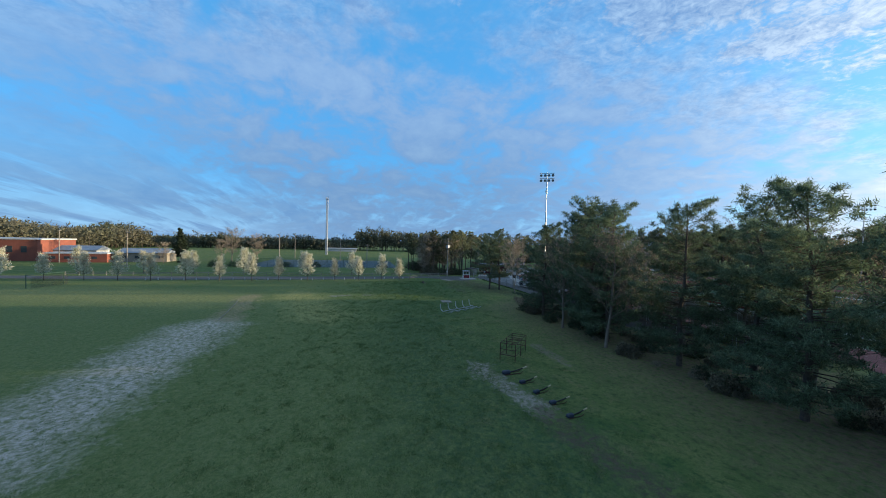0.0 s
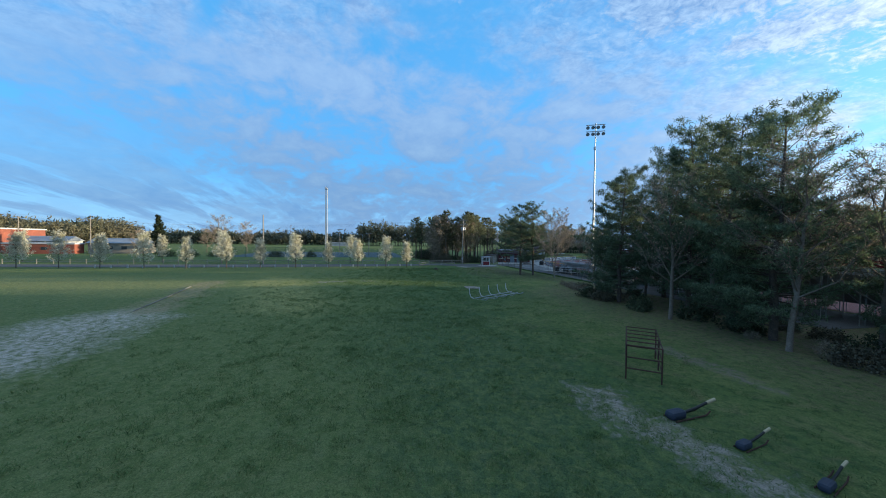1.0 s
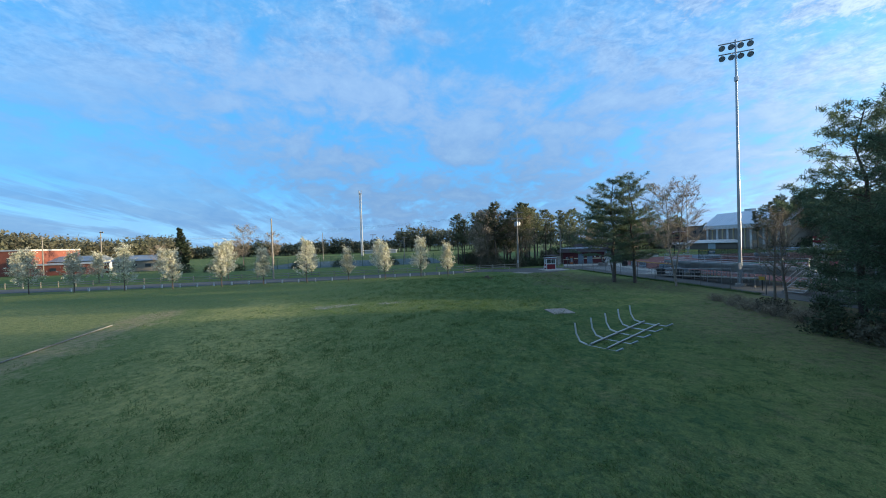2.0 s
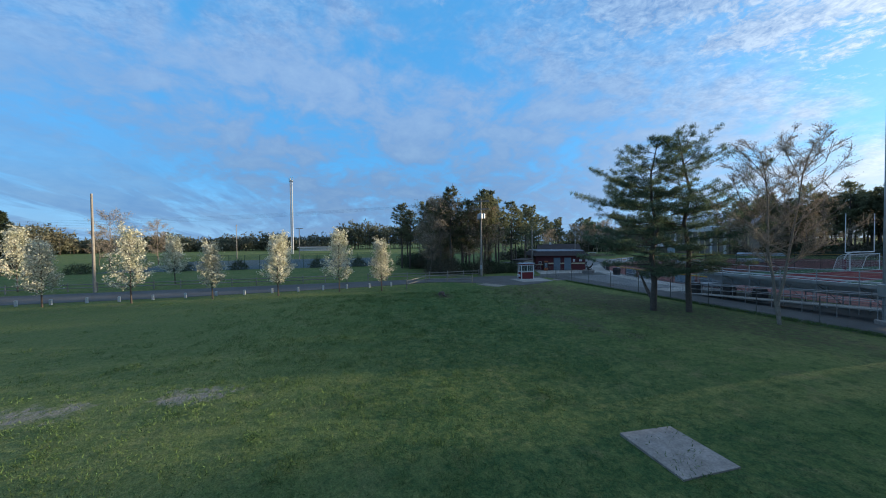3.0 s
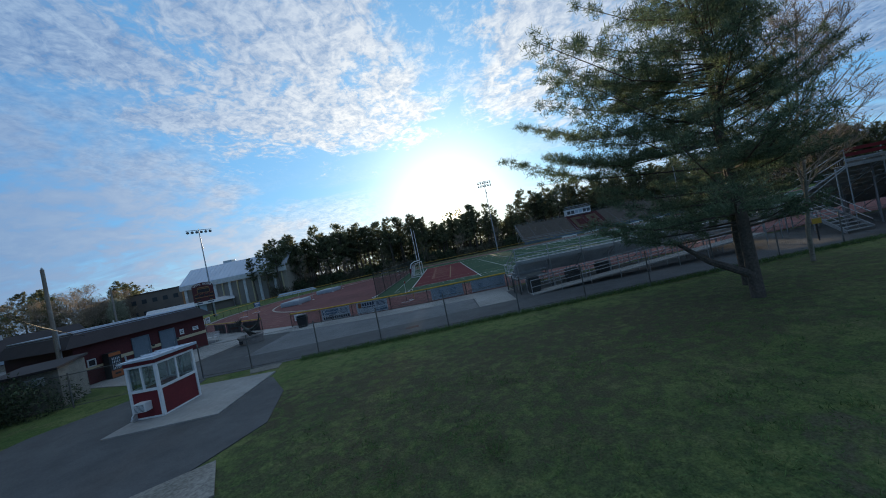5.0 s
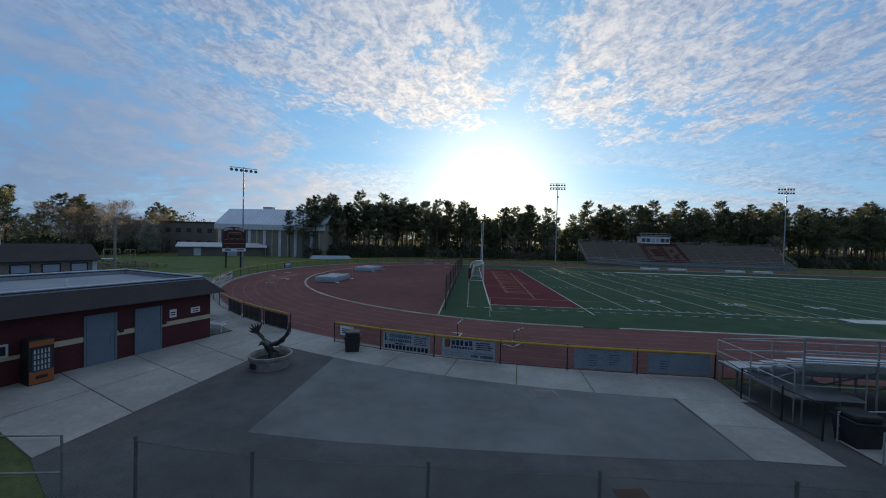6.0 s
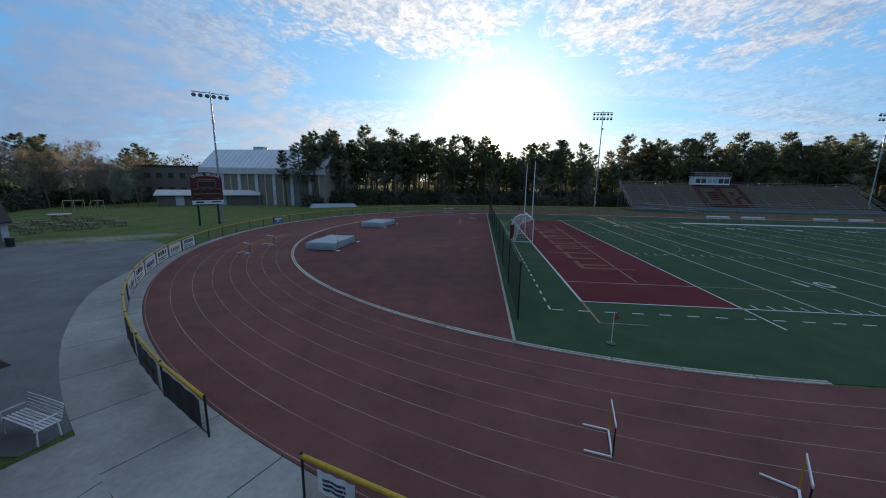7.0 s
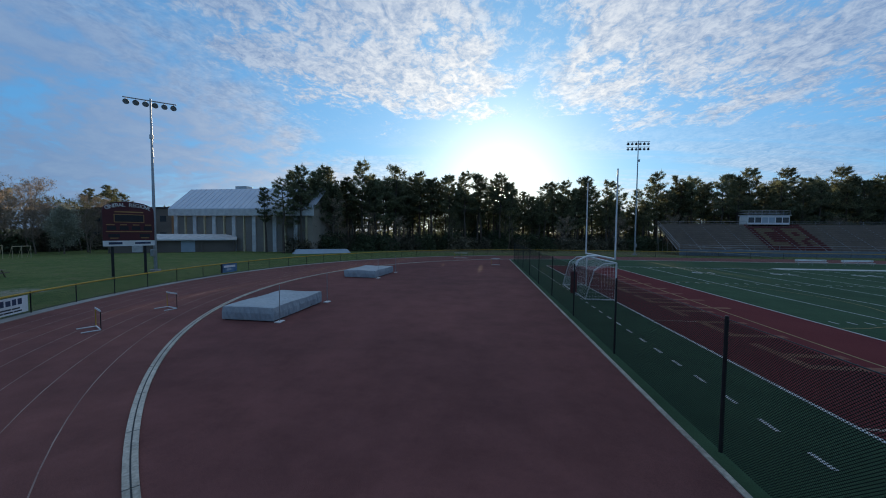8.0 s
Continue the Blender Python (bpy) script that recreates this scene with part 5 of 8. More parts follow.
build_mat(pose(-22.2, 33.1, 0.03, 0, 0, 84), 5.2, 3.5, "pale grey-blue pole-vault landing mat under cover")

flag = thing("corner_flag", "small red corner flag on white pole", "flag", m=pose(-0.3, -5.8, 0.02))
part("pole", Shape().tube((0, 0, 0), (0.02, 0.05, 1.5), 0.018, 0.014, 8), WHITE, flag)
part("base", Shape().lathe([(0.2, 0), (0.2, 0.04), (0.03, 0.06)], n=16), BLACK_PLASTIC, flag)
part("cloth", Shape().add([(0.02, 0.05, 1.5), (0.02, 0.05, 1.12), (0.14, -0.02, 1.18), (0.12, 0.0, 1.42), (0.2, -0.06, 1.30)], [(0, 1, 2, 3), (3, 2, 4)]), RED_CLOTH, flag)


def build_soccer_goal():
    g = thing("soccer_goal", "white football goal frame with net on wheels", "goal", m=pose(0.1, 25.1, 0.02, 0, 0, 90))
    w, h, d = 3.66, 2.75, 2.1
    for x in (-w, w):
        part("goal_post", Shape().tube((x, 0, 0), (x, 0, h), 0.06, 0.06, 10), WHITE, g)
        part("back_stay", Shape().path([(x, 0, h), (x, 0.9, h - 0.08), (x, 1.55, h - 0.55), (x, d, 0.06)], 0.04, 8), WHITE, g)
        part("base_bar", Shape().tube((x, 0, 0.05), (x, d, 0.05), 0.045, 0.045, 8), WHITE, g)
    part("crossbar", Shape().tube((-w, 0, h), (w, 0, h), 0.06, 0.06, 10), WHITE, g)
    part("rear_bar", Shape().tube((-w, d, 0.05), (w, d, 0.05), 0.045, 0.045, 8), WHITE, g)
    s = Shape()
    for k in range(37):
        x = -w + 2 * w * k / 36
        s.path([(x, 0.05, h - 0.03), (x, 1.5, h - 0.6), (x, d, 0.05)], 0.006, 3)
    for k in range(14):
        t = k / 13
        y, z = (0.05 + 1.45 * t * 2, h - 0.03 - 0.57 * t * 2) if t < 0.5 else (1.5 + (d - 1.5) * (t - 0.5) * 2, (h - 0.6) * (1 - (t - 0.5) * 2) + 0.05)
        s.tube((-w, y, z), (w, y, z), 0.006, 0.006, 3)
    for x in (-w, w):
        for k in range(10):
            s.tube((x, 0.2 * k, 0.05), (x, 0.2 * k, h - 0.25 * max(0, k - 3) * 0.9), 0.005, 0.005, 3)
            s.tube((x, 0, 0.27 * k), (x, d - 0.07 * k, 0.27 * k), 0.005, 0.005, 3)
    part("net", s, WHITE, g, kind="stuff")


build_soccer_goal()


def build_goalpost():
    g = thing("goalpost", "white gooseneck football goalpost with tall uprights", "goalpost", m=pose(-0.2, 24.45, 0))
    part("gooseneck", Shape().path([(-1.9, 0, 0), (-1.9, 0, 2.0), (-1.6, 0, 2.7), (-0.9, 0, 3.05), (0, 0, 3.1)], 0.09, 10), WHITE, g)
    part("crossbar", Shape().tube((0, -3.56, 3.1), (0, 3.56, 3.1), 0.07, 0.07, 10), WHITE, g)
    for y in (-3.56, 3.56):
        part("upright", Shape().tube((0, y, 3.1), (0, y, 9.5), 0.06, 0.05, 10), WHITE, g)
    part("base_pad", Shape().tube((-1.9, 0, 0.02), (-1.9, 0, 1.8), 0.26, 0.26, 14), MAROON, g)


build_goalpost()

# ---------------------------------------------------------------- floodlights and poles


def build_floodlight(m, h, label, lamps=5, tiers=2, yaw=0.0):
    t = thing("floodlight_mast", label, "light pole", "stadium floodlights", m)
    part("mast", Shape().tube((0, 0, -0.2), (0, 0, h * 0.5), 0.185, 0.14, 12).tube((0, 0, h * 0.5), (0, 0, h), 0.135, 0.09, 12), STEEL, t)
    part("base_flange", Shape().lathe([(0.5, 0), (0.5, 0.25), (0.32, 0.3)], n=14), CONCRETE, t)
    w = 0.85 * (lamps - 1)
    c, s = math.cos(radians(yaw)), math.sin(radians(yaw))
    for k in range(tiers):
        z = h - 0.25 - 1.15 * k
        part("crossarm", Shape().tube((-w / 2 * c - 0.3 * c, -w / 2 * s - 0.3 * s, z), (w / 2 * c + 0.3 * c, w / 2 * s + 0.3 * s, z), 0.07, 0.07, 8), STEEL, t)
        for i in range(lamps):
            u = -w / 2 + w * i / (lamps - 1)
            head = Shape()
            head.tube((u * c, u * s, z - 0.05), (u * c, u * s, z - 0.3), 0.03, 0.03, 6)
            q = Vector((u * c, u * s, z - 0.42))
            d = Vector((s, -c, -0.75)).normalized()
            head.tube(q - d * 0.22, q + d * 0.02, 0.12, 0.26, 10)
            head.tube(q + d * 0.02, q + d * 0.16, 0.29, 0.31, 10)
            lamp = part("lamp_head", head, BLACK_PLASTIC if (i + k) % 2 else STEEL, t)
            part("lens", Shape().tube(q + d * 0.161, q + d * 0.175, 0.27, 0.27, 10), LENS, lamp)
    part("junction_box", Shape().soft_box((0, -0.3, 2.2), (0.45, 0.3, 0.8), 0.03), STEEL, t)
    part("junction_box", Shape().soft_box((0.2, -0.2, h - 4.4), (0.3, 0.3, 0.5), 0.03), STEEL, t)
    return t


build_floodlight(pose(24.6, -24.3, 0), 27.4, "tall galvanised floodlight mast with clustered lamps by the stand", 4, 2, 62)
build_floodlight(pose(-47.9, 32.1, 0), 20.0, "galvanised floodlight mast behind the scoreboard", 6, 1, 39)
build_floodlight(pose(24.5, 78.0, 0), 25.4, "galvanised floodlight mast beside the far stand", 6, 2, 180)
build_floodlight(pose(95.0, 82.4, 0), 25.8, "galvanised floodlight mast beside the far stand", 6, 2, 180)


def build_utility_pole(x, y, h, label, transformer=True, rz=0.0, arms=2):
    p = thing("utility_pole", label, "utility pole", "utility poles", pose(x, y, 0, 0, 0, rz))
    part("pole", Shape().tube((0, 0, -0.3), (0.05, 0, h), 0.17, 0.11, 10), WOOD_POLE, p)
    for k in range(arms):
        arm = part("crossarm", Shape().box((0.05, 0.16, h - 0.35 - 1.25 * k), (2.6, 0.15, 0.20), 4), WOOD_POLE, p)
        for u in (-1.05, -0.4, 0.4, 1.05):
            part("insulator", Shape().lathe([(0.05, 0), (0.06, 0.06), (0.03, 0.14), (0.04, 0.18), (0.0, 0.2)], (0.05 + u, 0.16, h - 0.28 - 1.25 * k), 8), BLACK_PLASTIC, arm)
    if transformer:
        part("transformer", Shape().lathe([(0.0, 0), (0.26, 0.02), (0.29, 0.1), (0.29, 0.85), (0.2, 0.95), (0.0, 0.98)], (-0.32, 0.05, h - 3.3), 14), STEEL, p, "grey transformer can")
        part("transformer", Shape().lathe([(0.0, 0), (0.24, 0.02), (0.27, 0.1), (0.27, 0.8), (0.2, 0.9), (0.0, 0.92)], (0.42, 0.05, h - 3.2), 14), STEEL, p, "grey transformer can")
        part("transformer", Shape().lathe([(0.0, 0), (0.26, 0.02), (0.29, 0.1), (0.29, 0.85), (0.2, 0.95), (0.0, 0.98)], (0.05, -0.36, h - 3.25), 14), STEEL, p, "grey transformer can")
        part("meter_box", Shape().soft_box((0, -0.22, 1.5), (0.3, 0.2, 0.6), 0.03), STEEL, p)
        part("guard", Shape().tube((0.02, 0, 0), (0.02, 0, 2.2), 0.20, 0.19, 10), WOOD_POLE, p)
    return p


build_utility_pole(-13.95, -37.35, 12.4, "weathered wooden utility pole with three transformers", True, 60)
build_utility_pole(-12.3, -87.6, 11.9, "plain pale wooden pole beside the drive", False, 0, 0)
for x, y, h in ((-42, -24.5, 9.5), (-40, -140, 12), (-60, -172, 12), (-58, -214, 16), (-90, -75, 11), (-70, -62, 9), (-110, -100, 13)):
    build_utility_pole(x, y, h, "distant wooden utility pole with crossarm", False, random.uniform(0, 90), 1)
for x, y, h in ((-34.3, -5.9, 7.5),):
    p = thing("street_lamp", "weathered lamp pole with curved arm behind the toilet building", "street lamp", "lane lamps", pose(x, y, 0))
    part("pole", Shape().tube((0, 0, -0.1), (0, 0, h), 0.12, 0.09, 8), WOOD_POLE, p)
    part("arm", Shape().path([(0, 0, h - 0.1), (0.5, -0.3, h + 0.1), (1.1, -0.6, h + 0.1)], 0.04), STEEL, p)
    part("head", Shape().soft_box((1.3, -0.72, h + 0.06), (0.55, 0.26, 0.14), 0.05, -30), STEEL, p)

service = thing("service_pole", "grey wooden service pole at the toilet building's corner", "pole", m=pose(-21.0, -24.5, 0))
part("pole", Shape().tube((0, 0, -0.1), (0.05, 0, 8.2), 0.13, 0.10, 10), WOOD_POLE, service)
part("conduit", Shape().tube((0.12, 0.08, 0), (0.14, 0.06, 4.2), 0.035, 0.035, 6), STEEL, service)
part("insulator", Shape().lathe([(0.04, 0), (0.07, 0.05), (0.03, 0.14), (0.0, 0.16)], (0.05, 0, 8.2), 8), WHITE_DULL, service)


def wire(a, b, sag, r=0.012, n=10):
    a, b = Vector(a), Vector(b)
    return [a.lerp(b, i / n) - Vector((0, 0, sag * 4 * (i / n) * (1 - i / n))) for i in range(n + 1)]


lines = thing("power_lines", "thin black overhead power lines between poles", "cable")
for k, u in enumerate((-0.9, -0.3, 0.4, 1.0)):
    part("cable", Shape().path(wire((-13.95 + u * 0.6, -37.35 + u, 12.2), (-58 + u, -214, 15.5), 4.0 + 0.3 * k, n=16), 0.009, 4), BLACK, lines)
    part("cable", Shape().path(wire((-13.95 + u * 0.6, -37.35 + u, 11.0), (-42, -24.5 + u, 9.2), 0.8), 0.009, 4), BLACK, lines)
    part("cable", Shape().path(wire((-58, -214 + u, 15.8 - 0.5 * k), (-180, -150 + u, 14.0), 1.5, n=8), 0.016, 4), BLACK, lines)
part("cable", Shape().path(wire((-13.95, -37.35, 9.0), (-19.8, -23.8, 3.4), 0.6), 0.018, 4), BLACK, lines)
tower = thing("mast_tower", "distant pale twin-tube communication mast", "tower", m=pose(-161.4, -88.2, 0) @ Matrix.Diagonal((0.45, 0.45, 0.79, 1)))
part("shaft", Shape().tube((0, -0.9, 0), (0, -0.9, 50.5), 0.75, 0.6, 10), WHITE_DULL, tower)
part("shaft", Shape().tube((0, 0.9, 0), (0, 0.9, 49.5), 0.75, 0.6, 10), WHITE_DULL, tower)
part("platform", Shape().box((0, 0, 48.6), (2.6, 4.4, 0.3)), STEEL, tower)
for y in (-2.0, 0, 2.0):
    part("antenna", Shape().box((1.1, y, 50.0), (0.35, 0.4, 2.6)), WHITE_DULL, tower)

# scoreboard
sb = thing("scoreboard", "maroon scoreboard on two dark posts with arched header", "scoreboard", m=pose(-47.1, 28.4, 0, 0, 0, 62) @ Matrix.Diagonal((0.9, 0.9, 0.93, 1)))
for x in (-1.55, 1.45):
    part("post", Shape().soft_box((x, 0.15, 3.6), (0.24, 0.22, 7.4), 0.02), BLACK, sb)
part("cabinet", Shape().soft_box((0, 0, 5.75), (4.7, 0.3, 3.5), 0.03), SIGN_RED, sb)
part("sponsor_panel", Shape().box((0, -0.02, 3.72), (4.7, 0.26, 0.62)), WHITE, sb, "white panel with blue bars")
part("panel_bars", Shape().box((-1.3, -0.156, 3.74), (1.2, 0.01, 0.26)).box((1.2, -0.156, 3.74), (1.5, 0.01, 0.22)), INK_BLUE, sb)
arch = [(-2.35, 7.5)] + [(2.35 * math.sin(radians(t)), 7.5 + 0.95 * math.cos(radians(t))) for t in range(-75, 76, 10)] + [(2.35, 7.5)]
hd = Shape()
n = len(arch)
hd.v = [(x, y, z) for y in (-0.12, 0.12) for x, z in arch]
hd.f = [tuple(range(n)), tuple(n + i for i in reversed(range(n)))] + [(i, n + i, n + (i + 1) % n, (i + 1) % n) for i in range(n)]
header = part("header", hd, SIGN_RED, sb)
WORDS = "CENTRAL REGIONAL"
for k, ch in enumerate(WORDS):
    if ch == " ":
        continue
    t = radians(-62 + 124 * k / (len(WORDS) - 1))
    me = flat_text(ch, 0.60)
    me.materials.clear()
    me.materials.append(WHITE)
    slope = math.atan2(0.66 * math.sin(t), 2.2 * math.cos(t))
    part("letter", me, None, header, "white capital letter").matrix_basis = Matrix.Translation((2.2 * math.sin(t), -0.135, 7.40 + 0.66 * math.cos(t))) @ Matrix.Rotation(slope, 4, "Y") @ Matrix.Rotation(radians(90), 4, "X")
part("name_bar", Shape().box((0, -0.158, 7.28), (2.6, 0.012, 0.14)), AMBER, sb)
part("clock_frame", Shape().box((0, -0.158, 6.98), (2.7, 0.012, 0.07)).box((0, -0.158, 6.12), (2.7, 0.012, 0.07)).box((-1.35, -0.158, 6.55), (0.07, 0.012, 0.93)).box((1.35, -0.158, 6.55), (0.07, 0.012, 0.93)), AMBER, sb, "thin amber frame")
part("display_window", Shape().box((0, -0.156, 6.55), (2.6, 0.012, 0.78)), INK_DARK, sb)
for x, z, w, h in ((-1.6, 5.45, 0.8, 0.42), (-0.5, 5.45, 0.8, 0.42), (0.6, 5.45, 0.8, 0.42), (1.7, 5.45, 0.8, 0.42), (-1.4, 4.6, 1.0, 0.35), (1.4, 4.6, 1.0, 0.35)):
    part("display_window", Shape().box((x, -0.158, z), (w, 0.012, h)), INK_DARK, sb)
for x, z, w in ((-1.7, 5.82, 0.75), (-0.55, 5.82, 0.6), (0.6, 5.82, 0.6), (1.75, 5.82, 0.6), (0, 5.05, 4.2), (-1.4, 4.32, 0.7), (1.4, 4.32, 0.7)):
    part("caption_bar", Shape().box((x, -0.158, z), (w, 0.012, 0.10)), AMBER, sb)

# ---------------------------------------------------------------- stands


def build_stand(name, label, m, length, rows, rise, run, z0, y_front, seat_mat, foot_mat, frame_mat, skirt=None, step=3.0, sections=()):
    """A grandstand along local x whose rows climb towards local +y."""
    b = thing(name, label, "bleachers", "grandstands", m)
    for k in range(rows):
        y, z = y_front + run * k, z0 + rise * k
        part("foot_board", Shape().box((length / 2, y + 0.30, z), (length, 0.50, 0.05)), foot_mat, b)
        cuts = [0.0] + [q for s in sections for q in s[:2]] + [length]
        for i in range(len(cuts) - 1):
            mid = (cuts[i] + cuts[i + 1]) / 2
            mat = next((s[2] for s in sections if s[0] <= mid <= s[1]), seat_mat)
            part("seat_board", Shape().soft_box((mid, y + run * 0.95, z + 0.44), (cuts[i + 1] - cuts[i] - 0.06, 0.26, 0.05), 0.012), mat, b)
            part("riser", Shape().box((mid, y + run - 0.05, z + rise / 2), (cuts[i + 1] - cuts[i], 0.02, rise * 0.8)), mat if mat is not seat_mat else foot_mat, b)
    n = int(length / step)
    for i in range(n + 1):
        x = length * i / n
        top = z0 + rise * (rows - 1)
        s = Shape()
        s.tube((x, y_front, z0 - 0.05), (x, y_front + run * rows, top + 0.10), 0.05, 0.05, 4)
        for k in range(0, rows + 1, 3):
            s.tube((x, y_front + run * k, 0), (x, y_front + run * k, z0 + rise * k), 0.045, 0.045, 4)
        s.tube((x, y_front, 0.1), (x, y_front + run * rows, top), 0.03, 0.03, 4)
        part("frame", s, frame_mat, b)
        part("rear_post", Shape().tube((x, y_front + run * rows, 0), (x, y_front + run * rows, top + 1.15), 0.035, 0.035, 6), frame_mat, b)
        part("front_post", Shape().tube((x, y_front - 0.9, 0), (x, y_front - 0.9, z0 + 1.05), 0.03, 0.03, 6), frame_mat, b)
    for z in (z0 + rise * (rows - 1) + 1.15, z0 + rise * (rows - 1) + 0.7):
        part("rear_rail", Shape().tube((0, y_front + run * rows, z), (length, y_front + run * rows, z), 0.03, 0.03, 6), frame_mat, b)
    for z in (z0 + 1.05, z0 + 0.55):
        part("front_rail", Shape().tube((0, y_front - 0.9, z), (length, y_front - 0.9, z), 0.028, 0.028, 6), frame_mat, b)
    part("walkway", Shape().box((length / 2, y_front - 0.45, z0 - 0.04), (length, 1.0, 0.06)), foot_mat, b)
    for x in (0, length):
        for h in (0.55, 1.05):
            part("end_rail", Shape().tube((x, y_front - 0.9, z0 + h), (x, y_front + run * rows, z0 + rise * (rows - 1) + h + 0.1), 0.028, 0.028, 6), frame_mat, b)
    if skirt:
        part("front_skirt", Shape().box((length / 2, y_front - 0.95, z0 / 2), (length, 0.05, z0)), skirt, b)
    return b


WOOD_SEAT = surface("brown_seat_board", (0.26, 0.205, 0.165), 0.7, second=(0.21, 0.165, 0.135), scale=0.8, fine=8, vary=0.15, bump=0.05)
FOOT_GREY = surface("grey_foot_board", (0.24, 0.225, 0.21), 0.6, second=(0.19, 0.18, 0.17), scale=0.8, fine=8, vary=0.15, bump=0.05)
GOLD_SEAT = surface("gold_seat_board", (0.245, 0.175, 0.10), 0.6, second=(0.20, 0.145, 0.085), scale=0.8, vary=0.1, bump=0.04)
FOOT_BROWN = surface("brown_foot_board", (0.215, 0.165, 0.13), 0.7, second=(0.175, 0.135, 0.11), scale=0.8, fine=8, vary=0.15, bump=0.05)
SEAT_RED = surface("red_seat_board", (0.15, 0.030, 0.030), 0.6, second=(0.12, 0.026, 0.026), scale=0.8, vary=0.1, bump=0.04)
far_stand = build_stand("grandstand", "long brown-seated grandstand across the field", pose(34.8, 79.6, 0), 62.0, 13, 0.46, 0.72, 1.35, 1.0, WOOD_SEAT, FOOT_BROWN, STEEL, BLUE_GREY, 5.0, ((20.0, 32.5, SEAT_RED),))
# two gold letters set into the red block of seats, lowest row first
LETTER_C = ("111", "111", "100", "100", "100", "100", "100", "111", "111")
LETTER_R = ("101", "101", "101", "110", "111", "101", "101", "111", "111")
for rows, u in ((LETTER_C, 21.4), (LETTER_R, 27.2)):
    for k, cells in enumerate(rows):
        for c, on in enumerate(cells):
            if on == "1":
                mid = u + 0.65 + 1.3 * c
                part("gold_seat_block", Shape().box((mid, 1.0 + 0.72 * (k + 3) - 0.075, 1.35 + 0.46 * (k + 2.5)), (1.28, 0.02, 0.34)), GOLD_SEAT, far_stand)
press = thing("press_box", "white press box on top of the far stand", "press box", m=pose(60.4, 91.3, -0.5) @ Matrix.Translation((0, 0, 6.85)) @ Matrix.Diagonal((0.88, 1, 1.22, 1)) @ Matrix.Translation((0, 0, -6.85)))
part("body", Shape().soft_box((0, 0, 8.2), (10.8, 2.8, 2.5), 0.04), WHITE, press)
part("platform", Shape().box((0, 0, 6.85), (11.4, 3.2, 0.15)), STEEL, press)
for i in range(5):
    x = -5.2 + 2.6 * i
    part("leg", Shape().tube((x, 1.2, 0), (x, 1.2, 6.85), 0.09, 0.09, 8).tube((x, -1.2, 0), (x, -1.2, 6.85), 0.09, 0.09, 8), STEEL, press)
for i in range(6):
    part("window", Shape().box((-4.4 + 1.76 * i, -1.41, 8.55), (1.5, 0.04, 1.05)), BANNER_BLUE if i in (2, 3) else WINDOW_DARK, press)
part("roof", Shape().box((0, 0, 9.52), (11.3, 3.3, 0.14)), WHITE_DULL, press)
for z in (10.0, 10.5):
    part("roof_rail", Shape().path([(-5.4, -1.5, z), (5.4, -1.5, z), (5.4, 1.5, z), (-5.4, 1.5, z), (-5.4, -1.5, z)], 0.03), STEEL, press)
for i in range(7):
    part("rail_post", Shape().tube((-5.4 + 1.8 * i, -1.5, 9.55), (-5.4 + 1.8 * i, -1.5, 10.5), 0.03, 0.03, 6), STEEL, press)
ramp = thing("access_ramp", "long steel access ramp in front of the far stand", "ramp", m=pose(36.0, 77.6, 0))
part("deck", Shape().add([(0, -0.7, 1.3), (16, -0.7, 0.15), (16, 0.7, 0.15), (0, 0.7, 1.3), (0, -0.7, 1.22), (16, -0.7, 0.05), (16, 0.7, 0.05), (0, 0.7, 1.22)], [(0, 1, 2, 3), (7, 6, 5, 4), (0, 4, 5, 1), (2, 6, 7, 3)]), STEEL, ramp)
for y in (-0.7, 0.7):
    part("hand_rail", Shape().tube((0, y, 2.3), (16, y, 1.15), 0.03, 0.03, 6), STEEL, ramp)
bench = thing("team_bench", "long white aluminium team bench beside the field", "bench", "team benches")
part("seat", Shape().soft_box((0, 0, 0.45), (4.6, 0.28, 0.06), 0.015), WHITE, bench)
part("backrest", Shape().soft_box((0, 0.22, 0.75), (4.6, 0.05, 0.28), 0.015), WHITE, bench)
for x in (-2, 0, 2):
    part("leg", Shape().path([(x, -0.15, 0), (x, 0, 0.43), (x, 0.2, 0.85)], 0.025).tube((x, 0.25, 0), (x, 0, 0.43), 0.025), STEEL, bench)
bench.matrix_basis = pose(43.2, 57.4, 0.03)
for x in (49.9, 63.5, 70.0):
    copy_thing(bench, pose(x, 57.4, 0.03))
home = build_stand("grandstand", "low weathered aluminium stand beside the track", pose(29.5, -17.9, 0, 0, 0, 180), 19.5, 5, 0.26, 0.62, 0.95, 0.9, ALUMINIUM, ALUMINIUM, STEEL, None, 2.2)
home_b = build_stand("grandstand", "tall weathered aluminium stand with maroon rear boards", pose(72, -16.9, 0, 0, 0, 180), 40.0, 10, 0.34, 0.68, 1.1, 0.9, ALUMINIUM, FOOT_GREY, STEEL, None, 2.5)
for k in range(4):
    part("rear_board", Shape().box((20, 0.95 + 6.8, 4.25 + 0.34 * k), (40, 0.03, 0.22)), MAROON if k > 1 else ALUMINIUM, home_b)
hr = thing("access_ramp", "aluminium access ramp with handrails behind the stand", "ramp", m=pose(10.2, -23.6, 0))
part("deck", Shape().add([(0, -0.65, 0.05), (16, -0.65, 1.0), (16, 0.65, 1.0), (0, 0.65, 0.05), (0, -0.65, 0.0), (16, -0.65, 0.9), (16, 0.65, 0.9), (0, 0.65, 0.0)], [(0, 1, 2, 3), (7, 6, 5, 4), (0, 4, 5, 1), (2, 6, 7, 3)]), CONCRETE, hr, "pale ramp deck")
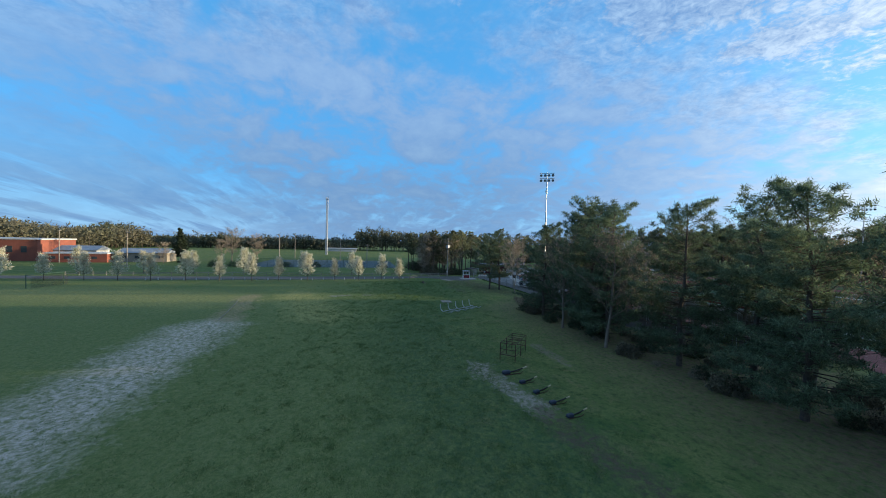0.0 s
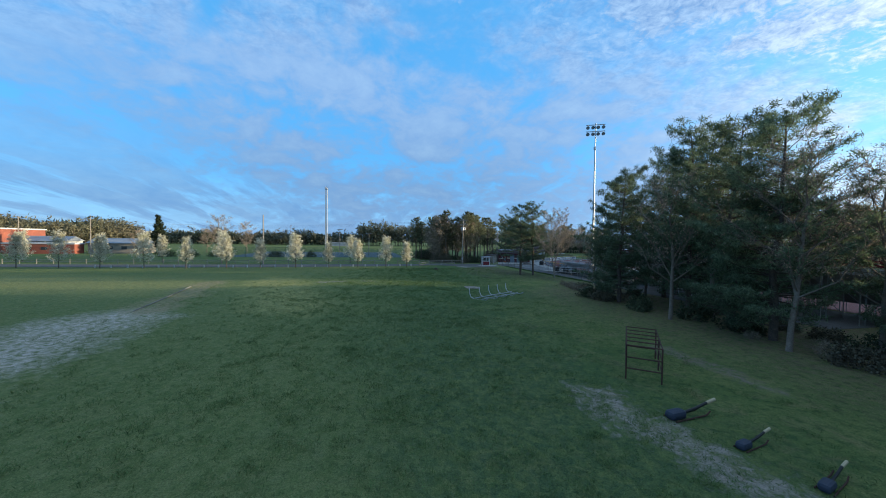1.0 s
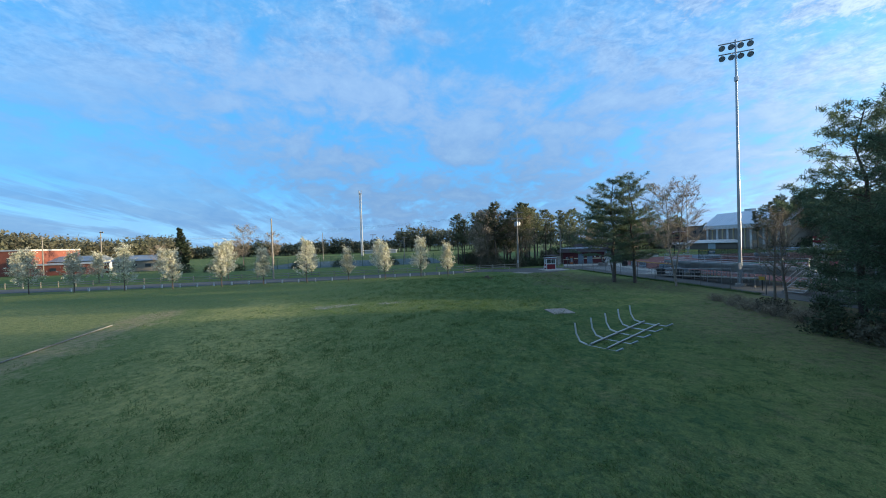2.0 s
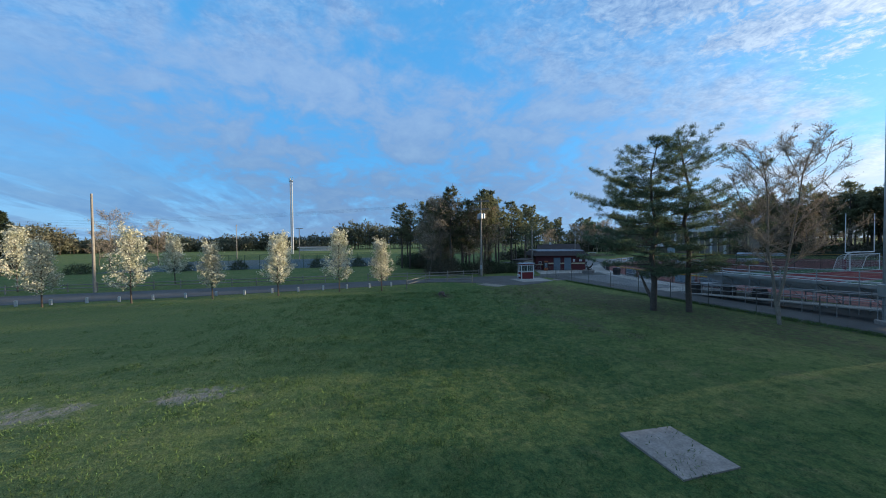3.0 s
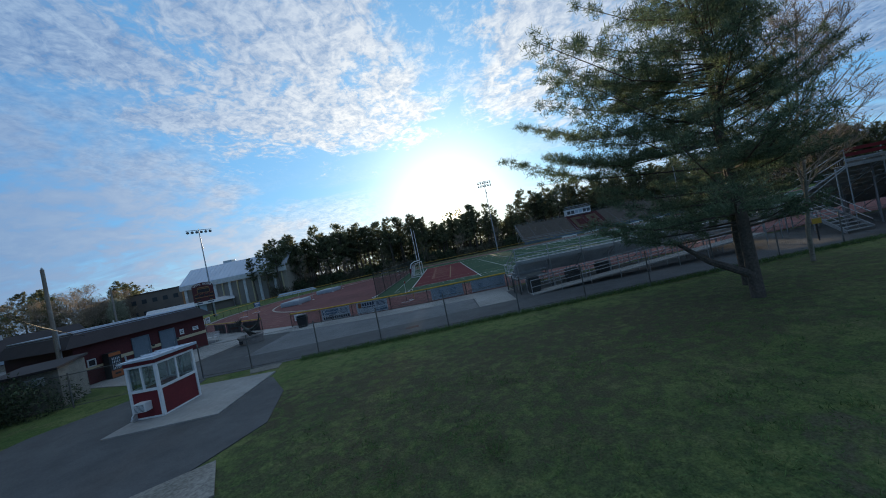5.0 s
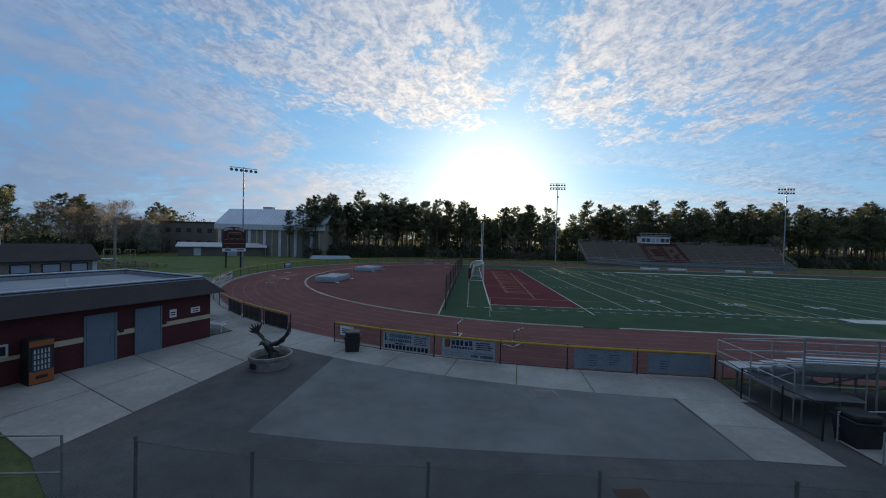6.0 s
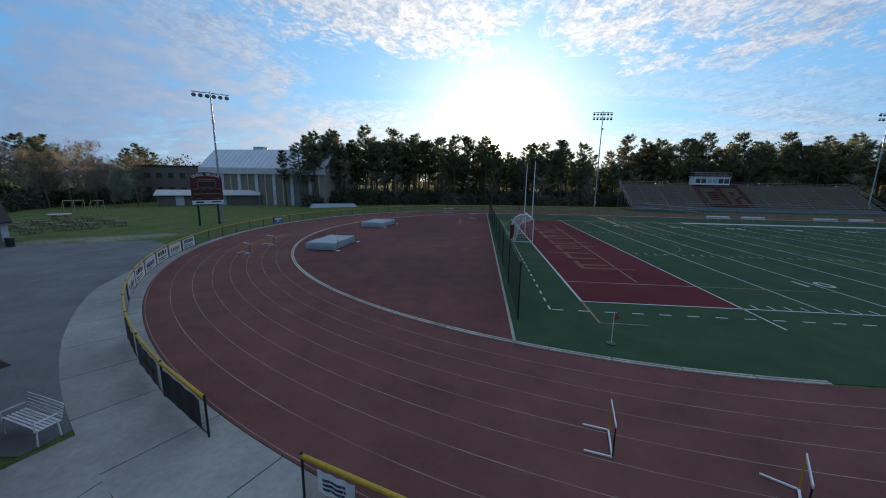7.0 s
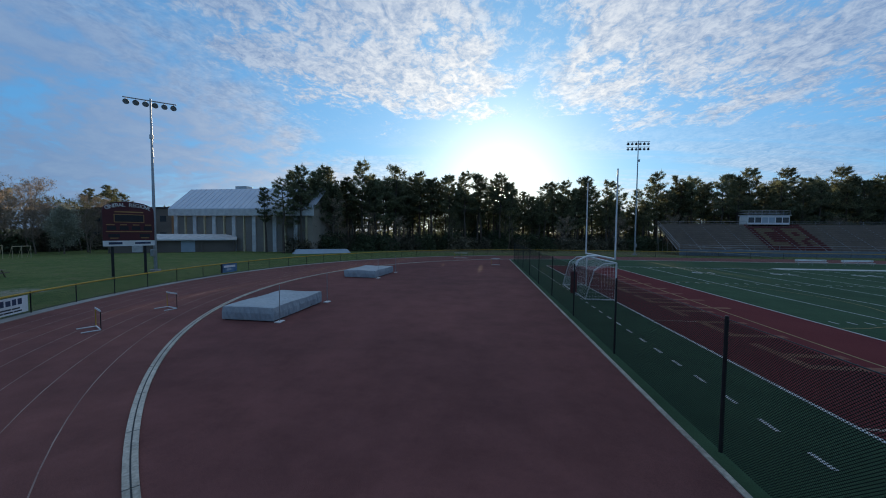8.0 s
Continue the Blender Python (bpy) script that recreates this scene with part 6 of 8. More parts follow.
for y in (-0.65, 0.65):
    for h in (0.5, 0.95):
        part("hand_rail", Shape().tube((0, y, 0.05 + h), (16, y, 1.0 + h), 0.025, 0.025, 6), ALUMINIUM, hr)
    for k in range(9):
        part("rail_post", Shape().tube((2 * k, y, 0.0), (2 * k, y, 1.0 + 0.0594 * 2 * k), 0.025, 0.025, 6), ALUMINIUM, hr)
landing = thing("stand_landing", "aluminium landing with railing at the stand's end", "platform", m=pose(11.0, -19.8, 0))
part("deck", Shape().box((0, 0, 0.92), (2.4, 4.0, 0.08)), ALUMINIUM, landing)
for x in (-1.2, 1.2):
    for y in (-2.0, 0, 2.0):
        part("rail_post", Shape().tube((x, y, 0), (x, y, 1.95), 0.025, 0.025, 6), ALUMINIUM, landing)
for z in (1.4, 1.95):
    part("hand_rail", Shape().path([(-1.2, 2, z), (-1.2, -2, z), (1.2, -2, z)], 0.025), ALUMINIUM, landing)
st = thing("stand_stairs", "aluminium stairs with handrails at the tall stand", "stairs", m=pose(31.0, -25.4, 0))
for k in range(9):
    part("tread", Shape().box((0, 0.30 * k, 0.2 + 0.2 * k), (1.7, 0.30, 0.04)), ALUMINIUM, st)
for x in (-0.9, 0.9):
    part("stringer", Shape().add([(x - 0.03, -0.15, 0.0), (x - 0.03, 2.6, 1.75), (x - 0.03, 2.6, 2.0), (x - 0.03, -0.15, 0.25), (x + 0.03, -0.15, 0.0), (x + 0.03, 2.6, 1.75), (x + 0.03, 2.6, 2.0), (x + 0.03, -0.15, 0.25)], [(3, 2, 1, 0), (4, 5, 6, 7), (0, 1, 5, 4), (2, 3, 7, 6)]), ALUMINIUM, st)
    for h in (0.5, 0.95):
        part("hand_rail", Shape().tube((x, -0.1, 0.15 + h), (x, 2.6, 1.95 + h), 0.025, 0.025, 6), ALUMINIUM, st)
hb = thing("notice_post", "yellow notice on a short dark post", "sign", m=pose(28.2, -25.6, 0))
part("post", Shape().tube((0, 0, 0), (0, 0, 1.2), 0.05, 0.05, 8), BLACK, hb)
part("board", Shape().soft_box((0, -0.06, 1.25), (0.6, 0.04, 0.35), 0.01), YELLOW, hb)

# ---------------------------------------------------------------- school buildings beyond the bend


def build_gym():
    g = thing("gymnasium", "large tan gymnasium with pale blue metal roof", "building", m=pose(-83.4, 72.0, 0, 0, 0, -3))
    ln, dp, eave, ridge = 36.0, 23.0, 9.9, 15.2
    part("wall", Shape().box((ln / 2, 0.2, eave / 2), (ln, 0.4, eave)), TAN, g)
    part("wall", Shape().box((0.2, dp / 2 + 0.2, eave / 2), (0.4, dp - 0.4, eave)), TAN, g)
    part("wall", Shape().box((ln - 0.2, dp / 2 + 0.2, eave / 2), (0.4, dp - 0.4, eave)), TAN, g)
    r = Shape()
    o = 0.7
    rd = 6.0                                            # a steep front slope, then a flat top
    r.add([(-o, -o, eave), (ln + o, -o, eave), (ln + o, rd, ridge), (-o, rd, ridge), (ln + o, dp + o, ridge - 0.6), (-o, dp + o, ridge - 0.6), (-o, -o, eave - 0.25), (ln + o, -o, eave - 0.25)],
          [(0, 1, 2, 3), (3, 2, 4, 5), (6, 7, 1, 0)])
    for x in (0.1, ln - 0.1):
        part("gable", Shape().add([(x, 0, eave), (x, rd, ridge - 0.1), (x, dp, ridge - 0.7), (x, dp, eave)], [(0, 1, 2, 3)]), TAN, g)
    part("roof", r, ROOF_METAL, g, "pale blue-white standing-seam roof")
    for k in range(27):
        x = -o + (ln + 2 * o) * k / 26
        part("roof_seam", Shape().tube((x, -o, eave + 0.03), (x, rd, ridge + 0.03), 0.05, 0.05, 4), ROOF_METAL, g)
    part("fascia", Shape().box((ln / 2, -0.72, eave - 0.9), (ln + 1.4, 0.2, 1.5)), WHITE_DULL, g, "pale eaves fascia")
    for k in range(14):
        x = 0.8 + 2.6 * k
        part("pilaster", Shape().box((x, -0.15, 4.2), (0.9 if k % 2 == 0 else 0.3, 0.4, 8.4)), WHITE_DULL if k % 2 == 0 else CREAM, g)
    for k in range(13):
        part("wall_panel", Shape().box((2.1 + 2.6 * k, -0.03, 4.1), (1.8, 0.12, 7.8)), TAUPE, g)
    part("roof_unit", Shape().soft_box((11.0, dp / 2 - 1.5, ridge + 0.35), (3.2, 2.2, 1.5), 0.05), STEEL, g, "grey rooftop ventilator")
    s = thing("school_wing", "low brown flat-roofed school wing", "building", m=pose(-117, 72, 0))
    part("wall", Shape().box((16.5, 8, 5.0), (33, 16, 10.0)), BROWN_WALL, s)
    part("parapet", Shape().box((16.5, 8, 10.15), (33.4, 16.4, 0.35)), DARK_ROOF, s)
    for k in range(9):
        part("window", Shape().box((2 + 3.6 * k, -0.03, 7.5), (1.6, 0.1, 1.4)), WINDOW_DARK, s)
        part("window", Shape().box((2 + 3.6 * k, -0.03, 3.5), (1.6, 0.1, 1.4)), WINDOW_DARK, s)


build_gym()
shd = thing("storage_building", "dark storage shed with white fascia roof behind scoreboard", "shed", m=pose(-84.8, 58.0, 0, 0, 0, 33) @ Matrix.Diagonal((0.79, 0.9, 0.84, 1)))
part("wall", Shape().box((14, 3, 1.75), (28, 6, 3.5)), BROWN_WALL, shd)
part("roof", Shape().add([(-0.6, -0.9, 3.35), (28.6, -0.9, 3.35), (28.6, 3, 4.7), (-0.6, 3, 4.7), (28.6, 6.8, 3.35), (-0.6, 6.8, 3.35)], [(0, 1, 2, 3), (3, 2, 4, 5)]), WHITE_DULL, shd, "white metal roof")
part("fascia", Shape().box((14, -0.92, 3.25), (29.2, 0.08, 0.3)), WHITE, shd)
part("roller_door", Shape().box((16.8, -0.04, 1.5), (3.2, 0.1, 2.9)), BANNER_BLUE, shd)
part("roller_door", Shape().box((5.8, -0.04, 1.5), (2.2, 0.1, 2.7)), WHITE_DULL, shd)
for x in (0.3, 9.5, 20, 27.8):
    part("post", Shape().box((x, -0.6, 1.7), (0.2, 0.2, 3.4)), BROWN_WALL, shd)
hut = thing("snack_hut", "long tan stone hut with dark gabled roof beside the lane", "hut", m=pose(-53.6, 9.2, 0, 0, 0, 248))
HUT_STONE = surface("tan_hut_stone", (0.27, 0.235, 0.19), 0.9, second=(0.18, 0.16, 0.135), scale=2.2, fine=7, vary=0.35, bump=0.35)
part("wall", Shape().box((6.0, -2.6, 1.25), (12.0, 5.2, 2.5)), HUT_STONE, hut)
part("roof", Shape().add([(-0.4, 0.5, 2.4), (12.4, 0.5, 2.4), (12.4, -2.6, 4.5), (-0.4, -2.6, 4.5), (12.4, -5.7, 2.4), (-0.4, -5.7, 2.4), (-0.4, 0.5, 2.3), (12.4, 0.5, 2.3), (12.4, -5.7, 2.3), (-0.4, -5.7, 2.3)],
                         [(0, 3, 2, 1), (3, 5, 4, 2), (6, 0, 1, 7), (5, 9, 8, 4), (6, 7, 8, 9)]), DARK_ROOF, hut)
for x in (0.0, 12.0):
    part("gable", Shape().add([(x, 0, 2.5), (x, -5.2, 2.5), (x, -2.6, 4.25), (x + 0.15, 0, 2.5), (x + 0.15, -5.2, 2.5), (x + 0.15, -2.6, 4.25)], [(0, 1, 2), (5, 4, 3), (0, 2, 5, 3), (1, 4, 5, 2)]), HUT_STONE, hut)
for x in (1.7, 4.3, 6.9, 9.5):
    pane = part("window", Shape().box((x, 0.02, 1.45), (1.5, 0.06, 0.95)), BANNER_BLUE, hut, "pale shuttered window")
    part("window_frame", Shape().box((x, 0.06, 1.97), (1.7, 0.08, 0.1)).box((x, 0.06, 0.93), (1.7, 0.08, 0.1)).box((x - 0.8, 0.06, 1.45), (0.1, 0.08, 0.95)).box((x + 0.8, 0.06, 1.45), (0.1, 0.08, 0.95)), BLACK, pane)
part("corner_board", Shape().box((0.16, 0.05, 1.45), (0.5, 0.08, 1.9)), WHITE_DULL, hut, "white notice board on the corner")
part("chimney", Shape().soft_box((8.2, -2.6, 4.6), (0.6, 0.6, 0.8), 0.03), WHITE_DULL, hut, "pale chimney")
hut_bin = thing("bin", "dark bin beside the hut's corner", "bin", m=pose(-52.6, 8.6, 0))
part("body", Shape().lathe([(0.30, 0), (0.34, 0.85), (0.36, 0.9), (0.0, 0.95)], n=14), BLACK_PLASTIC, hut_bin)


def build_picnic_table():
    t = thing("picnic_table", "weathered wooden picnic table on the grass", "table", "picnic tables")
    for k in range(5):
        part("top_plank", Shape().soft_box((0, -0.3 + 0.15 * k, 0.75), (1.9, 0.14, 0.04), 0.008), TABLE_WOOD, t)
    for y in (-0.7, 0.7):
        for k in range(2):
            part("seat_plank", Shape().soft_box((0, y - 0.07 + 0.14 * k, 0.45), (1.9, 0.13, 0.04), 0.008), TABLE_WOOD, t)
    for x in (-0.7, 0.7):
        for sgn in (-1, 1):
            part("leg", Shape().tube((x, sgn * 0.65, 0), (x, sgn * 0.25, 0.74), 0.05, 0.05, 4), TABLE_WOOD, t)
        part("brace", Shape().box((x, 0, 0.42), (0.05, 1.6, 0.09)), TABLE_WOOD, t)
    return t


table = build_picnic_table()
table.matrix_basis = pose(-61, 16.2, 0, 0, 0, 20)
rt = random.Random(8)
for k in range(1, 16):
    copy_thing(table, pose(-61 + 0.85 * (k % 4) - 3.6 * (k // 4) + rt.uniform(-0.3, 0.3), 16.2 + 2.75 * (k % 4) + 1.5 * (k // 4) + rt.uniform(-0.3, 0.3), 0, 0, 0, 20 + rt.uniform(-14, 14)))
wt = copy_thing(table, pose(-74.6, 29.6, 0, 0, 0, 35))
tagged(wt, "picnic table covered with a pale sheet")
part("cover_sheet", Shape().soft_box((0, 0, 0.83), (2.6, 1.5, 0.08), 0.03), WHITE, wt)
sg = thing("small_goal", "pale wooden practice goal frame on the grass", "goal", "practice goals")
for x in (-2.4, 0, 2.4):
    part("upright", Shape().tube((x, 0, 0), (x, 0, 2.4), 0.07, 0.07, 8), CREAM, sg)
    part("stay", Shape().tube((x, 0, 2.4), (x, 1.6, 0), 0.05, 0.05, 8), CREAM, sg)
part("bar", Shape().tube((-2.4, 0, 2.4), (2.4, 0, 2.4), 0.07, 0.07, 8), CREAM, sg)
sg.matrix_basis = pose(-87.3, 41.9, 0, 0, 0, 72) @ Matrix.Diagonal((0.66, 1, 0.9, 1))
copy_thing(sg, pose(-86.2, 45.4, 0, 0, 0, 72) @ Matrix.Diagonal((0.66, 1, 0.9, 1)))
cover = thing("pit_cover", "pale tarpaulin cover over a jump pit", "cover", m=pose(-44.5, 68.5, 0, 0, 0, 36))
part("sheet", Shape().add([(-6, -1.3, 0), (6, -1.3, 0), (6, 1.3, 0), (-6, 1.3, 0), (-5.4, -0.5, 0.9), (5.4, -0.5, 0.8), (5.2, 0.5, 0.85), (-5.2, 0.5, 0.95)], [(0, 1, 5, 4), (1, 2, 6, 5), (2, 3, 7, 6), (3, 0, 4, 7), (4, 5, 6, 7)]), BANNER_BLUE, cover)

# ---------------------------------------------------------------- practice field
plate = part("concrete_plate", Shape().plate([(30.3, -49.5), (30.4, -47.7), (32.5, -47.7), (32.5, -49.55)], gz(31.4, -48.6) - 0.1, gz(31.4, -48.6) + 0.07), PLANTER, None, "square grey concrete plate in the grass")
tagged(plate, category="slab")
sled = thing("blocking_sled", "steel blocking sled with five curved white arms", "football sled", m=pose(39.2, -47.6, gz(39.2, -47.6) + 0.02, 0, 0, 0))
for k in range(5):
    a = Vector((2.4 - 1.05 * k, -4.0 + 1.55 * k, 0))
    run_d = Vector((1.35, 0.85, 0))
    part("runner", Shape().path([a, a + run_d, a + run_d * 1.25 + Vector((0, 0, 0.25))], 0.05, 8), STEEL, sled)
    part("arm", Shape().path([a + Vector((0, 0, 0.05)), a + Vector((-0.35, -0.22, 0.15)), a + Vector((-0.55, -0.34, 0.55)), a + Vector((-0.62, -0.38, 1.15))], 0.05, 8), WHITE_DULL, sled)
part("cross_beam", Shape().tube((2.6, -3.9, 0.12), (-1.7, 2.4, 0.12), 0.06, 0.06, 8), STEEL, sled)
part("cross_beam", Shape().tube((3.4, -3.4, 0.10), (-0.9, 2.9, 0.10), 0.05, 0.05, 8), STEEL, sled)


def build_dummy():
    d = thing("tackling_dummy", "dark blue tackling sled pad lying on the grass", "tackling dummy", "tackling dummies")
    part("pad", Shape().soft_box((0.0, -1.0, 0.22), (0.55, 1.0, 0.42), 0.16), PAD_BLUE, d)
    part("arm", Shape().path([(0, -0.6, 0.2), (0.0, 0.4, 0.32), (0, 1.3, 0.5)], 0.07, 8), BLACK, d)
    part("end_tip", Shape().path([(0, 1.2, 0.48), (0.05, 1.75, 0.62)], 0.08, 8), CREAM, d, "pale wooden tip")
    part("skid", Shape().path([(-0.35, -1.4, 0.05), (-0.3, 0.8, 0.05), (-0.28, 1.1, 0.2)], 0.04, 6).path([(0.35, -1.4, 0.05), (0.3, 0.8, 0.05), (0.28, 1.1, 0.2)], 0.04, 6), RUST, d)
    return d


dummy = build_dummy()
for k, (x, y) in enumerate(((69.1, -51.8), (71.1, -51.5), (73.0, -51.3), (74.9, -51.0), (76.8, -50.9))):
    m = pose(x, y, 0.0, 0, 0, 6 + 5 * (k % 3)) @ Matrix.Diagonal((0.72, 0.72, 0.78, 1))
    if k:
        copy_thing(dummy, m @ Matrix.Identity(4))
    else:
        dummy.matrix_basis = m
rack = thing("training_chute", "rusty two-tier steel training chute frame on the grass", "training frame", m=pose(64.4, -49.7, 0, 0, 0, 50) @ Matrix.Diagonal((1.05, 1.7, 1.05, 1)))
for x in (-0.7, 0.7):
    for y in (-1.2, 0.0, 1.2):
        part("upright", Shape().tube((x, y, 0), (x, y, 1.55), 0.035, 0.035, 6), RUST, rack)
    for z in (1.55, 1.0, 0.5):
        part("side_bar", Shape().tube((x, -1.2, z), (x, 1.2, z), 0.03, 0.03, 6), RUST, rack)
for k in range(6):
    part("cross_bar", Shape().tube((-0.7, -1.2 + 0.48 * k, 1.55), (0.7, -1.2 + 0.48 * k, 1.55), 0.03, 0.03, 6), RUST, rack)
for y in (-1.2, 1.2):
    for z in (0.5, 1.0):
        part("end_bar", Shape().tube((-0.7, y, z), (0.7, y, z), 0.03, 0.03, 6), RUST, rack)
cage = thing("batting_goal", "dark green goal frame with sagging net on the grass", "goal", m=pose(8.5, -127.5, 0, 0, 0, -10))
for x in (-3.6, 3.6):
    part("goal_post", Shape().tube((x, 0, 0), (x, 0, 2.6), 0.07, 0.07, 8), GREEN_FENCE, cage)
part("crossbar", Shape().tube((-3.6, 0, 2.6), (3.6, 0, 2.6), 0.07, 0.07, 8), GREEN_FENCE, cage)
nt_s = wire_mesh((-3.6, 0.9), (3.6, 0.9), 2.2, 0.16, 0.02)
part("net", nt_s, BLACK, cage, kind="stuff")
stump = thing("tree_stump", "dark rotting stump in a bare patch of soil", "stump", m=pose(2.9, -48.2, gz(2.9, -48.2)))
part("wood", Shape().lathe([(0.5, 0), (0.36, 0.12), (0.30, 0.38), (0.2, 0.42), (0.0, 0.36)], n=11), BARK, stump)
part("root", Shape().tube((0.3, 0.1, 0.08), (1.0, 0.3, 0.02), 0.12, 0.03, 6).tube((-0.3, -0.2, 0.08), (-0.9, -0.5, 0.02), 0.12, 0.03, 6), BARK, stump)
pipe = thing("marker_line", "thin pale irrigation pipe lying across the grass", "pipe", m=pose(0, 0, 0))
part("pipe", Shape().path([(45, -83.0, 0.05), (38, -84.0, 0.05), (29, -85.5, 0.05)], 0.045, 6), GRAVEL, pipe)

# ---------------------------------------------------------------- across the drive
court = thing("tennis_fence", "tall dark green tennis court fence", "fence")
for k in range(20):
    y = -108 + 3.05 * k
    part("post", Shape().tube((-47, y, 0), (-47, y, 3.2), 0.05, 0.05, 6), GREEN_FENCE, court)
    if k < 19:
        part("mesh", wire_mesh((-47, y), (-47, y + 3.05), 3.0, 0.3, 0.02), GREEN_FENCE, court, kind="stuff")
part("top_rail", Shape().tube((-47, -108, 3.2), (-47, -50, 3.2), 0.04, 0.04, 6), GREEN_FENCE, court)
for x0, y0, w, d, h, mat, lab in ((-75, -205, 22, 42, 8.0, BRICK, "red brick flat-roofed building across the road"), (-72, -150, 10, 16, 3.6, TAN, "low tan building across the road"), (-80, -178, 10, 14, 4.0, WHITE_DULL, "low white building across the road"), (-64, -168, 5, 18, 3.2, BRICK, "low red brick annex across the road")):
    bld = thing("building", lab, "building", m=pose(x0, y0, 0, 0, 0, 6))
    part("wall", Shape().box((0, 0, h / 2), (w, d, h)), mat, bld)
    if mat is BRICK:
        part("roof_edge", Shape().box((0, 0, h + 0.2), (w + 0.5, d + 0.5, 0.45)), WHITE_DULL, bld)
    else:
        part("roof", Shape().add([(-w / 2 - .6, -d / 2 - .5, h), (w / 2 + .6, -d / 2 - .5, h), (w / 2 + .6, d / 2 + .5, h), (-w / 2 - .6, d / 2 + .5, h), (0, -d / 2 - .5, h + 1.8), (0, d / 2 + .5, h + 1.8)], [(1, 2, 5, 4), (3, 0, 4, 5), (0, 1, 4), (2, 3, 5)]), ROOF_GREY, bld)
    for k in range(int(d / 4)):
        part("window", Shape().box((w / 2 + 0.02, -d / 2 + 2.2 + 4 * k, h * 0.55), (0.08, 1.6, h * 0.3)), WINDOW_DARK, bld)
far_wall = part("far_hall", Shape().box((-240, -82, 1.2), (12, 26, 2.4)).box((-240, -82, 2.6), (14, 28, 0.5)), WHITE_DULL, None, "long pale low building at the edge of the woods")
tagged(far_wall, category="building")

# ---------------------------------------------------------------- trees


def limb(s, pts, r0, r1, n=6):
    """A tapering bent tube through the points."""
    k = len(pts) - 1
    for i in range(k):
        s.tube(pts[i], pts[i + 1], r0 + (r1 - r0) * i / k, r0 + (r1 - r0) * (i + 1) / k, n, caps=False)


def make_pine(seed, h, base, radius, whorl=0.75, per=5, leaf=(9, 0.50, 0.13), clump=0.5, lean=0.4, mat=NEEDLES, gap=0.12, top=0.45, trunk=None, bias=(0.0, 0.0), twig=True):
    """Trunk, limbs and needle meshes of a pine with irregular whorls."""
    rg, rn = random.Random(seed), np.random.default_rng(seed)
    s, t = Shape(), Shape()
    trunk = trunk or h * 0.017
    bends = [Vector((0, 0, -0.3))] + [Vector((rg.gauss(0, lean * 0.12) * i, rg.gauss(0, lean * 0.12) * i, h * i / 6)) for i in range(1, 7)]
    limb(t, bends, trunk, 0.03, 8)

    def axis(z):
        u = max(0.0, min(0.999, z / h)) * 6
        i = int(u)
        return bends[i].lerp(bends[i + 1], u - i)
    pts = []
    z = base
    while z < h - 0.2:
        f = (z - base) / (h - base)
        for k in range(per + rg.randint(-1, 1)):
            if rg.random() < gap:
                continue
            az = rg.uniform(0, 2 * math.pi)
            prof = (0.84 + 0.53 * f) if f < 0.3 else max(0.16, 1.0 - ((f - 0.3) / 0.7) ** 1.35 * (1.0 - top * 0.45))
            ln = radius * prof * rg.uniform(0.55, 1.18)
            ln *= 1.0 + bias[0] * math.cos(az) + bias[1] * math.sin(az)
            rise = rg.uniform(-0.05, 0.25) + 0.45 * f
            o = axis(z + rg.uniform(-0.3, 0.3))
            d = Vector((math.cos(az), math.sin(az), rise))
            mid = o + d * ln * 0.55 + Vector((0, 0, -0.06 * ln))
            end = o + d * ln + Vector((rg.gauss(0, 0.1), rg.gauss(0, 0.1), 0.05 * ln))
            limb(s, [o, mid, end], max(0.016, trunk * 0.24 * (1 - f * 0.7)), 0.010, 4 if twig else 3)
            side = Vector((-math.sin(az), math.cos(az), 0))
            n = max(3, int(ln / (clump * 1.25)))
            for i in range(n):
                u = 0.24 + 0.78 * (i + rg.random() * 0.8) / n
                p = (o.lerp(mid, u / 0.55) if u < 0.55 else mid.lerp(end, (u - 0.55) / 0.45))
                for sgn in (-1, 1):
                    if rg.random() < 0.15:
                        continue
                    l2 = (0.36 * ln * (1.12 - u) + 0.22) * rg.uniform(0.5, 1.15)
                    e = p + (side * sgn * rg.uniform(0.6, 1.0) + Vector((d.x, d.y, 0)) * rg.uniform(0.3, 0.9) + Vector((0, 0, rg.uniform(0.0, 0.45)))) * l2
                    if twig:
                        s.tube(p, e, 0.010, 0.005, 3, caps=False)
                    m = max(1, round(l2 / clump))
                    for q in range(m):
                        pts.append(p.lerp(e, (q + 0.55 + 0.45 * rg.random()) / m))
            pts += [end, mid.lerp(end, 0.75)]
        z += whorl * rg.uniform(0.7, 1.3)
    pts.append(axis(h * 0.995))
    tri = leaf_shape(pts, rn, leaf[0], leaf[1], leaf[2], clump * 0.24, up=0.45)
    return t.mesh("trunk", BARK, True), s.mesh("branching", BARK, True), leaf_mesh("crown", tri, mat)


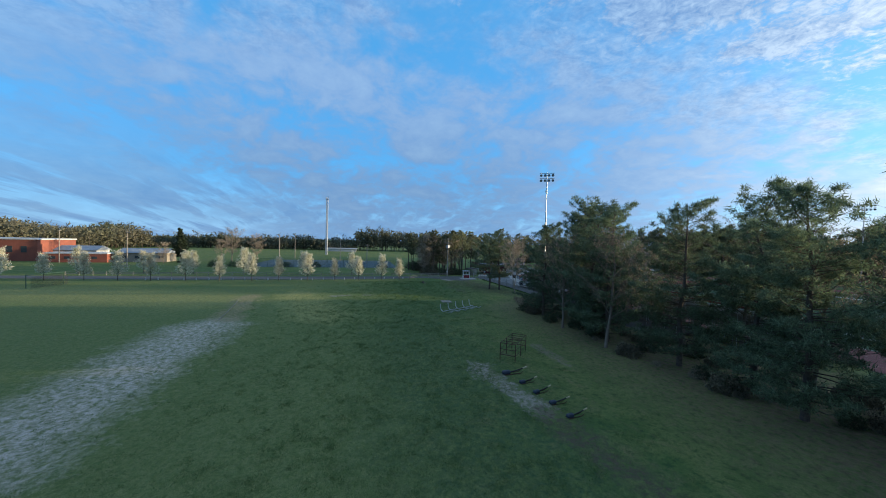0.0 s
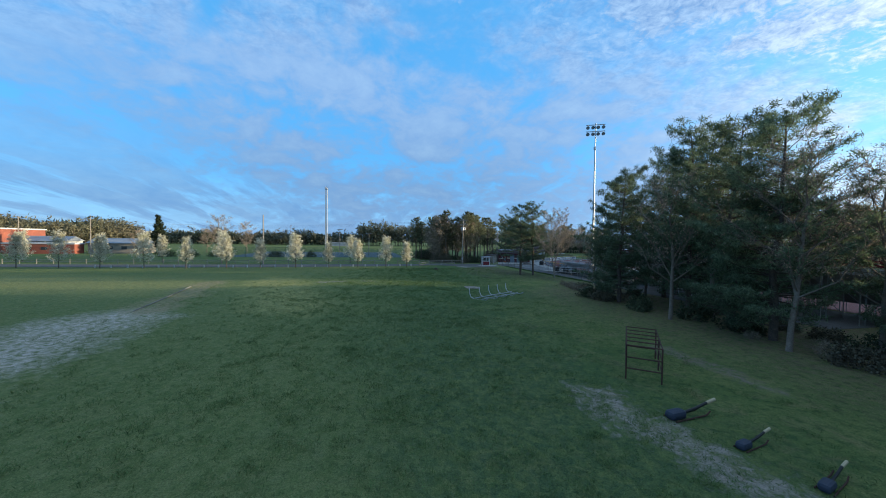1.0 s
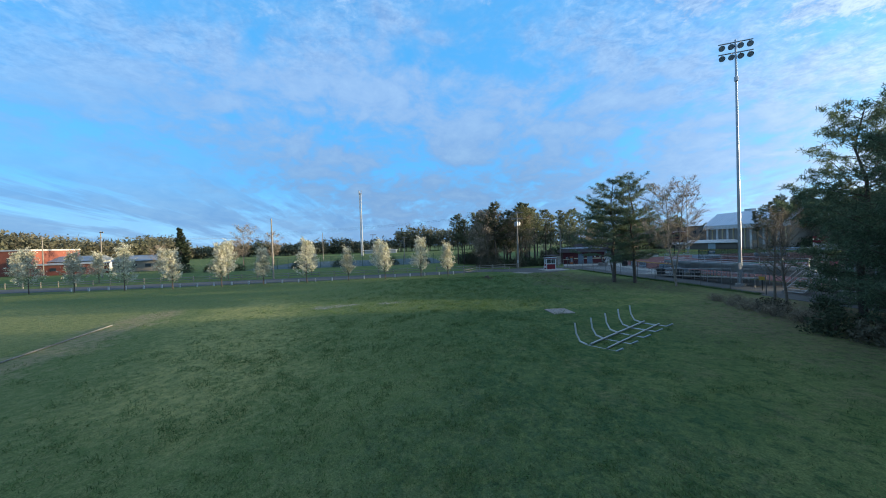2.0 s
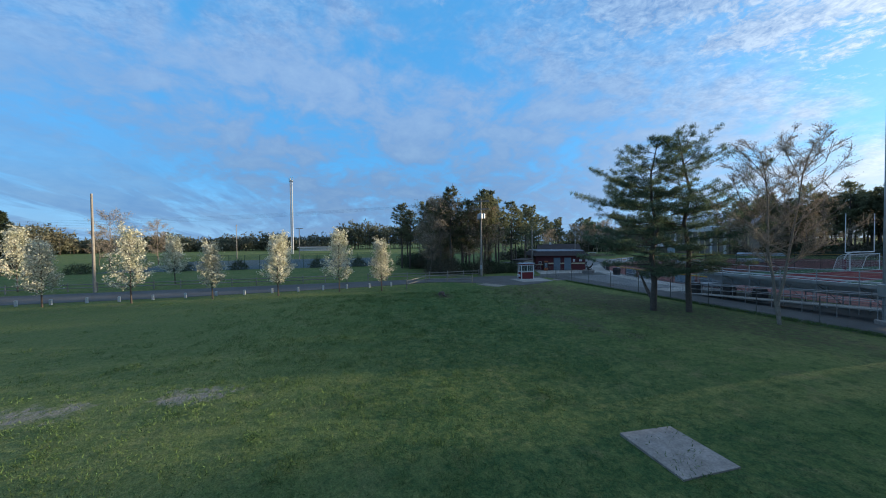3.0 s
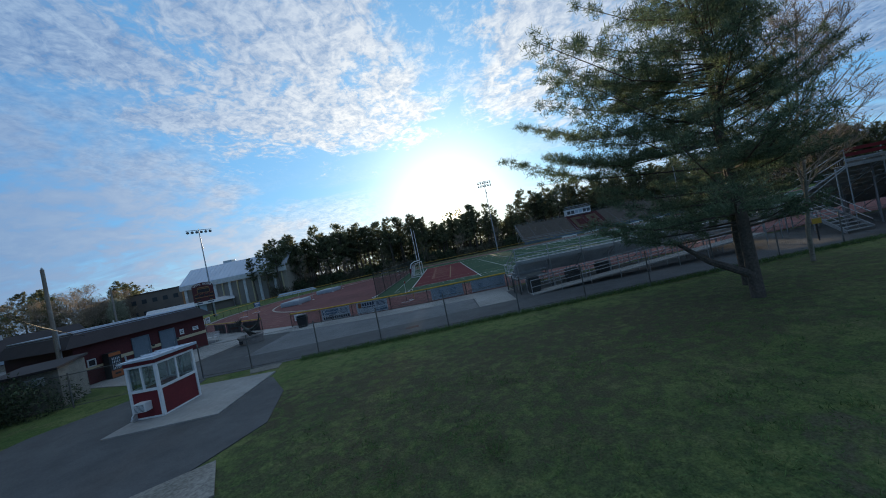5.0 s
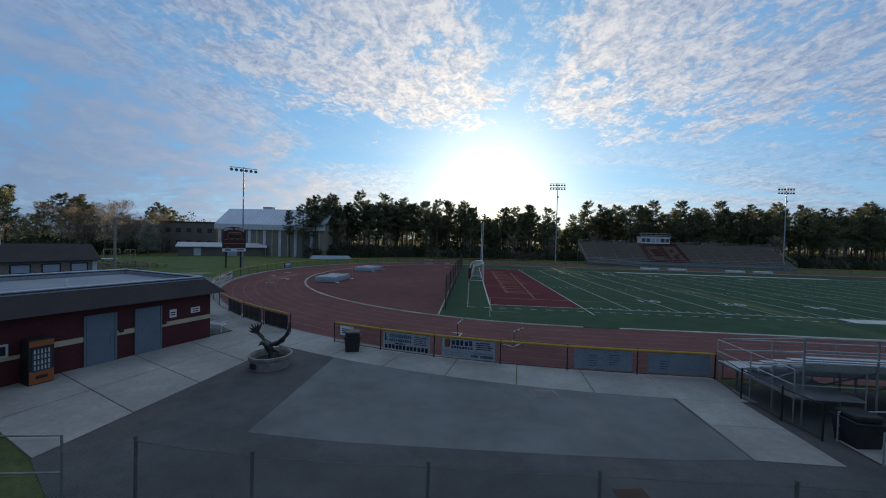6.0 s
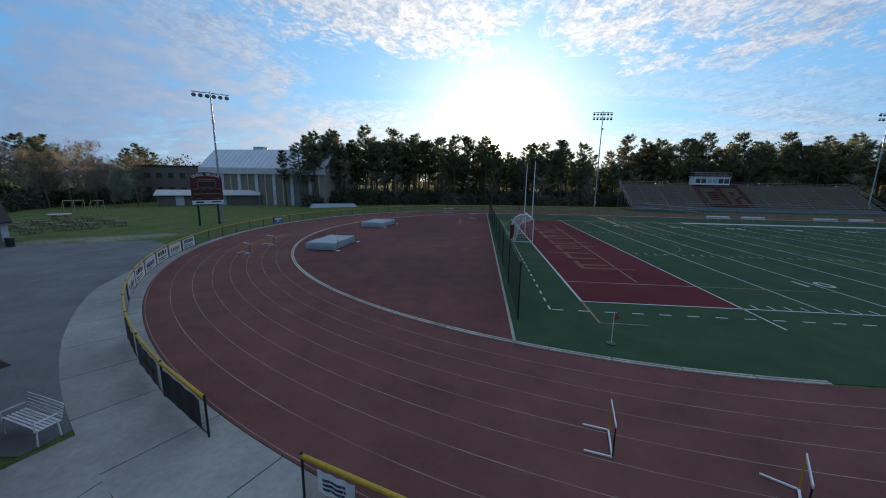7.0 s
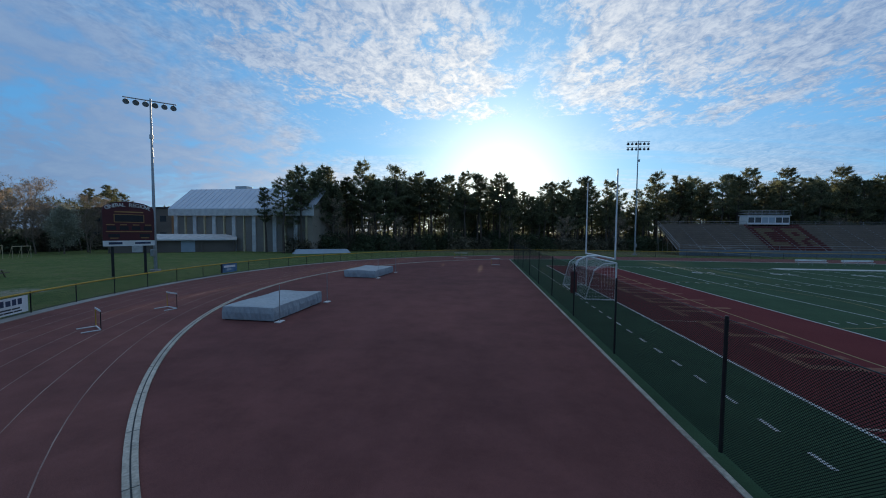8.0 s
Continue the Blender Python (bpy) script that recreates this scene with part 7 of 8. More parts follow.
def make_broadleaf(seed, h, wide, limbs=20, leafmat=None, leafn=3, leafsize=(0.12, 0.08), bark=BARK_PALE, trunk=None, low=0.25, twigs=5, forks=None):
    """A tree with a wandering leader, rising limbs, side shoots and fine twigs; leafmat gives buds or young leaves."""
    rg, rn = random.Random(seed), np.random.default_rng(seed)
    t, s, pts = Shape(), Shape(), []
    trunk = trunk or h * 0.014
    leads = []
    for lx, ly in forks or ((0.0, 0.0),):
        lead = [Vector((0, 0, -0.2))]
        for i in range(1, 8):
            out = 1.0 if i > 1 else 0.25
            lead.append(lead[-1] + Vector(((rg.gauss(0, 0.07) + lx * out) * h / 7, (rg.gauss(0, 0.07) + ly * out) * h / 7, h * 0.93 / 7 * (1.0 - 0.10 * (lx * lx + ly * ly)))))
        limb(t, lead, trunk, 0.02, 8)
        leads.append(lead)
    for k in range(limbs):
        lead = leads[k % len(leads)]
        f = low + (0.95 - low) * (k + rg.random()) / limbs
        i = min(6, int(f * 7))
        o = lead[i].lerp(lead[i + 1], f * 7 - i)
        az = k * 2.39 + rg.uniform(-0.5, 0.5)
        g = (f - low) / (1 - low)
        ln = wide * (0.45 + 0.75 * math.sin(math.pi * min(1.0, 0.22 + 0.80 * g))) * rg.uniform(0.7, 1.2)
        rise = rg.uniform(0.45, 0.95) + 0.4 * g
        d = Vector((math.cos(az), math.sin(az), rise)).normalized()
        p1 = o + d * ln * 0.5 + Vector((rg.gauss(0, 0.06), rg.gauss(0, 0.06), -0.04)) * ln
        p2 = o + d * ln + Vector((rg.gauss(0, 0.08), rg.gauss(0, 0.08), 0.10)) * ln
        r = max(0.016, trunk * 0.34 * (1 - 0.7 * g))
        limb(s, [o, p1, p2], r, 0.012, 5)
        for j in range(6):
            u = 0.25 + 0.75 * (j + rg.random()) / 6
            q = o.lerp(p1, u * 2) if u < 0.5 else p1.lerp(p2, u * 2 - 1)
            e = (d + Vector((rg.gauss(0, 0.7), rg.gauss(0, 0.7), rg.uniform(-0.1, 0.7)))).normalized()
            l2 = ln * rg.uniform(0.25, 0.5) * (1.15 - 0.5 * u)
            q2 = q + e * l2
            s.tube(q, q2, r * 0.38, 0.008, 4, caps=False)
            for m in range(twigs):
                v = rg.uniform(0.2, 1.0)
                a = q.lerp(q2, v)
                c = a + (e + Vector((rg.gauss(0, 0.9), rg.gauss(0, 0.9), rg.uniform(-0.2, 0.7)))).normalized() * l2 * rg.uniform(0.3, 0.65)
                s.tube(a, c, 0.010, 0.005, 3, caps=False)
                pts += [c, a.lerp(c, 0.5)]
    meshes = [t.mesh("trunk", bark, True), s.mesh("branching", bark, True)]
    if leafmat:
        tri = leaf_shape(pts, rn, leafn, leafsize[0], leafsize[1], leafsize[0] * 1.5, up=0.1)
        meshes.append(leaf_mesh("crown", tri, leafmat))
    return meshes


def make_pear(seed, h=6.2, r=1.35):
    """A young ornamental pear in blossom: upright limbs in an egg-shaped, uneven crown."""
    rg, rn = random.Random(seed), np.random.default_rng(seed)
    t, s, pts = Shape(), Shape(), []
    limb(t, [Vector((0, 0, -0.2)), Vector((0.03, 0.02, 1.2)), Vector((0.0, 0.05, 2.4)), Vector((0.05, 0, h * 0.9))], 0.085, 0.02, 7)
    for k in range(38):
        z = 1.25 + (h - 2.2) * k / 38
        az = k * 2.4 + rg.uniform(-0.4, 0.4)
        f = (z - 1.3) / (h - 1.3)
        ln = r * (1.22 - 0.62 * f) * rg.uniform(0.70, 1.18)
        o = Vector((0.02, 0.02, z))
        out = 0.95 - 0.5 * f
        e = o + Vector((math.cos(az) * out, math.sin(az) * out, 0.62 + 0.4 * f)) * ln
        e.z = min(e.z, h + rg.uniform(-0.3, 0.25))
        mid = o.lerp(e, 0.5) + Vector((math.cos(az), math.sin(az), 0)) * 0.14 * ln
        limb(s, [o, mid, e], 0.028, 0.008, 4)
        for i in range(7):
            u = 0.25 + 0.78 * i / 6
            pts.append((o.lerp(mid, u * 2) if u < 0.5 else mid.lerp(e, u * 2 - 1)) + Vector((rg.gauss(0, 0.12), rg.gauss(0, 0.12), rg.gauss(0, 0.1))))
    tri = leaf_shape(pts, rn, 16, 0.16, 0.13, 0.16, up=0.1)
    return t.mesh("trunk", BARK, True), s.mesh("branching", BARK, True), leaf_mesh("crown", tri, BLOSSOM)


def make_bush(seed, size, n, mat, leaf=(0.22, 0.14), stems=True):
    rg, rn = random.Random(seed), np.random.default_rng(seed)
    p = rn.normal(0, 1, (n, 3))
    p /= np.linalg.norm(p, axis=1)[:, None]
    p *= rn.uniform(0.55, 1.0, (n, 1)) ** 0.5 * (1 + 0.22 * np.sin(p[:, :1] * 5 + seed) * np.cos(p[:, 1:2] * 4))
    p[:, 2] = np.abs(p[:, 2] + 0.15)
    tri = leaf_shape(p * size, rn, 6, leaf[0], leaf[1], 0.10 * max(size), up=0.2)
    tri[:, 2] = np.maximum(tri[:, 2], 0.01)
    s = Shape()
    for k in range(7):
        a = rg.uniform(0, 6.28)
        s.tube((0, 0, -0.1), (math.cos(a) * size[0] * 0.6, math.sin(a) * size[1] * 0.6, size[2] * 0.75), 0.035, 0.012, 4, caps=False)
    return s.mesh("woody_base", BARK), leaf_mesh("foliage", tri, mat)


def plant(name, meshes, x, y, label, category, group, scale=1.0, rz=None, z=None, sz=None):
    rz = random.uniform(0, 360) if rz is None else rz
    t = thing(name, label, category, group, pose(x, y, gz(x, y) if z is None else z, 0, 0, rz) @ Matrix.Diagonal((scale, scale, sz or scale, 1)))
    for me in meshes:
        base_name = me.name.split(".")[0]
        part(base_name, me, None, t, kind="stuff" if base_name in ("branching", "crown", "foliage", "woody_base") else "")
    return t


random.seed(11)
# the two pines and the bare tree in front of the lot
plant("pine_tree", make_pine(21, 13.0, 2.7, 5.6, 0.72, 7, (46, 0.22, 0.026), 0.42, 0.5, gap=0.20, trunk=0.24, top=0.6, bias=(-0.42, 0.30)), 16.35, -34.2, "dark green white pine with low spreading limbs", "tree", "pines", rz=0)
plant("pine_tree", make_pine(33, 13.8, 4.0, 3.9, 0.74, 7, (46, 0.21, 0.026), 0.42, 0.5, gap=0.20, trunk=0.22, top=0.6, bias=(0.15, 0.25)), 17.75, -32.2, "dark green white pine beside another pine", "tree", "pines", rz=0)
low = thing("fallen_limb_stub", "low leaning dead limb beside the pine trunk", "branch", m=pose(16.35, -34.2, 0))
part("wood", Shape().tube((-0.1, 0.0, 0.9), (-1.2, 0.5, 1.6), 0.16, 0.12, 8).tube((-1.2, 0.5, 1.6), (-2.2, 0.9, 2.6), 0.12, 0.06, 8).tube((0, 0, -0.1), (-0.1, 0, 0.95), 0.2, 0.17, 8), BARK, low)
plant("bare_tree", make_broadleaf(5, 12.4, 3.0, 46, BUDS, 2, (0.06, 0.035), bark=BARK_GREY, trunk=0.105, low=0.30, twigs=14, forks=((-0.10, 0.03), (0.13, -0.05))), 22.6, -30.4, "bare spreading tree with first reddish buds", "tree", "bare trees", rz=20)

PINES = [make_pine(41, 16.4, 1.4, 5.2, 0.70, 7, (23, 0.34, 0.056), 0.56, 0.4, gap=0.08, top=0.7), make_pine(42, 17.0, 1.8, 4.9, 0.72, 7, (23, 0.34, 0.056), 0.56, 0.4, gap=0.10, top=0.8), make_pine(43, 15.6, 1.3, 4.7, 0.74, 7, (23, 0.34, 0.056), 0.56, 0.6, gap=0.12, top=0.8)]
BARE = [make_broadleaf(51, 13, 3.6, 24, BUDS, 1, (0.12, 0.07), twigs=7), make_broadleaf(52, 15, 3.4, 24, BUDS_GREEN, 1, (0.12, 0.07), twigs=7)]
GROVE = [(46.5, -36.5, 0, 0.86), (51.7, -33.0, 1, 1.0), (58.2, -36.0, 2, 1.02), (61.5, -36.6, 0, 0.95), (39.8, -31.0, 2, 0.88), (44.4, -28.6, 1, 0.92), (50.5, -29.6, 0, 1.0), (69.8, -35.2, 0, 0.93), (75.5, -34.0, 2, 0.98), (80.0, -36.0, 0, 0.95), (86.0, -34.0, 0, 1.08), (92.0, -36.0, 1, 1.1), (97.0, -34.0, 0, 1.1)]
for x, y, k, sc in GROVE:
    plant("pine_tree", PINES[k], x, y, "dark green pine with full low branches in the grove", "tree", "pines", sc)
for x, y, k, sc in ((42.5, -29.5, 0, 0.95), (54.8, -38.2, 0, 1.0), (63.6, -38.4, 0, 1.02), (55.0, -34.0, 1, 0.95), (56.8, -30.5, 0, 0.98), (65.6, -34.5, 0, 0.95), (65.0, -29.5, 1, 0.95), (72.5, -31.5, 1, 1.0), (78.0, -32.0, 0, 1.0), (35.0, -31.0, 0, 0.62), (33.0, -29.8, 1, 0.55), (83.5, -32.5, 0, 1.1), (89.5, -33.0, 1, 1.1)):
    plant("bare_tree", BARE[k], x, y, "bare grey tree with first buds between the pines", "tree", "bare trees", sc)
UNDER = [make_bush(61, (1.5, 1.3, 1.1), 210, UNDERWOOD), make_bush(62, (1.1, 1.4, 1.4), 190, SHRUB), make_bush(63, (0.9, 0.8, 0.8), 120, DRY, (0.30, 0.03))]
for k in range(46):
    x = 38 + 62 * k / 45 + random.uniform(-1.2, 1.2)
    plant("undergrowth_bush", UNDER[(k * 7) % 3], x, -35.2 + random.uniform(-3.0, 4.5) * (1 if k % 3 else 1.6), "low brown and green undergrowth bush under the pines", "bush", "undergrowth", random.uniform(0.5, 1.0))
for k in range(12):
    plant("dry_grass_clump", UNDER[2], 31.5 + 0.9 * k + random.uniform(-0.4, 0.4), -34.6 - 0.1 * k + random.uniform(-0.8, 0.8), "pale dry grass clump at the grove's edge", "grass", "dry clumps", random.uniform(0.5, 0.9))

# blossoming pears along the drive
PEARS = [make_pear(71, 6.9, 1.4), make_pear(72, 7.4, 1.55), make_pear(73, 6.4, 1.3)]
ROWS_P = [(-2.4, -54.1, 2, 0.98), (-3.3, -58.9, 1, 0.98), (-2.0, -65.2, 0, 0.97), (-2.0, -71.5, 2, 0.95), (-1.4, -78.3, 1, 1.03), (-1.6, -85.4, 2, 1.0), (-0.6, -91.5, 0, 1.05), (-0.3, -98.8, 2, 1.02), (-1.2, -106.5, 1, 1.0), (-1.4, -114, 0, 1.0), (-2.0, -121, 1, 0.98), (-2.5, -128, 0, 1.0), (-3, -136, 2, 1.0), (-4, -145, 1, 1.0), (-6, -156, 0, 1.0),
          (-17.0, -67.5, 1, 1.0), (-19.0, -82, 0, 1.05), (-16.5, -98, 1, 1.1), (-19, -112, 0, 1.0), (-20, -125, 2, 1.05), (-22, -142, 1, 1.0)]
for x, y, k, sc in ROWS_P:
    plant("pear_tree", PEARS[k], x, y, "young ornamental pear tree in cream-white blossom", "tree", "blossoming pears", sc)
HEDGE = [make_bush(81, (1.1, 2.0, 1.5), 330, SHRUB, (0.16, 0.11)), make_bush(82, (1.1, 1.4, 1.6), 260, SHRUB, (0.16, 0.11))]
for y, k in ((-124, 0), (-110, 0), (-92.5, 0), (-81.5, 1), (-65.3, 1), (-56, 1), (-117, 1)):
    plant("hedge_shrub", HEDGE[k], -46.5, y, "rounded dark evergreen shrub before the tennis courts", "bush", "hedge shrubs", 1.25, rz=random.uniform(-10, 10))

plant("round_tree", make_broadleaf(131, 9.5, 2.3, 34, BUDS_PALE, 5, (0.22, 0.14), trunk=0.13, low=0.14, twigs=7), -91.0, 55.0, "small round tree in pale grey-green bud", "tree", "")

# woods beside the drive, and woods behind everything
TALL = [make_pine(91, 21, 9.0, 3.9, 0.95, 5, (8, 0.70, 0.22), 0.72, 0.5, NEEDLES_FAR, 0.18, top=0.8, twig=False), make_pine(92, 22.5, 11.5, 3.2, 0.95, 5, (8, 0.70, 0.22), 0.72, 0.6, NEEDLES_FAR, 0.24, top=0.8, twig=False), make_pine(93, 20, 7.5, 4.1, 0.95, 5, (7, 0.72, 0.24), 0.72, 0.4, NEEDLES_FAR, 0.18, top=0.7, twig=False), make_pine(94, 24, 12.5, 4.4, 1.0, 6, (8, 0.70, 0.21), 0.76, 0.5, NEEDLES_FAR, 0.20, top=0.8, twig=False)]
SPRING = [make_broadleaf(101, 14, 3.8, 20, BUDS, 4, (0.19, 0.11), trunk=0.17, low=0.18), make_broadleaf(102, 13, 3.6, 18, BUDS_GREEN, 4, (0.19, 0.11), trunk=0.16, low=0.16), make_broadleaf(103, 12, 3.4, 18, BUDS, 4, (0.18, 0.10), trunk=0.15, low=0.2)]
NEAR_SCRUB = [make_bush(113, (2.3, 2.1, 2.2), 520, SHRUB, (0.20, 0.11)), make_bush(114, (2.0, 2.5, 2.6), 520, UNDERWOOD, (0.20, 0.11))]
SCRUB = [make_bush(111, (2.4, 2.2, 2.2), 180, UNDERWOOD, (0.46, 0.30)), make_bush(112, (2.0, 2.6, 2.8), 190, SHRUB, (0.46, 0.30))]


def tall_pine(x, y, sc):
    plant("pine_tree", TALL[random.randrange(4)], x, y, "tall pine with bare lower trunk in the tree line", "tree", "tree line", sc)


def spring_tree(x, y, sc):
    plant("budding_tree", SPRING[random.randrange(3)], x, y, "budding brown spring tree in the woods", "tree", "spring trees", sc)


def scrub(x, y, sc, kinds=SCRUB):
    plant("scrub_bush", kinds[random.randrange(2)], x, y, "dense dark scrub at the edge of the woods", "bush", "scrub", sc)


for k in range(44):
    x = random.uniform(-48, -18)
    y = -45.0 + (random.random() ** 1.5) * 24
    if (x > -24 and y > -31) or y < -43.5 + 0.2 * (-30 - x):
        continue
    if k % 5 < 3:
        tall_pine(x, y + 1, random.uniform(0.54, 0.68) * (1.0 if x > -38 else 0.86))
    else:
        spring_tree(x, y, random.uniform(0.80, 0.98))
for k, (x, y, sc) in enumerate(((-19.5, -40.8, 0.60), (-22.3, -41.6, 0.98), (-24.6, -40.6, 0.64), (-26.8, -42.4, 0.66), (-28.8, -41.0, 0.95), (-30.6, -42.6, 0.60), (-20.8, -42.4, 0.86), (-24.0, -43.0, 1.0), (-26.4, -43.4, 0.92))):
    (spring_tree if k in (1, 4) or k > 5 else tall_pine)(x, y, sc)
for x, y, sc in ((-36.8, -47.0, 0.56), (-34.4, -45.6, 0.50), (-38.6, -45.4, 0.52)):
    tall_pine(x, y, sc)
for k in range(19):
    scrub(-19.0 - 1.5 * k + random.uniform(-1, 1), -41.5 - 0.1 * k + random.uniform(-1.5, 2.5), random.uniform(0.8, 1.4), NEAR_SCRUB)
for k in range(8):
    scrub(-18.0 - random.uniform(0, 2), -41 + 1.7 * k, random.uniform(0.7, 1.1), NEAR_SCRUB)
for x, y, sc in ((-27.5, -28.5, 0.66), (-31, -24, 0.70), (-37, -20, 0.62), (-44, -14, 0.66), (-50, -8, 0.6)):
    tall_pine(x, y, sc)
for k in range(16):
    (spring_tree if k % 2 else tall_pine)(-58 - 3.5 * k + random.uniform(-2, 2), -16 + 4.0 * k + random.uniform(-6, 2), random.uniform(0.6, 0.85))
    scrub(-56 - 3.5 * k, -13 + 4.2 * k, 1.1)
for k in range(26):
    x, y = -104 - random.uniform(0, 26), 28 + 2.3 * k + random.uniform(-2, 2)
    (tall_pine if k % 3 else spring_tree)(x, y, random.uniform(0.62, 0.80))
    scrub(-101 - random.uniform(0, 5), y, 1.3)
for k in range(160):
    u = k / 159
    # the tree line bends from the gymnasium round behind the far stand
    if u < 0.2:
        x, y = -52 + 22 * u / 0.2, 69 + 17 * u / 0.2
    elif u < 0.5:
        x, y = -30 + 72 * (u - 0.2) / 0.3, 86 + 13 * (u - 0.2) / 0.3
    else:
        x, y = 42 + 170 * (u - 0.5) / 0.5, 99 + 3 * (u - 0.5) / 0.5
    dep = random.random() ** 1.2 * (14 if u > 0.2 else 4 + 50 * u)
    # the trees stand lower where the line is broken before the far stand
    dip = 1.0 - 0.27 * math.exp(-((x - 34) / 9.0) ** 2) - 0.19 * math.exp(-((x - 5) / 6.0) ** 2)
    tall_pine(x + random.uniform(-1.5, 1.5), y + 2 + dep, random.uniform(0.78, 0.92) * (0.92 + 0.08 * min(1, u / 0.15)) * dip * (1.0 + 0.10 * min(1.0, max(0.0, (x - 50) / 20))))
    if k % 2 == 0 and u > 0.12:
        tall_pine(x + random.uniform(-2, 2), y + 9 + random.uniform(0, 7), random.uniform(0.74, 0.86) * dip)
    if k % 3 == 0:
        scrub(x + random.uniform(-2, 2), y + random.uniform(-1, 3), random.uniform(1.0, 1.5))
        scrub(x + random.uniform(-2, 2), y + 6 + random.uniform(-1, 10), random.uniform(1.2, 1.9))
    if k % 10 == 0:
        spring_tree(x, y + random.uniform(0, 4), random.uniform(0.7, 0.95))
for k in range(50):
    tall_pine(46 + 3.4 * k + random.uniform(-1, 1), 106 + random.uniform(0, 14), random.uniform(0.86, 1.0))
# extra low pines, added to keep sun shafts off the track
for k in range(16):
    plant("pine_tree", TALL[2], -18 + 2.4 * k + random.uniform(-1, 1), 106 + random.uniform(0, 10), "lower pine added behind the tree line to block the low sun", "tree", "tree line", random.uniform(0.66, 0.78))
for x, y, sc in ((-57.5, 68.5, 0.62), (-52.5, 67, 0.74), (-51.2, 71, 0.80), (-49.5, 69, 0.76), (-48, 74, 0.82)):
    tall_pine(x, y, sc)
plant("cedar_tree", make_pine(121, 13.6, 0.8, 2.4, 0.5, 7, (10, 0.45, 0.2), 0.45, 0.15, CEDAR, 0.05, top=0.1), -64.8, -135.3, "dark conical cedar beside the tennis courts", "tree", "")
for x, y, sc in ((-72, -119, 1.25), (-76, -110, 1.05), (-58, -138, 0.6), (-80, -126, 0.7)):
    spring_tree(x, y, sc)
for x, y, sc in ((-104, 56, 0.85), (-99, 60, 0.8), (-96, 54, 0.7), (-92, 60, 0.75), (-108, 50, 0.9), (-89, 58, 0.5), (-112, 58, 0.95), (-100, 47, 0.75)):
    plant("bare_tree", BARE[int(sc * 100) % 2], x, y, "bare grey tree beyond the goal frames", "tree", "bare trees", sc)
for k in range(20):
    spring_tree(-97 - random.uniform(0, 24), 47 + 1.5 * k + random.uniform(-2, 2), random.uniform(0.85, 1.15))
    scrub(-106 - random.uniform(0, 10), 44 + 1.8 * k, random.uniform(1.2, 1.7))
# deeper woods behind the tree line
rg_b = np.random.default_rng(17)
n_b = 5200
bx = rg_b.uniform(-46, 225, n_b)
by = 118 + rg_b.uniform(0, 30, n_b)
b_top = (14.0 + 2.0 * np.sin(bx * 0.31) + 1.5 * np.sin(bx * 0.83 + 1.0)) * (1 - 0.22 * np.exp(-((bx - 46) / 9.0) ** 2))
bz = b_top * np.where(rg_b.uniform(0, 1, n_b) < 0.45, rg_b.uniform(0.03, 0.40, n_b), rg_b.uniform(0.55, 1.0, n_b))
tri = leaf_shape(np.stack([bx, by, bz], 1), rg_b, 14, 0.95, 0.45, 0.8, up=0.3)
bw = part("back_woods", leaf_mesh("back_woods", tri, NEEDLES_FAR), None, None, "dense dark pine woods behind the tree line", kind="stuff")
st_b = Shape()
for k in range(300):
    i = k * 17
    st_b.tube((bx[i], by[i], 0), (bx[i], by[i], b_top[i] * 0.95), 0.2, 0.08, 5, caps=False)
part("trunks", st_b, BARK, bw, kind="stuff")
# the woods far off across the road
rg_far = np.random.default_rng(7)
n_far = 13000
bear = rg_far.uniform(0, 1, n_far)
fx = np.where(bear < 0.55, -262 - rg_far.uniform(0, 40, n_far), -110 - rg_far.uniform(0, 150, n_far))
fy = np.where(bear < 0.55, -340 + 410 * bear / 0.55, -330 + 90 * rg_far.uniform(0, 1, n_far))
top = 13 + 5.5 * np.sin(fy * 0.09) * np.cos(fx * 0.05) + rg_far.uniform(-2, 3, n_far) + np.where((fy > -70) & (bear < 0.55), 4.5, -5.0 * (bear < 0.55))
fz = top * rg_far.uniform(0.12, 1.0, n_far) ** 0.7
ring = rg_far.uniform(0, 2 * math.pi, 7000)
rr = 235 + rg_far.uniform(0, 60, 7000) + 30 * np.sin(ring * 3)
rx, ry = rr * np.cos(ring) + 10, rr * np.sin(ring) + 40
ok_r = ~((rx < -60) & (ry < 60))
rx, ry = rx[ok_r], ry[ok_r]
rz_top = 15 + 4 * np.sin(ring[ok_r] * 31) + rg_far.uniform(-2, 3, len(rx))
fx, fy = np.concatenate([fx, rx]), np.concatenate([fy, ry])
fz, top = np.concatenate([fz, rz_top * rg_far.uniform(0.05, 1.0, len(rx)) ** 0.7]), np.concatenate([top, rz_top])
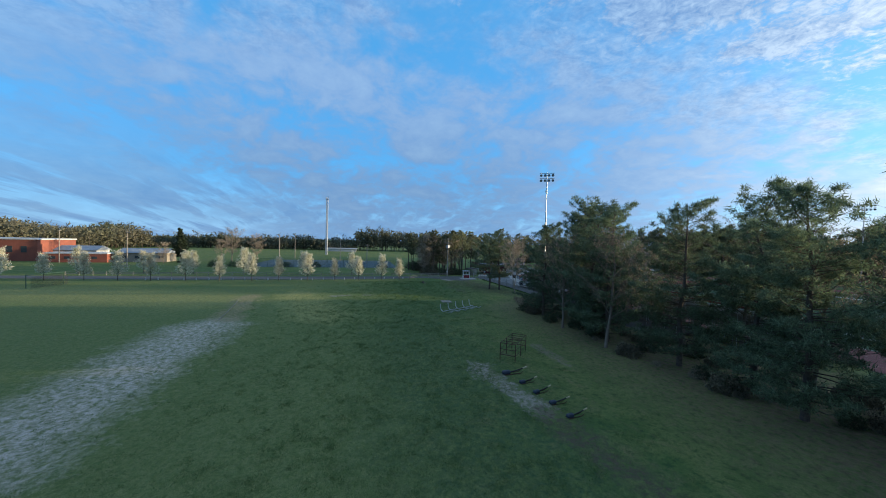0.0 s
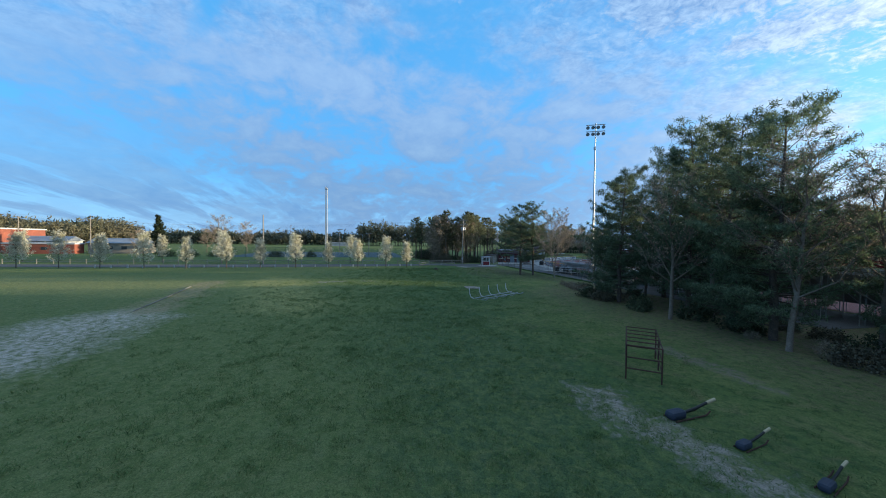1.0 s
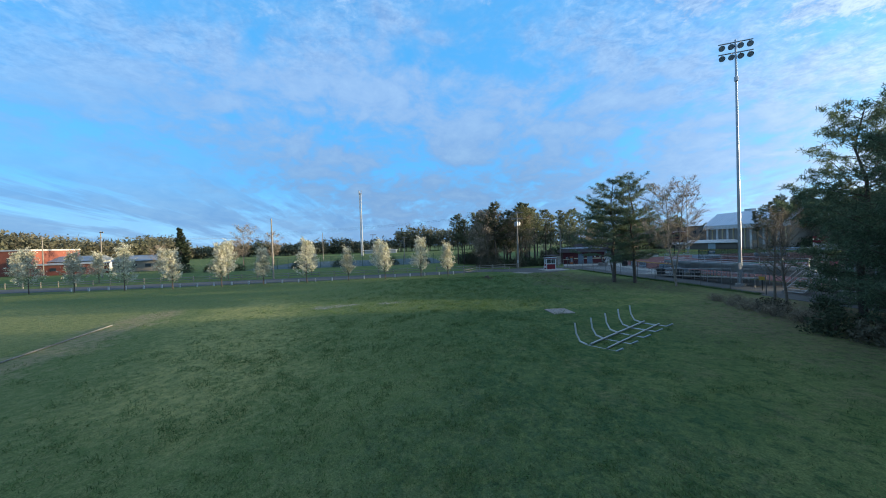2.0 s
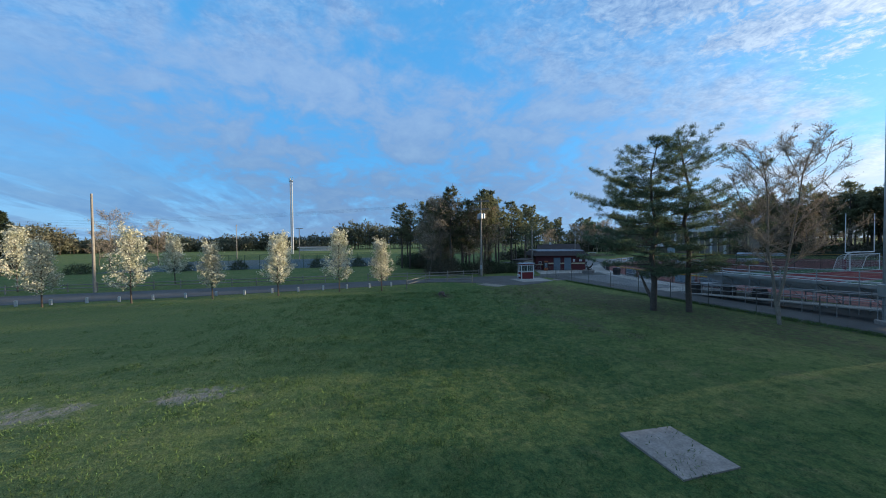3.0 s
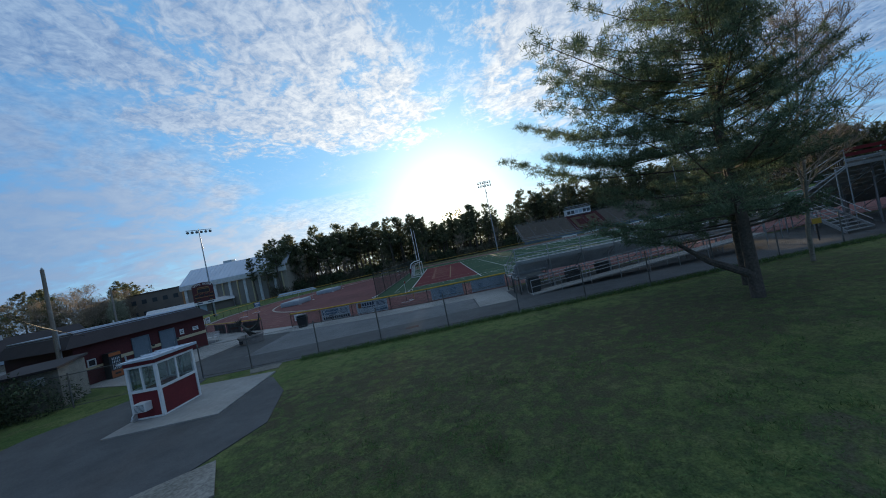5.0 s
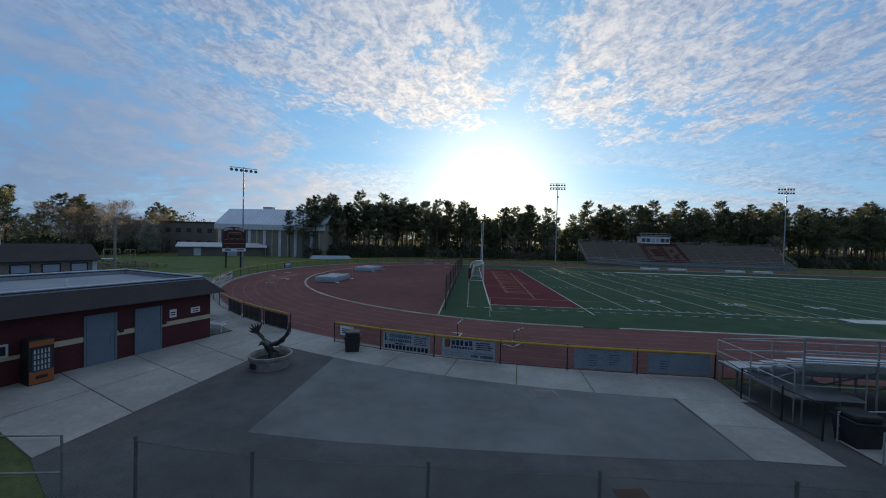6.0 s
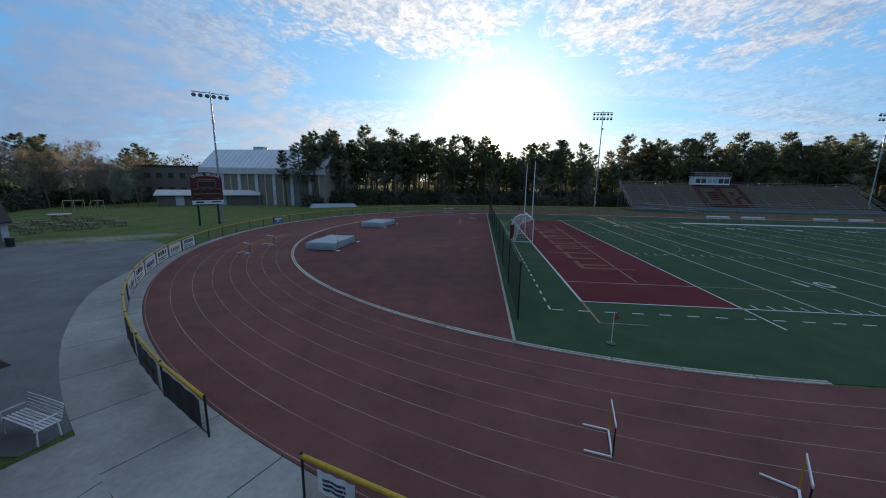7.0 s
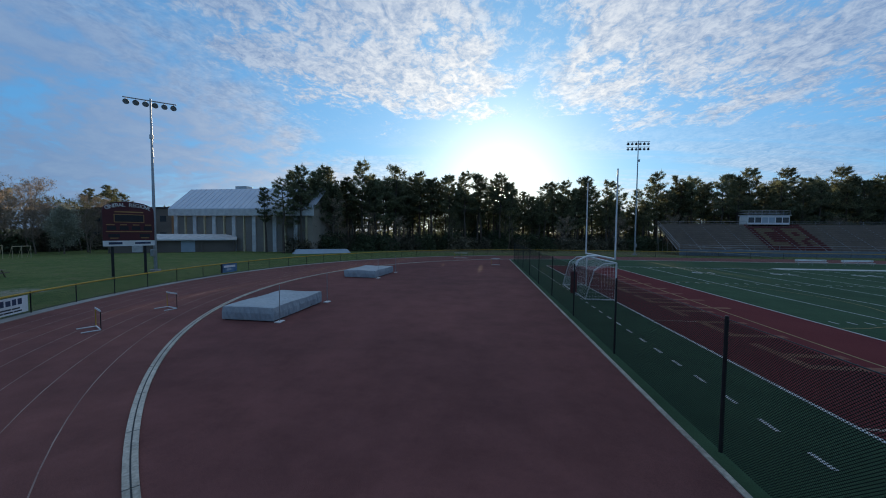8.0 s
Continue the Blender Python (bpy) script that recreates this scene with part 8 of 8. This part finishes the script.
tri = leaf_shape(np.stack([fx, fy, fz], 1), rg_far, 8, 1.9, 1.1, 1.1, up=0.3)
fw = part("far_woods", leaf_mesh("far_woods", tri, FAR_WOODS), None, None, "dark distant woods along the horizon", kind="stuff")
st_far = Shape()
for k in range(650):
    i = k * 20
    st_far.tube((fx[i], fy[i], 0), (fx[i], fy[i], top[i] * 0.8), 0.25, 0.12, 4, caps=False)
part("trunks", st_far, BARK, fw, kind="stuff")

# ---------------------------------------------------------------- grass tufts near the way
rg_t = np.random.default_rng(3)
n_t = 60000
hub_x, hub_y = rg_t.uniform(-2, 92, 5200), -62 + rg_t.normal(0, 8.5, 5200)
hub = rg_t.integers(0, 5200, n_t)
spot = rg_t.uniform(0.12, 0.55, 5200)[hub]
tx = hub_x[hub] + rg_t.normal(0, 1, n_t) * spot
ty = hub_y[hub] + rg_t.normal(0, 1, n_t) * spot + np.where(tx < 40, (40 - tx) * 0.3, 0)
keep_t = ((ty < -42) | ((tx < 34) & (ty < -36))) & (tx > 0)
tx, ty = tx[keep_t], ty[keep_t]
tz = -0.4 * np.exp(-((tx - 24) / 18) ** 2 - ((ty + 49) / 8) ** 2)
tri = leaf_shape(np.stack([tx, ty, tz + 0.0], 1), rg_t, 6, 0.115, 0.022, 0.09, up=1.2)
tri[:, 2] = np.maximum(tri[:, 2], np.repeat(np.repeat(tz, 6), 3) - 0.02)
part("grass", leaf_mesh("grass", tri, BLADES), None, None, "short uneven tufts of spring grass", kind="stuff")
# rank grass along the foot of the lot fence and round the poles
n_e = 2400
ex = rg_t.uniform(-3.6, 30.5, n_e)
ey = -28.75 + 0.025 * np.clip(ex, 0, 20) - np.abs(rg_t.normal(0, 0.22, n_e))
tri = leaf_shape(np.stack([ex, ey, np.full(n_e, 0.02)], 1), rg_t, 7, 0.17, 0.02, 0.06, up=2.0)
tri[:, 2] = np.maximum(tri[:, 2], 0.0)
part("fence_grass", leaf_mesh("fence_grass", tri, BLADES), None, None, "longer unmown grass along the fence foot", kind="stuff")
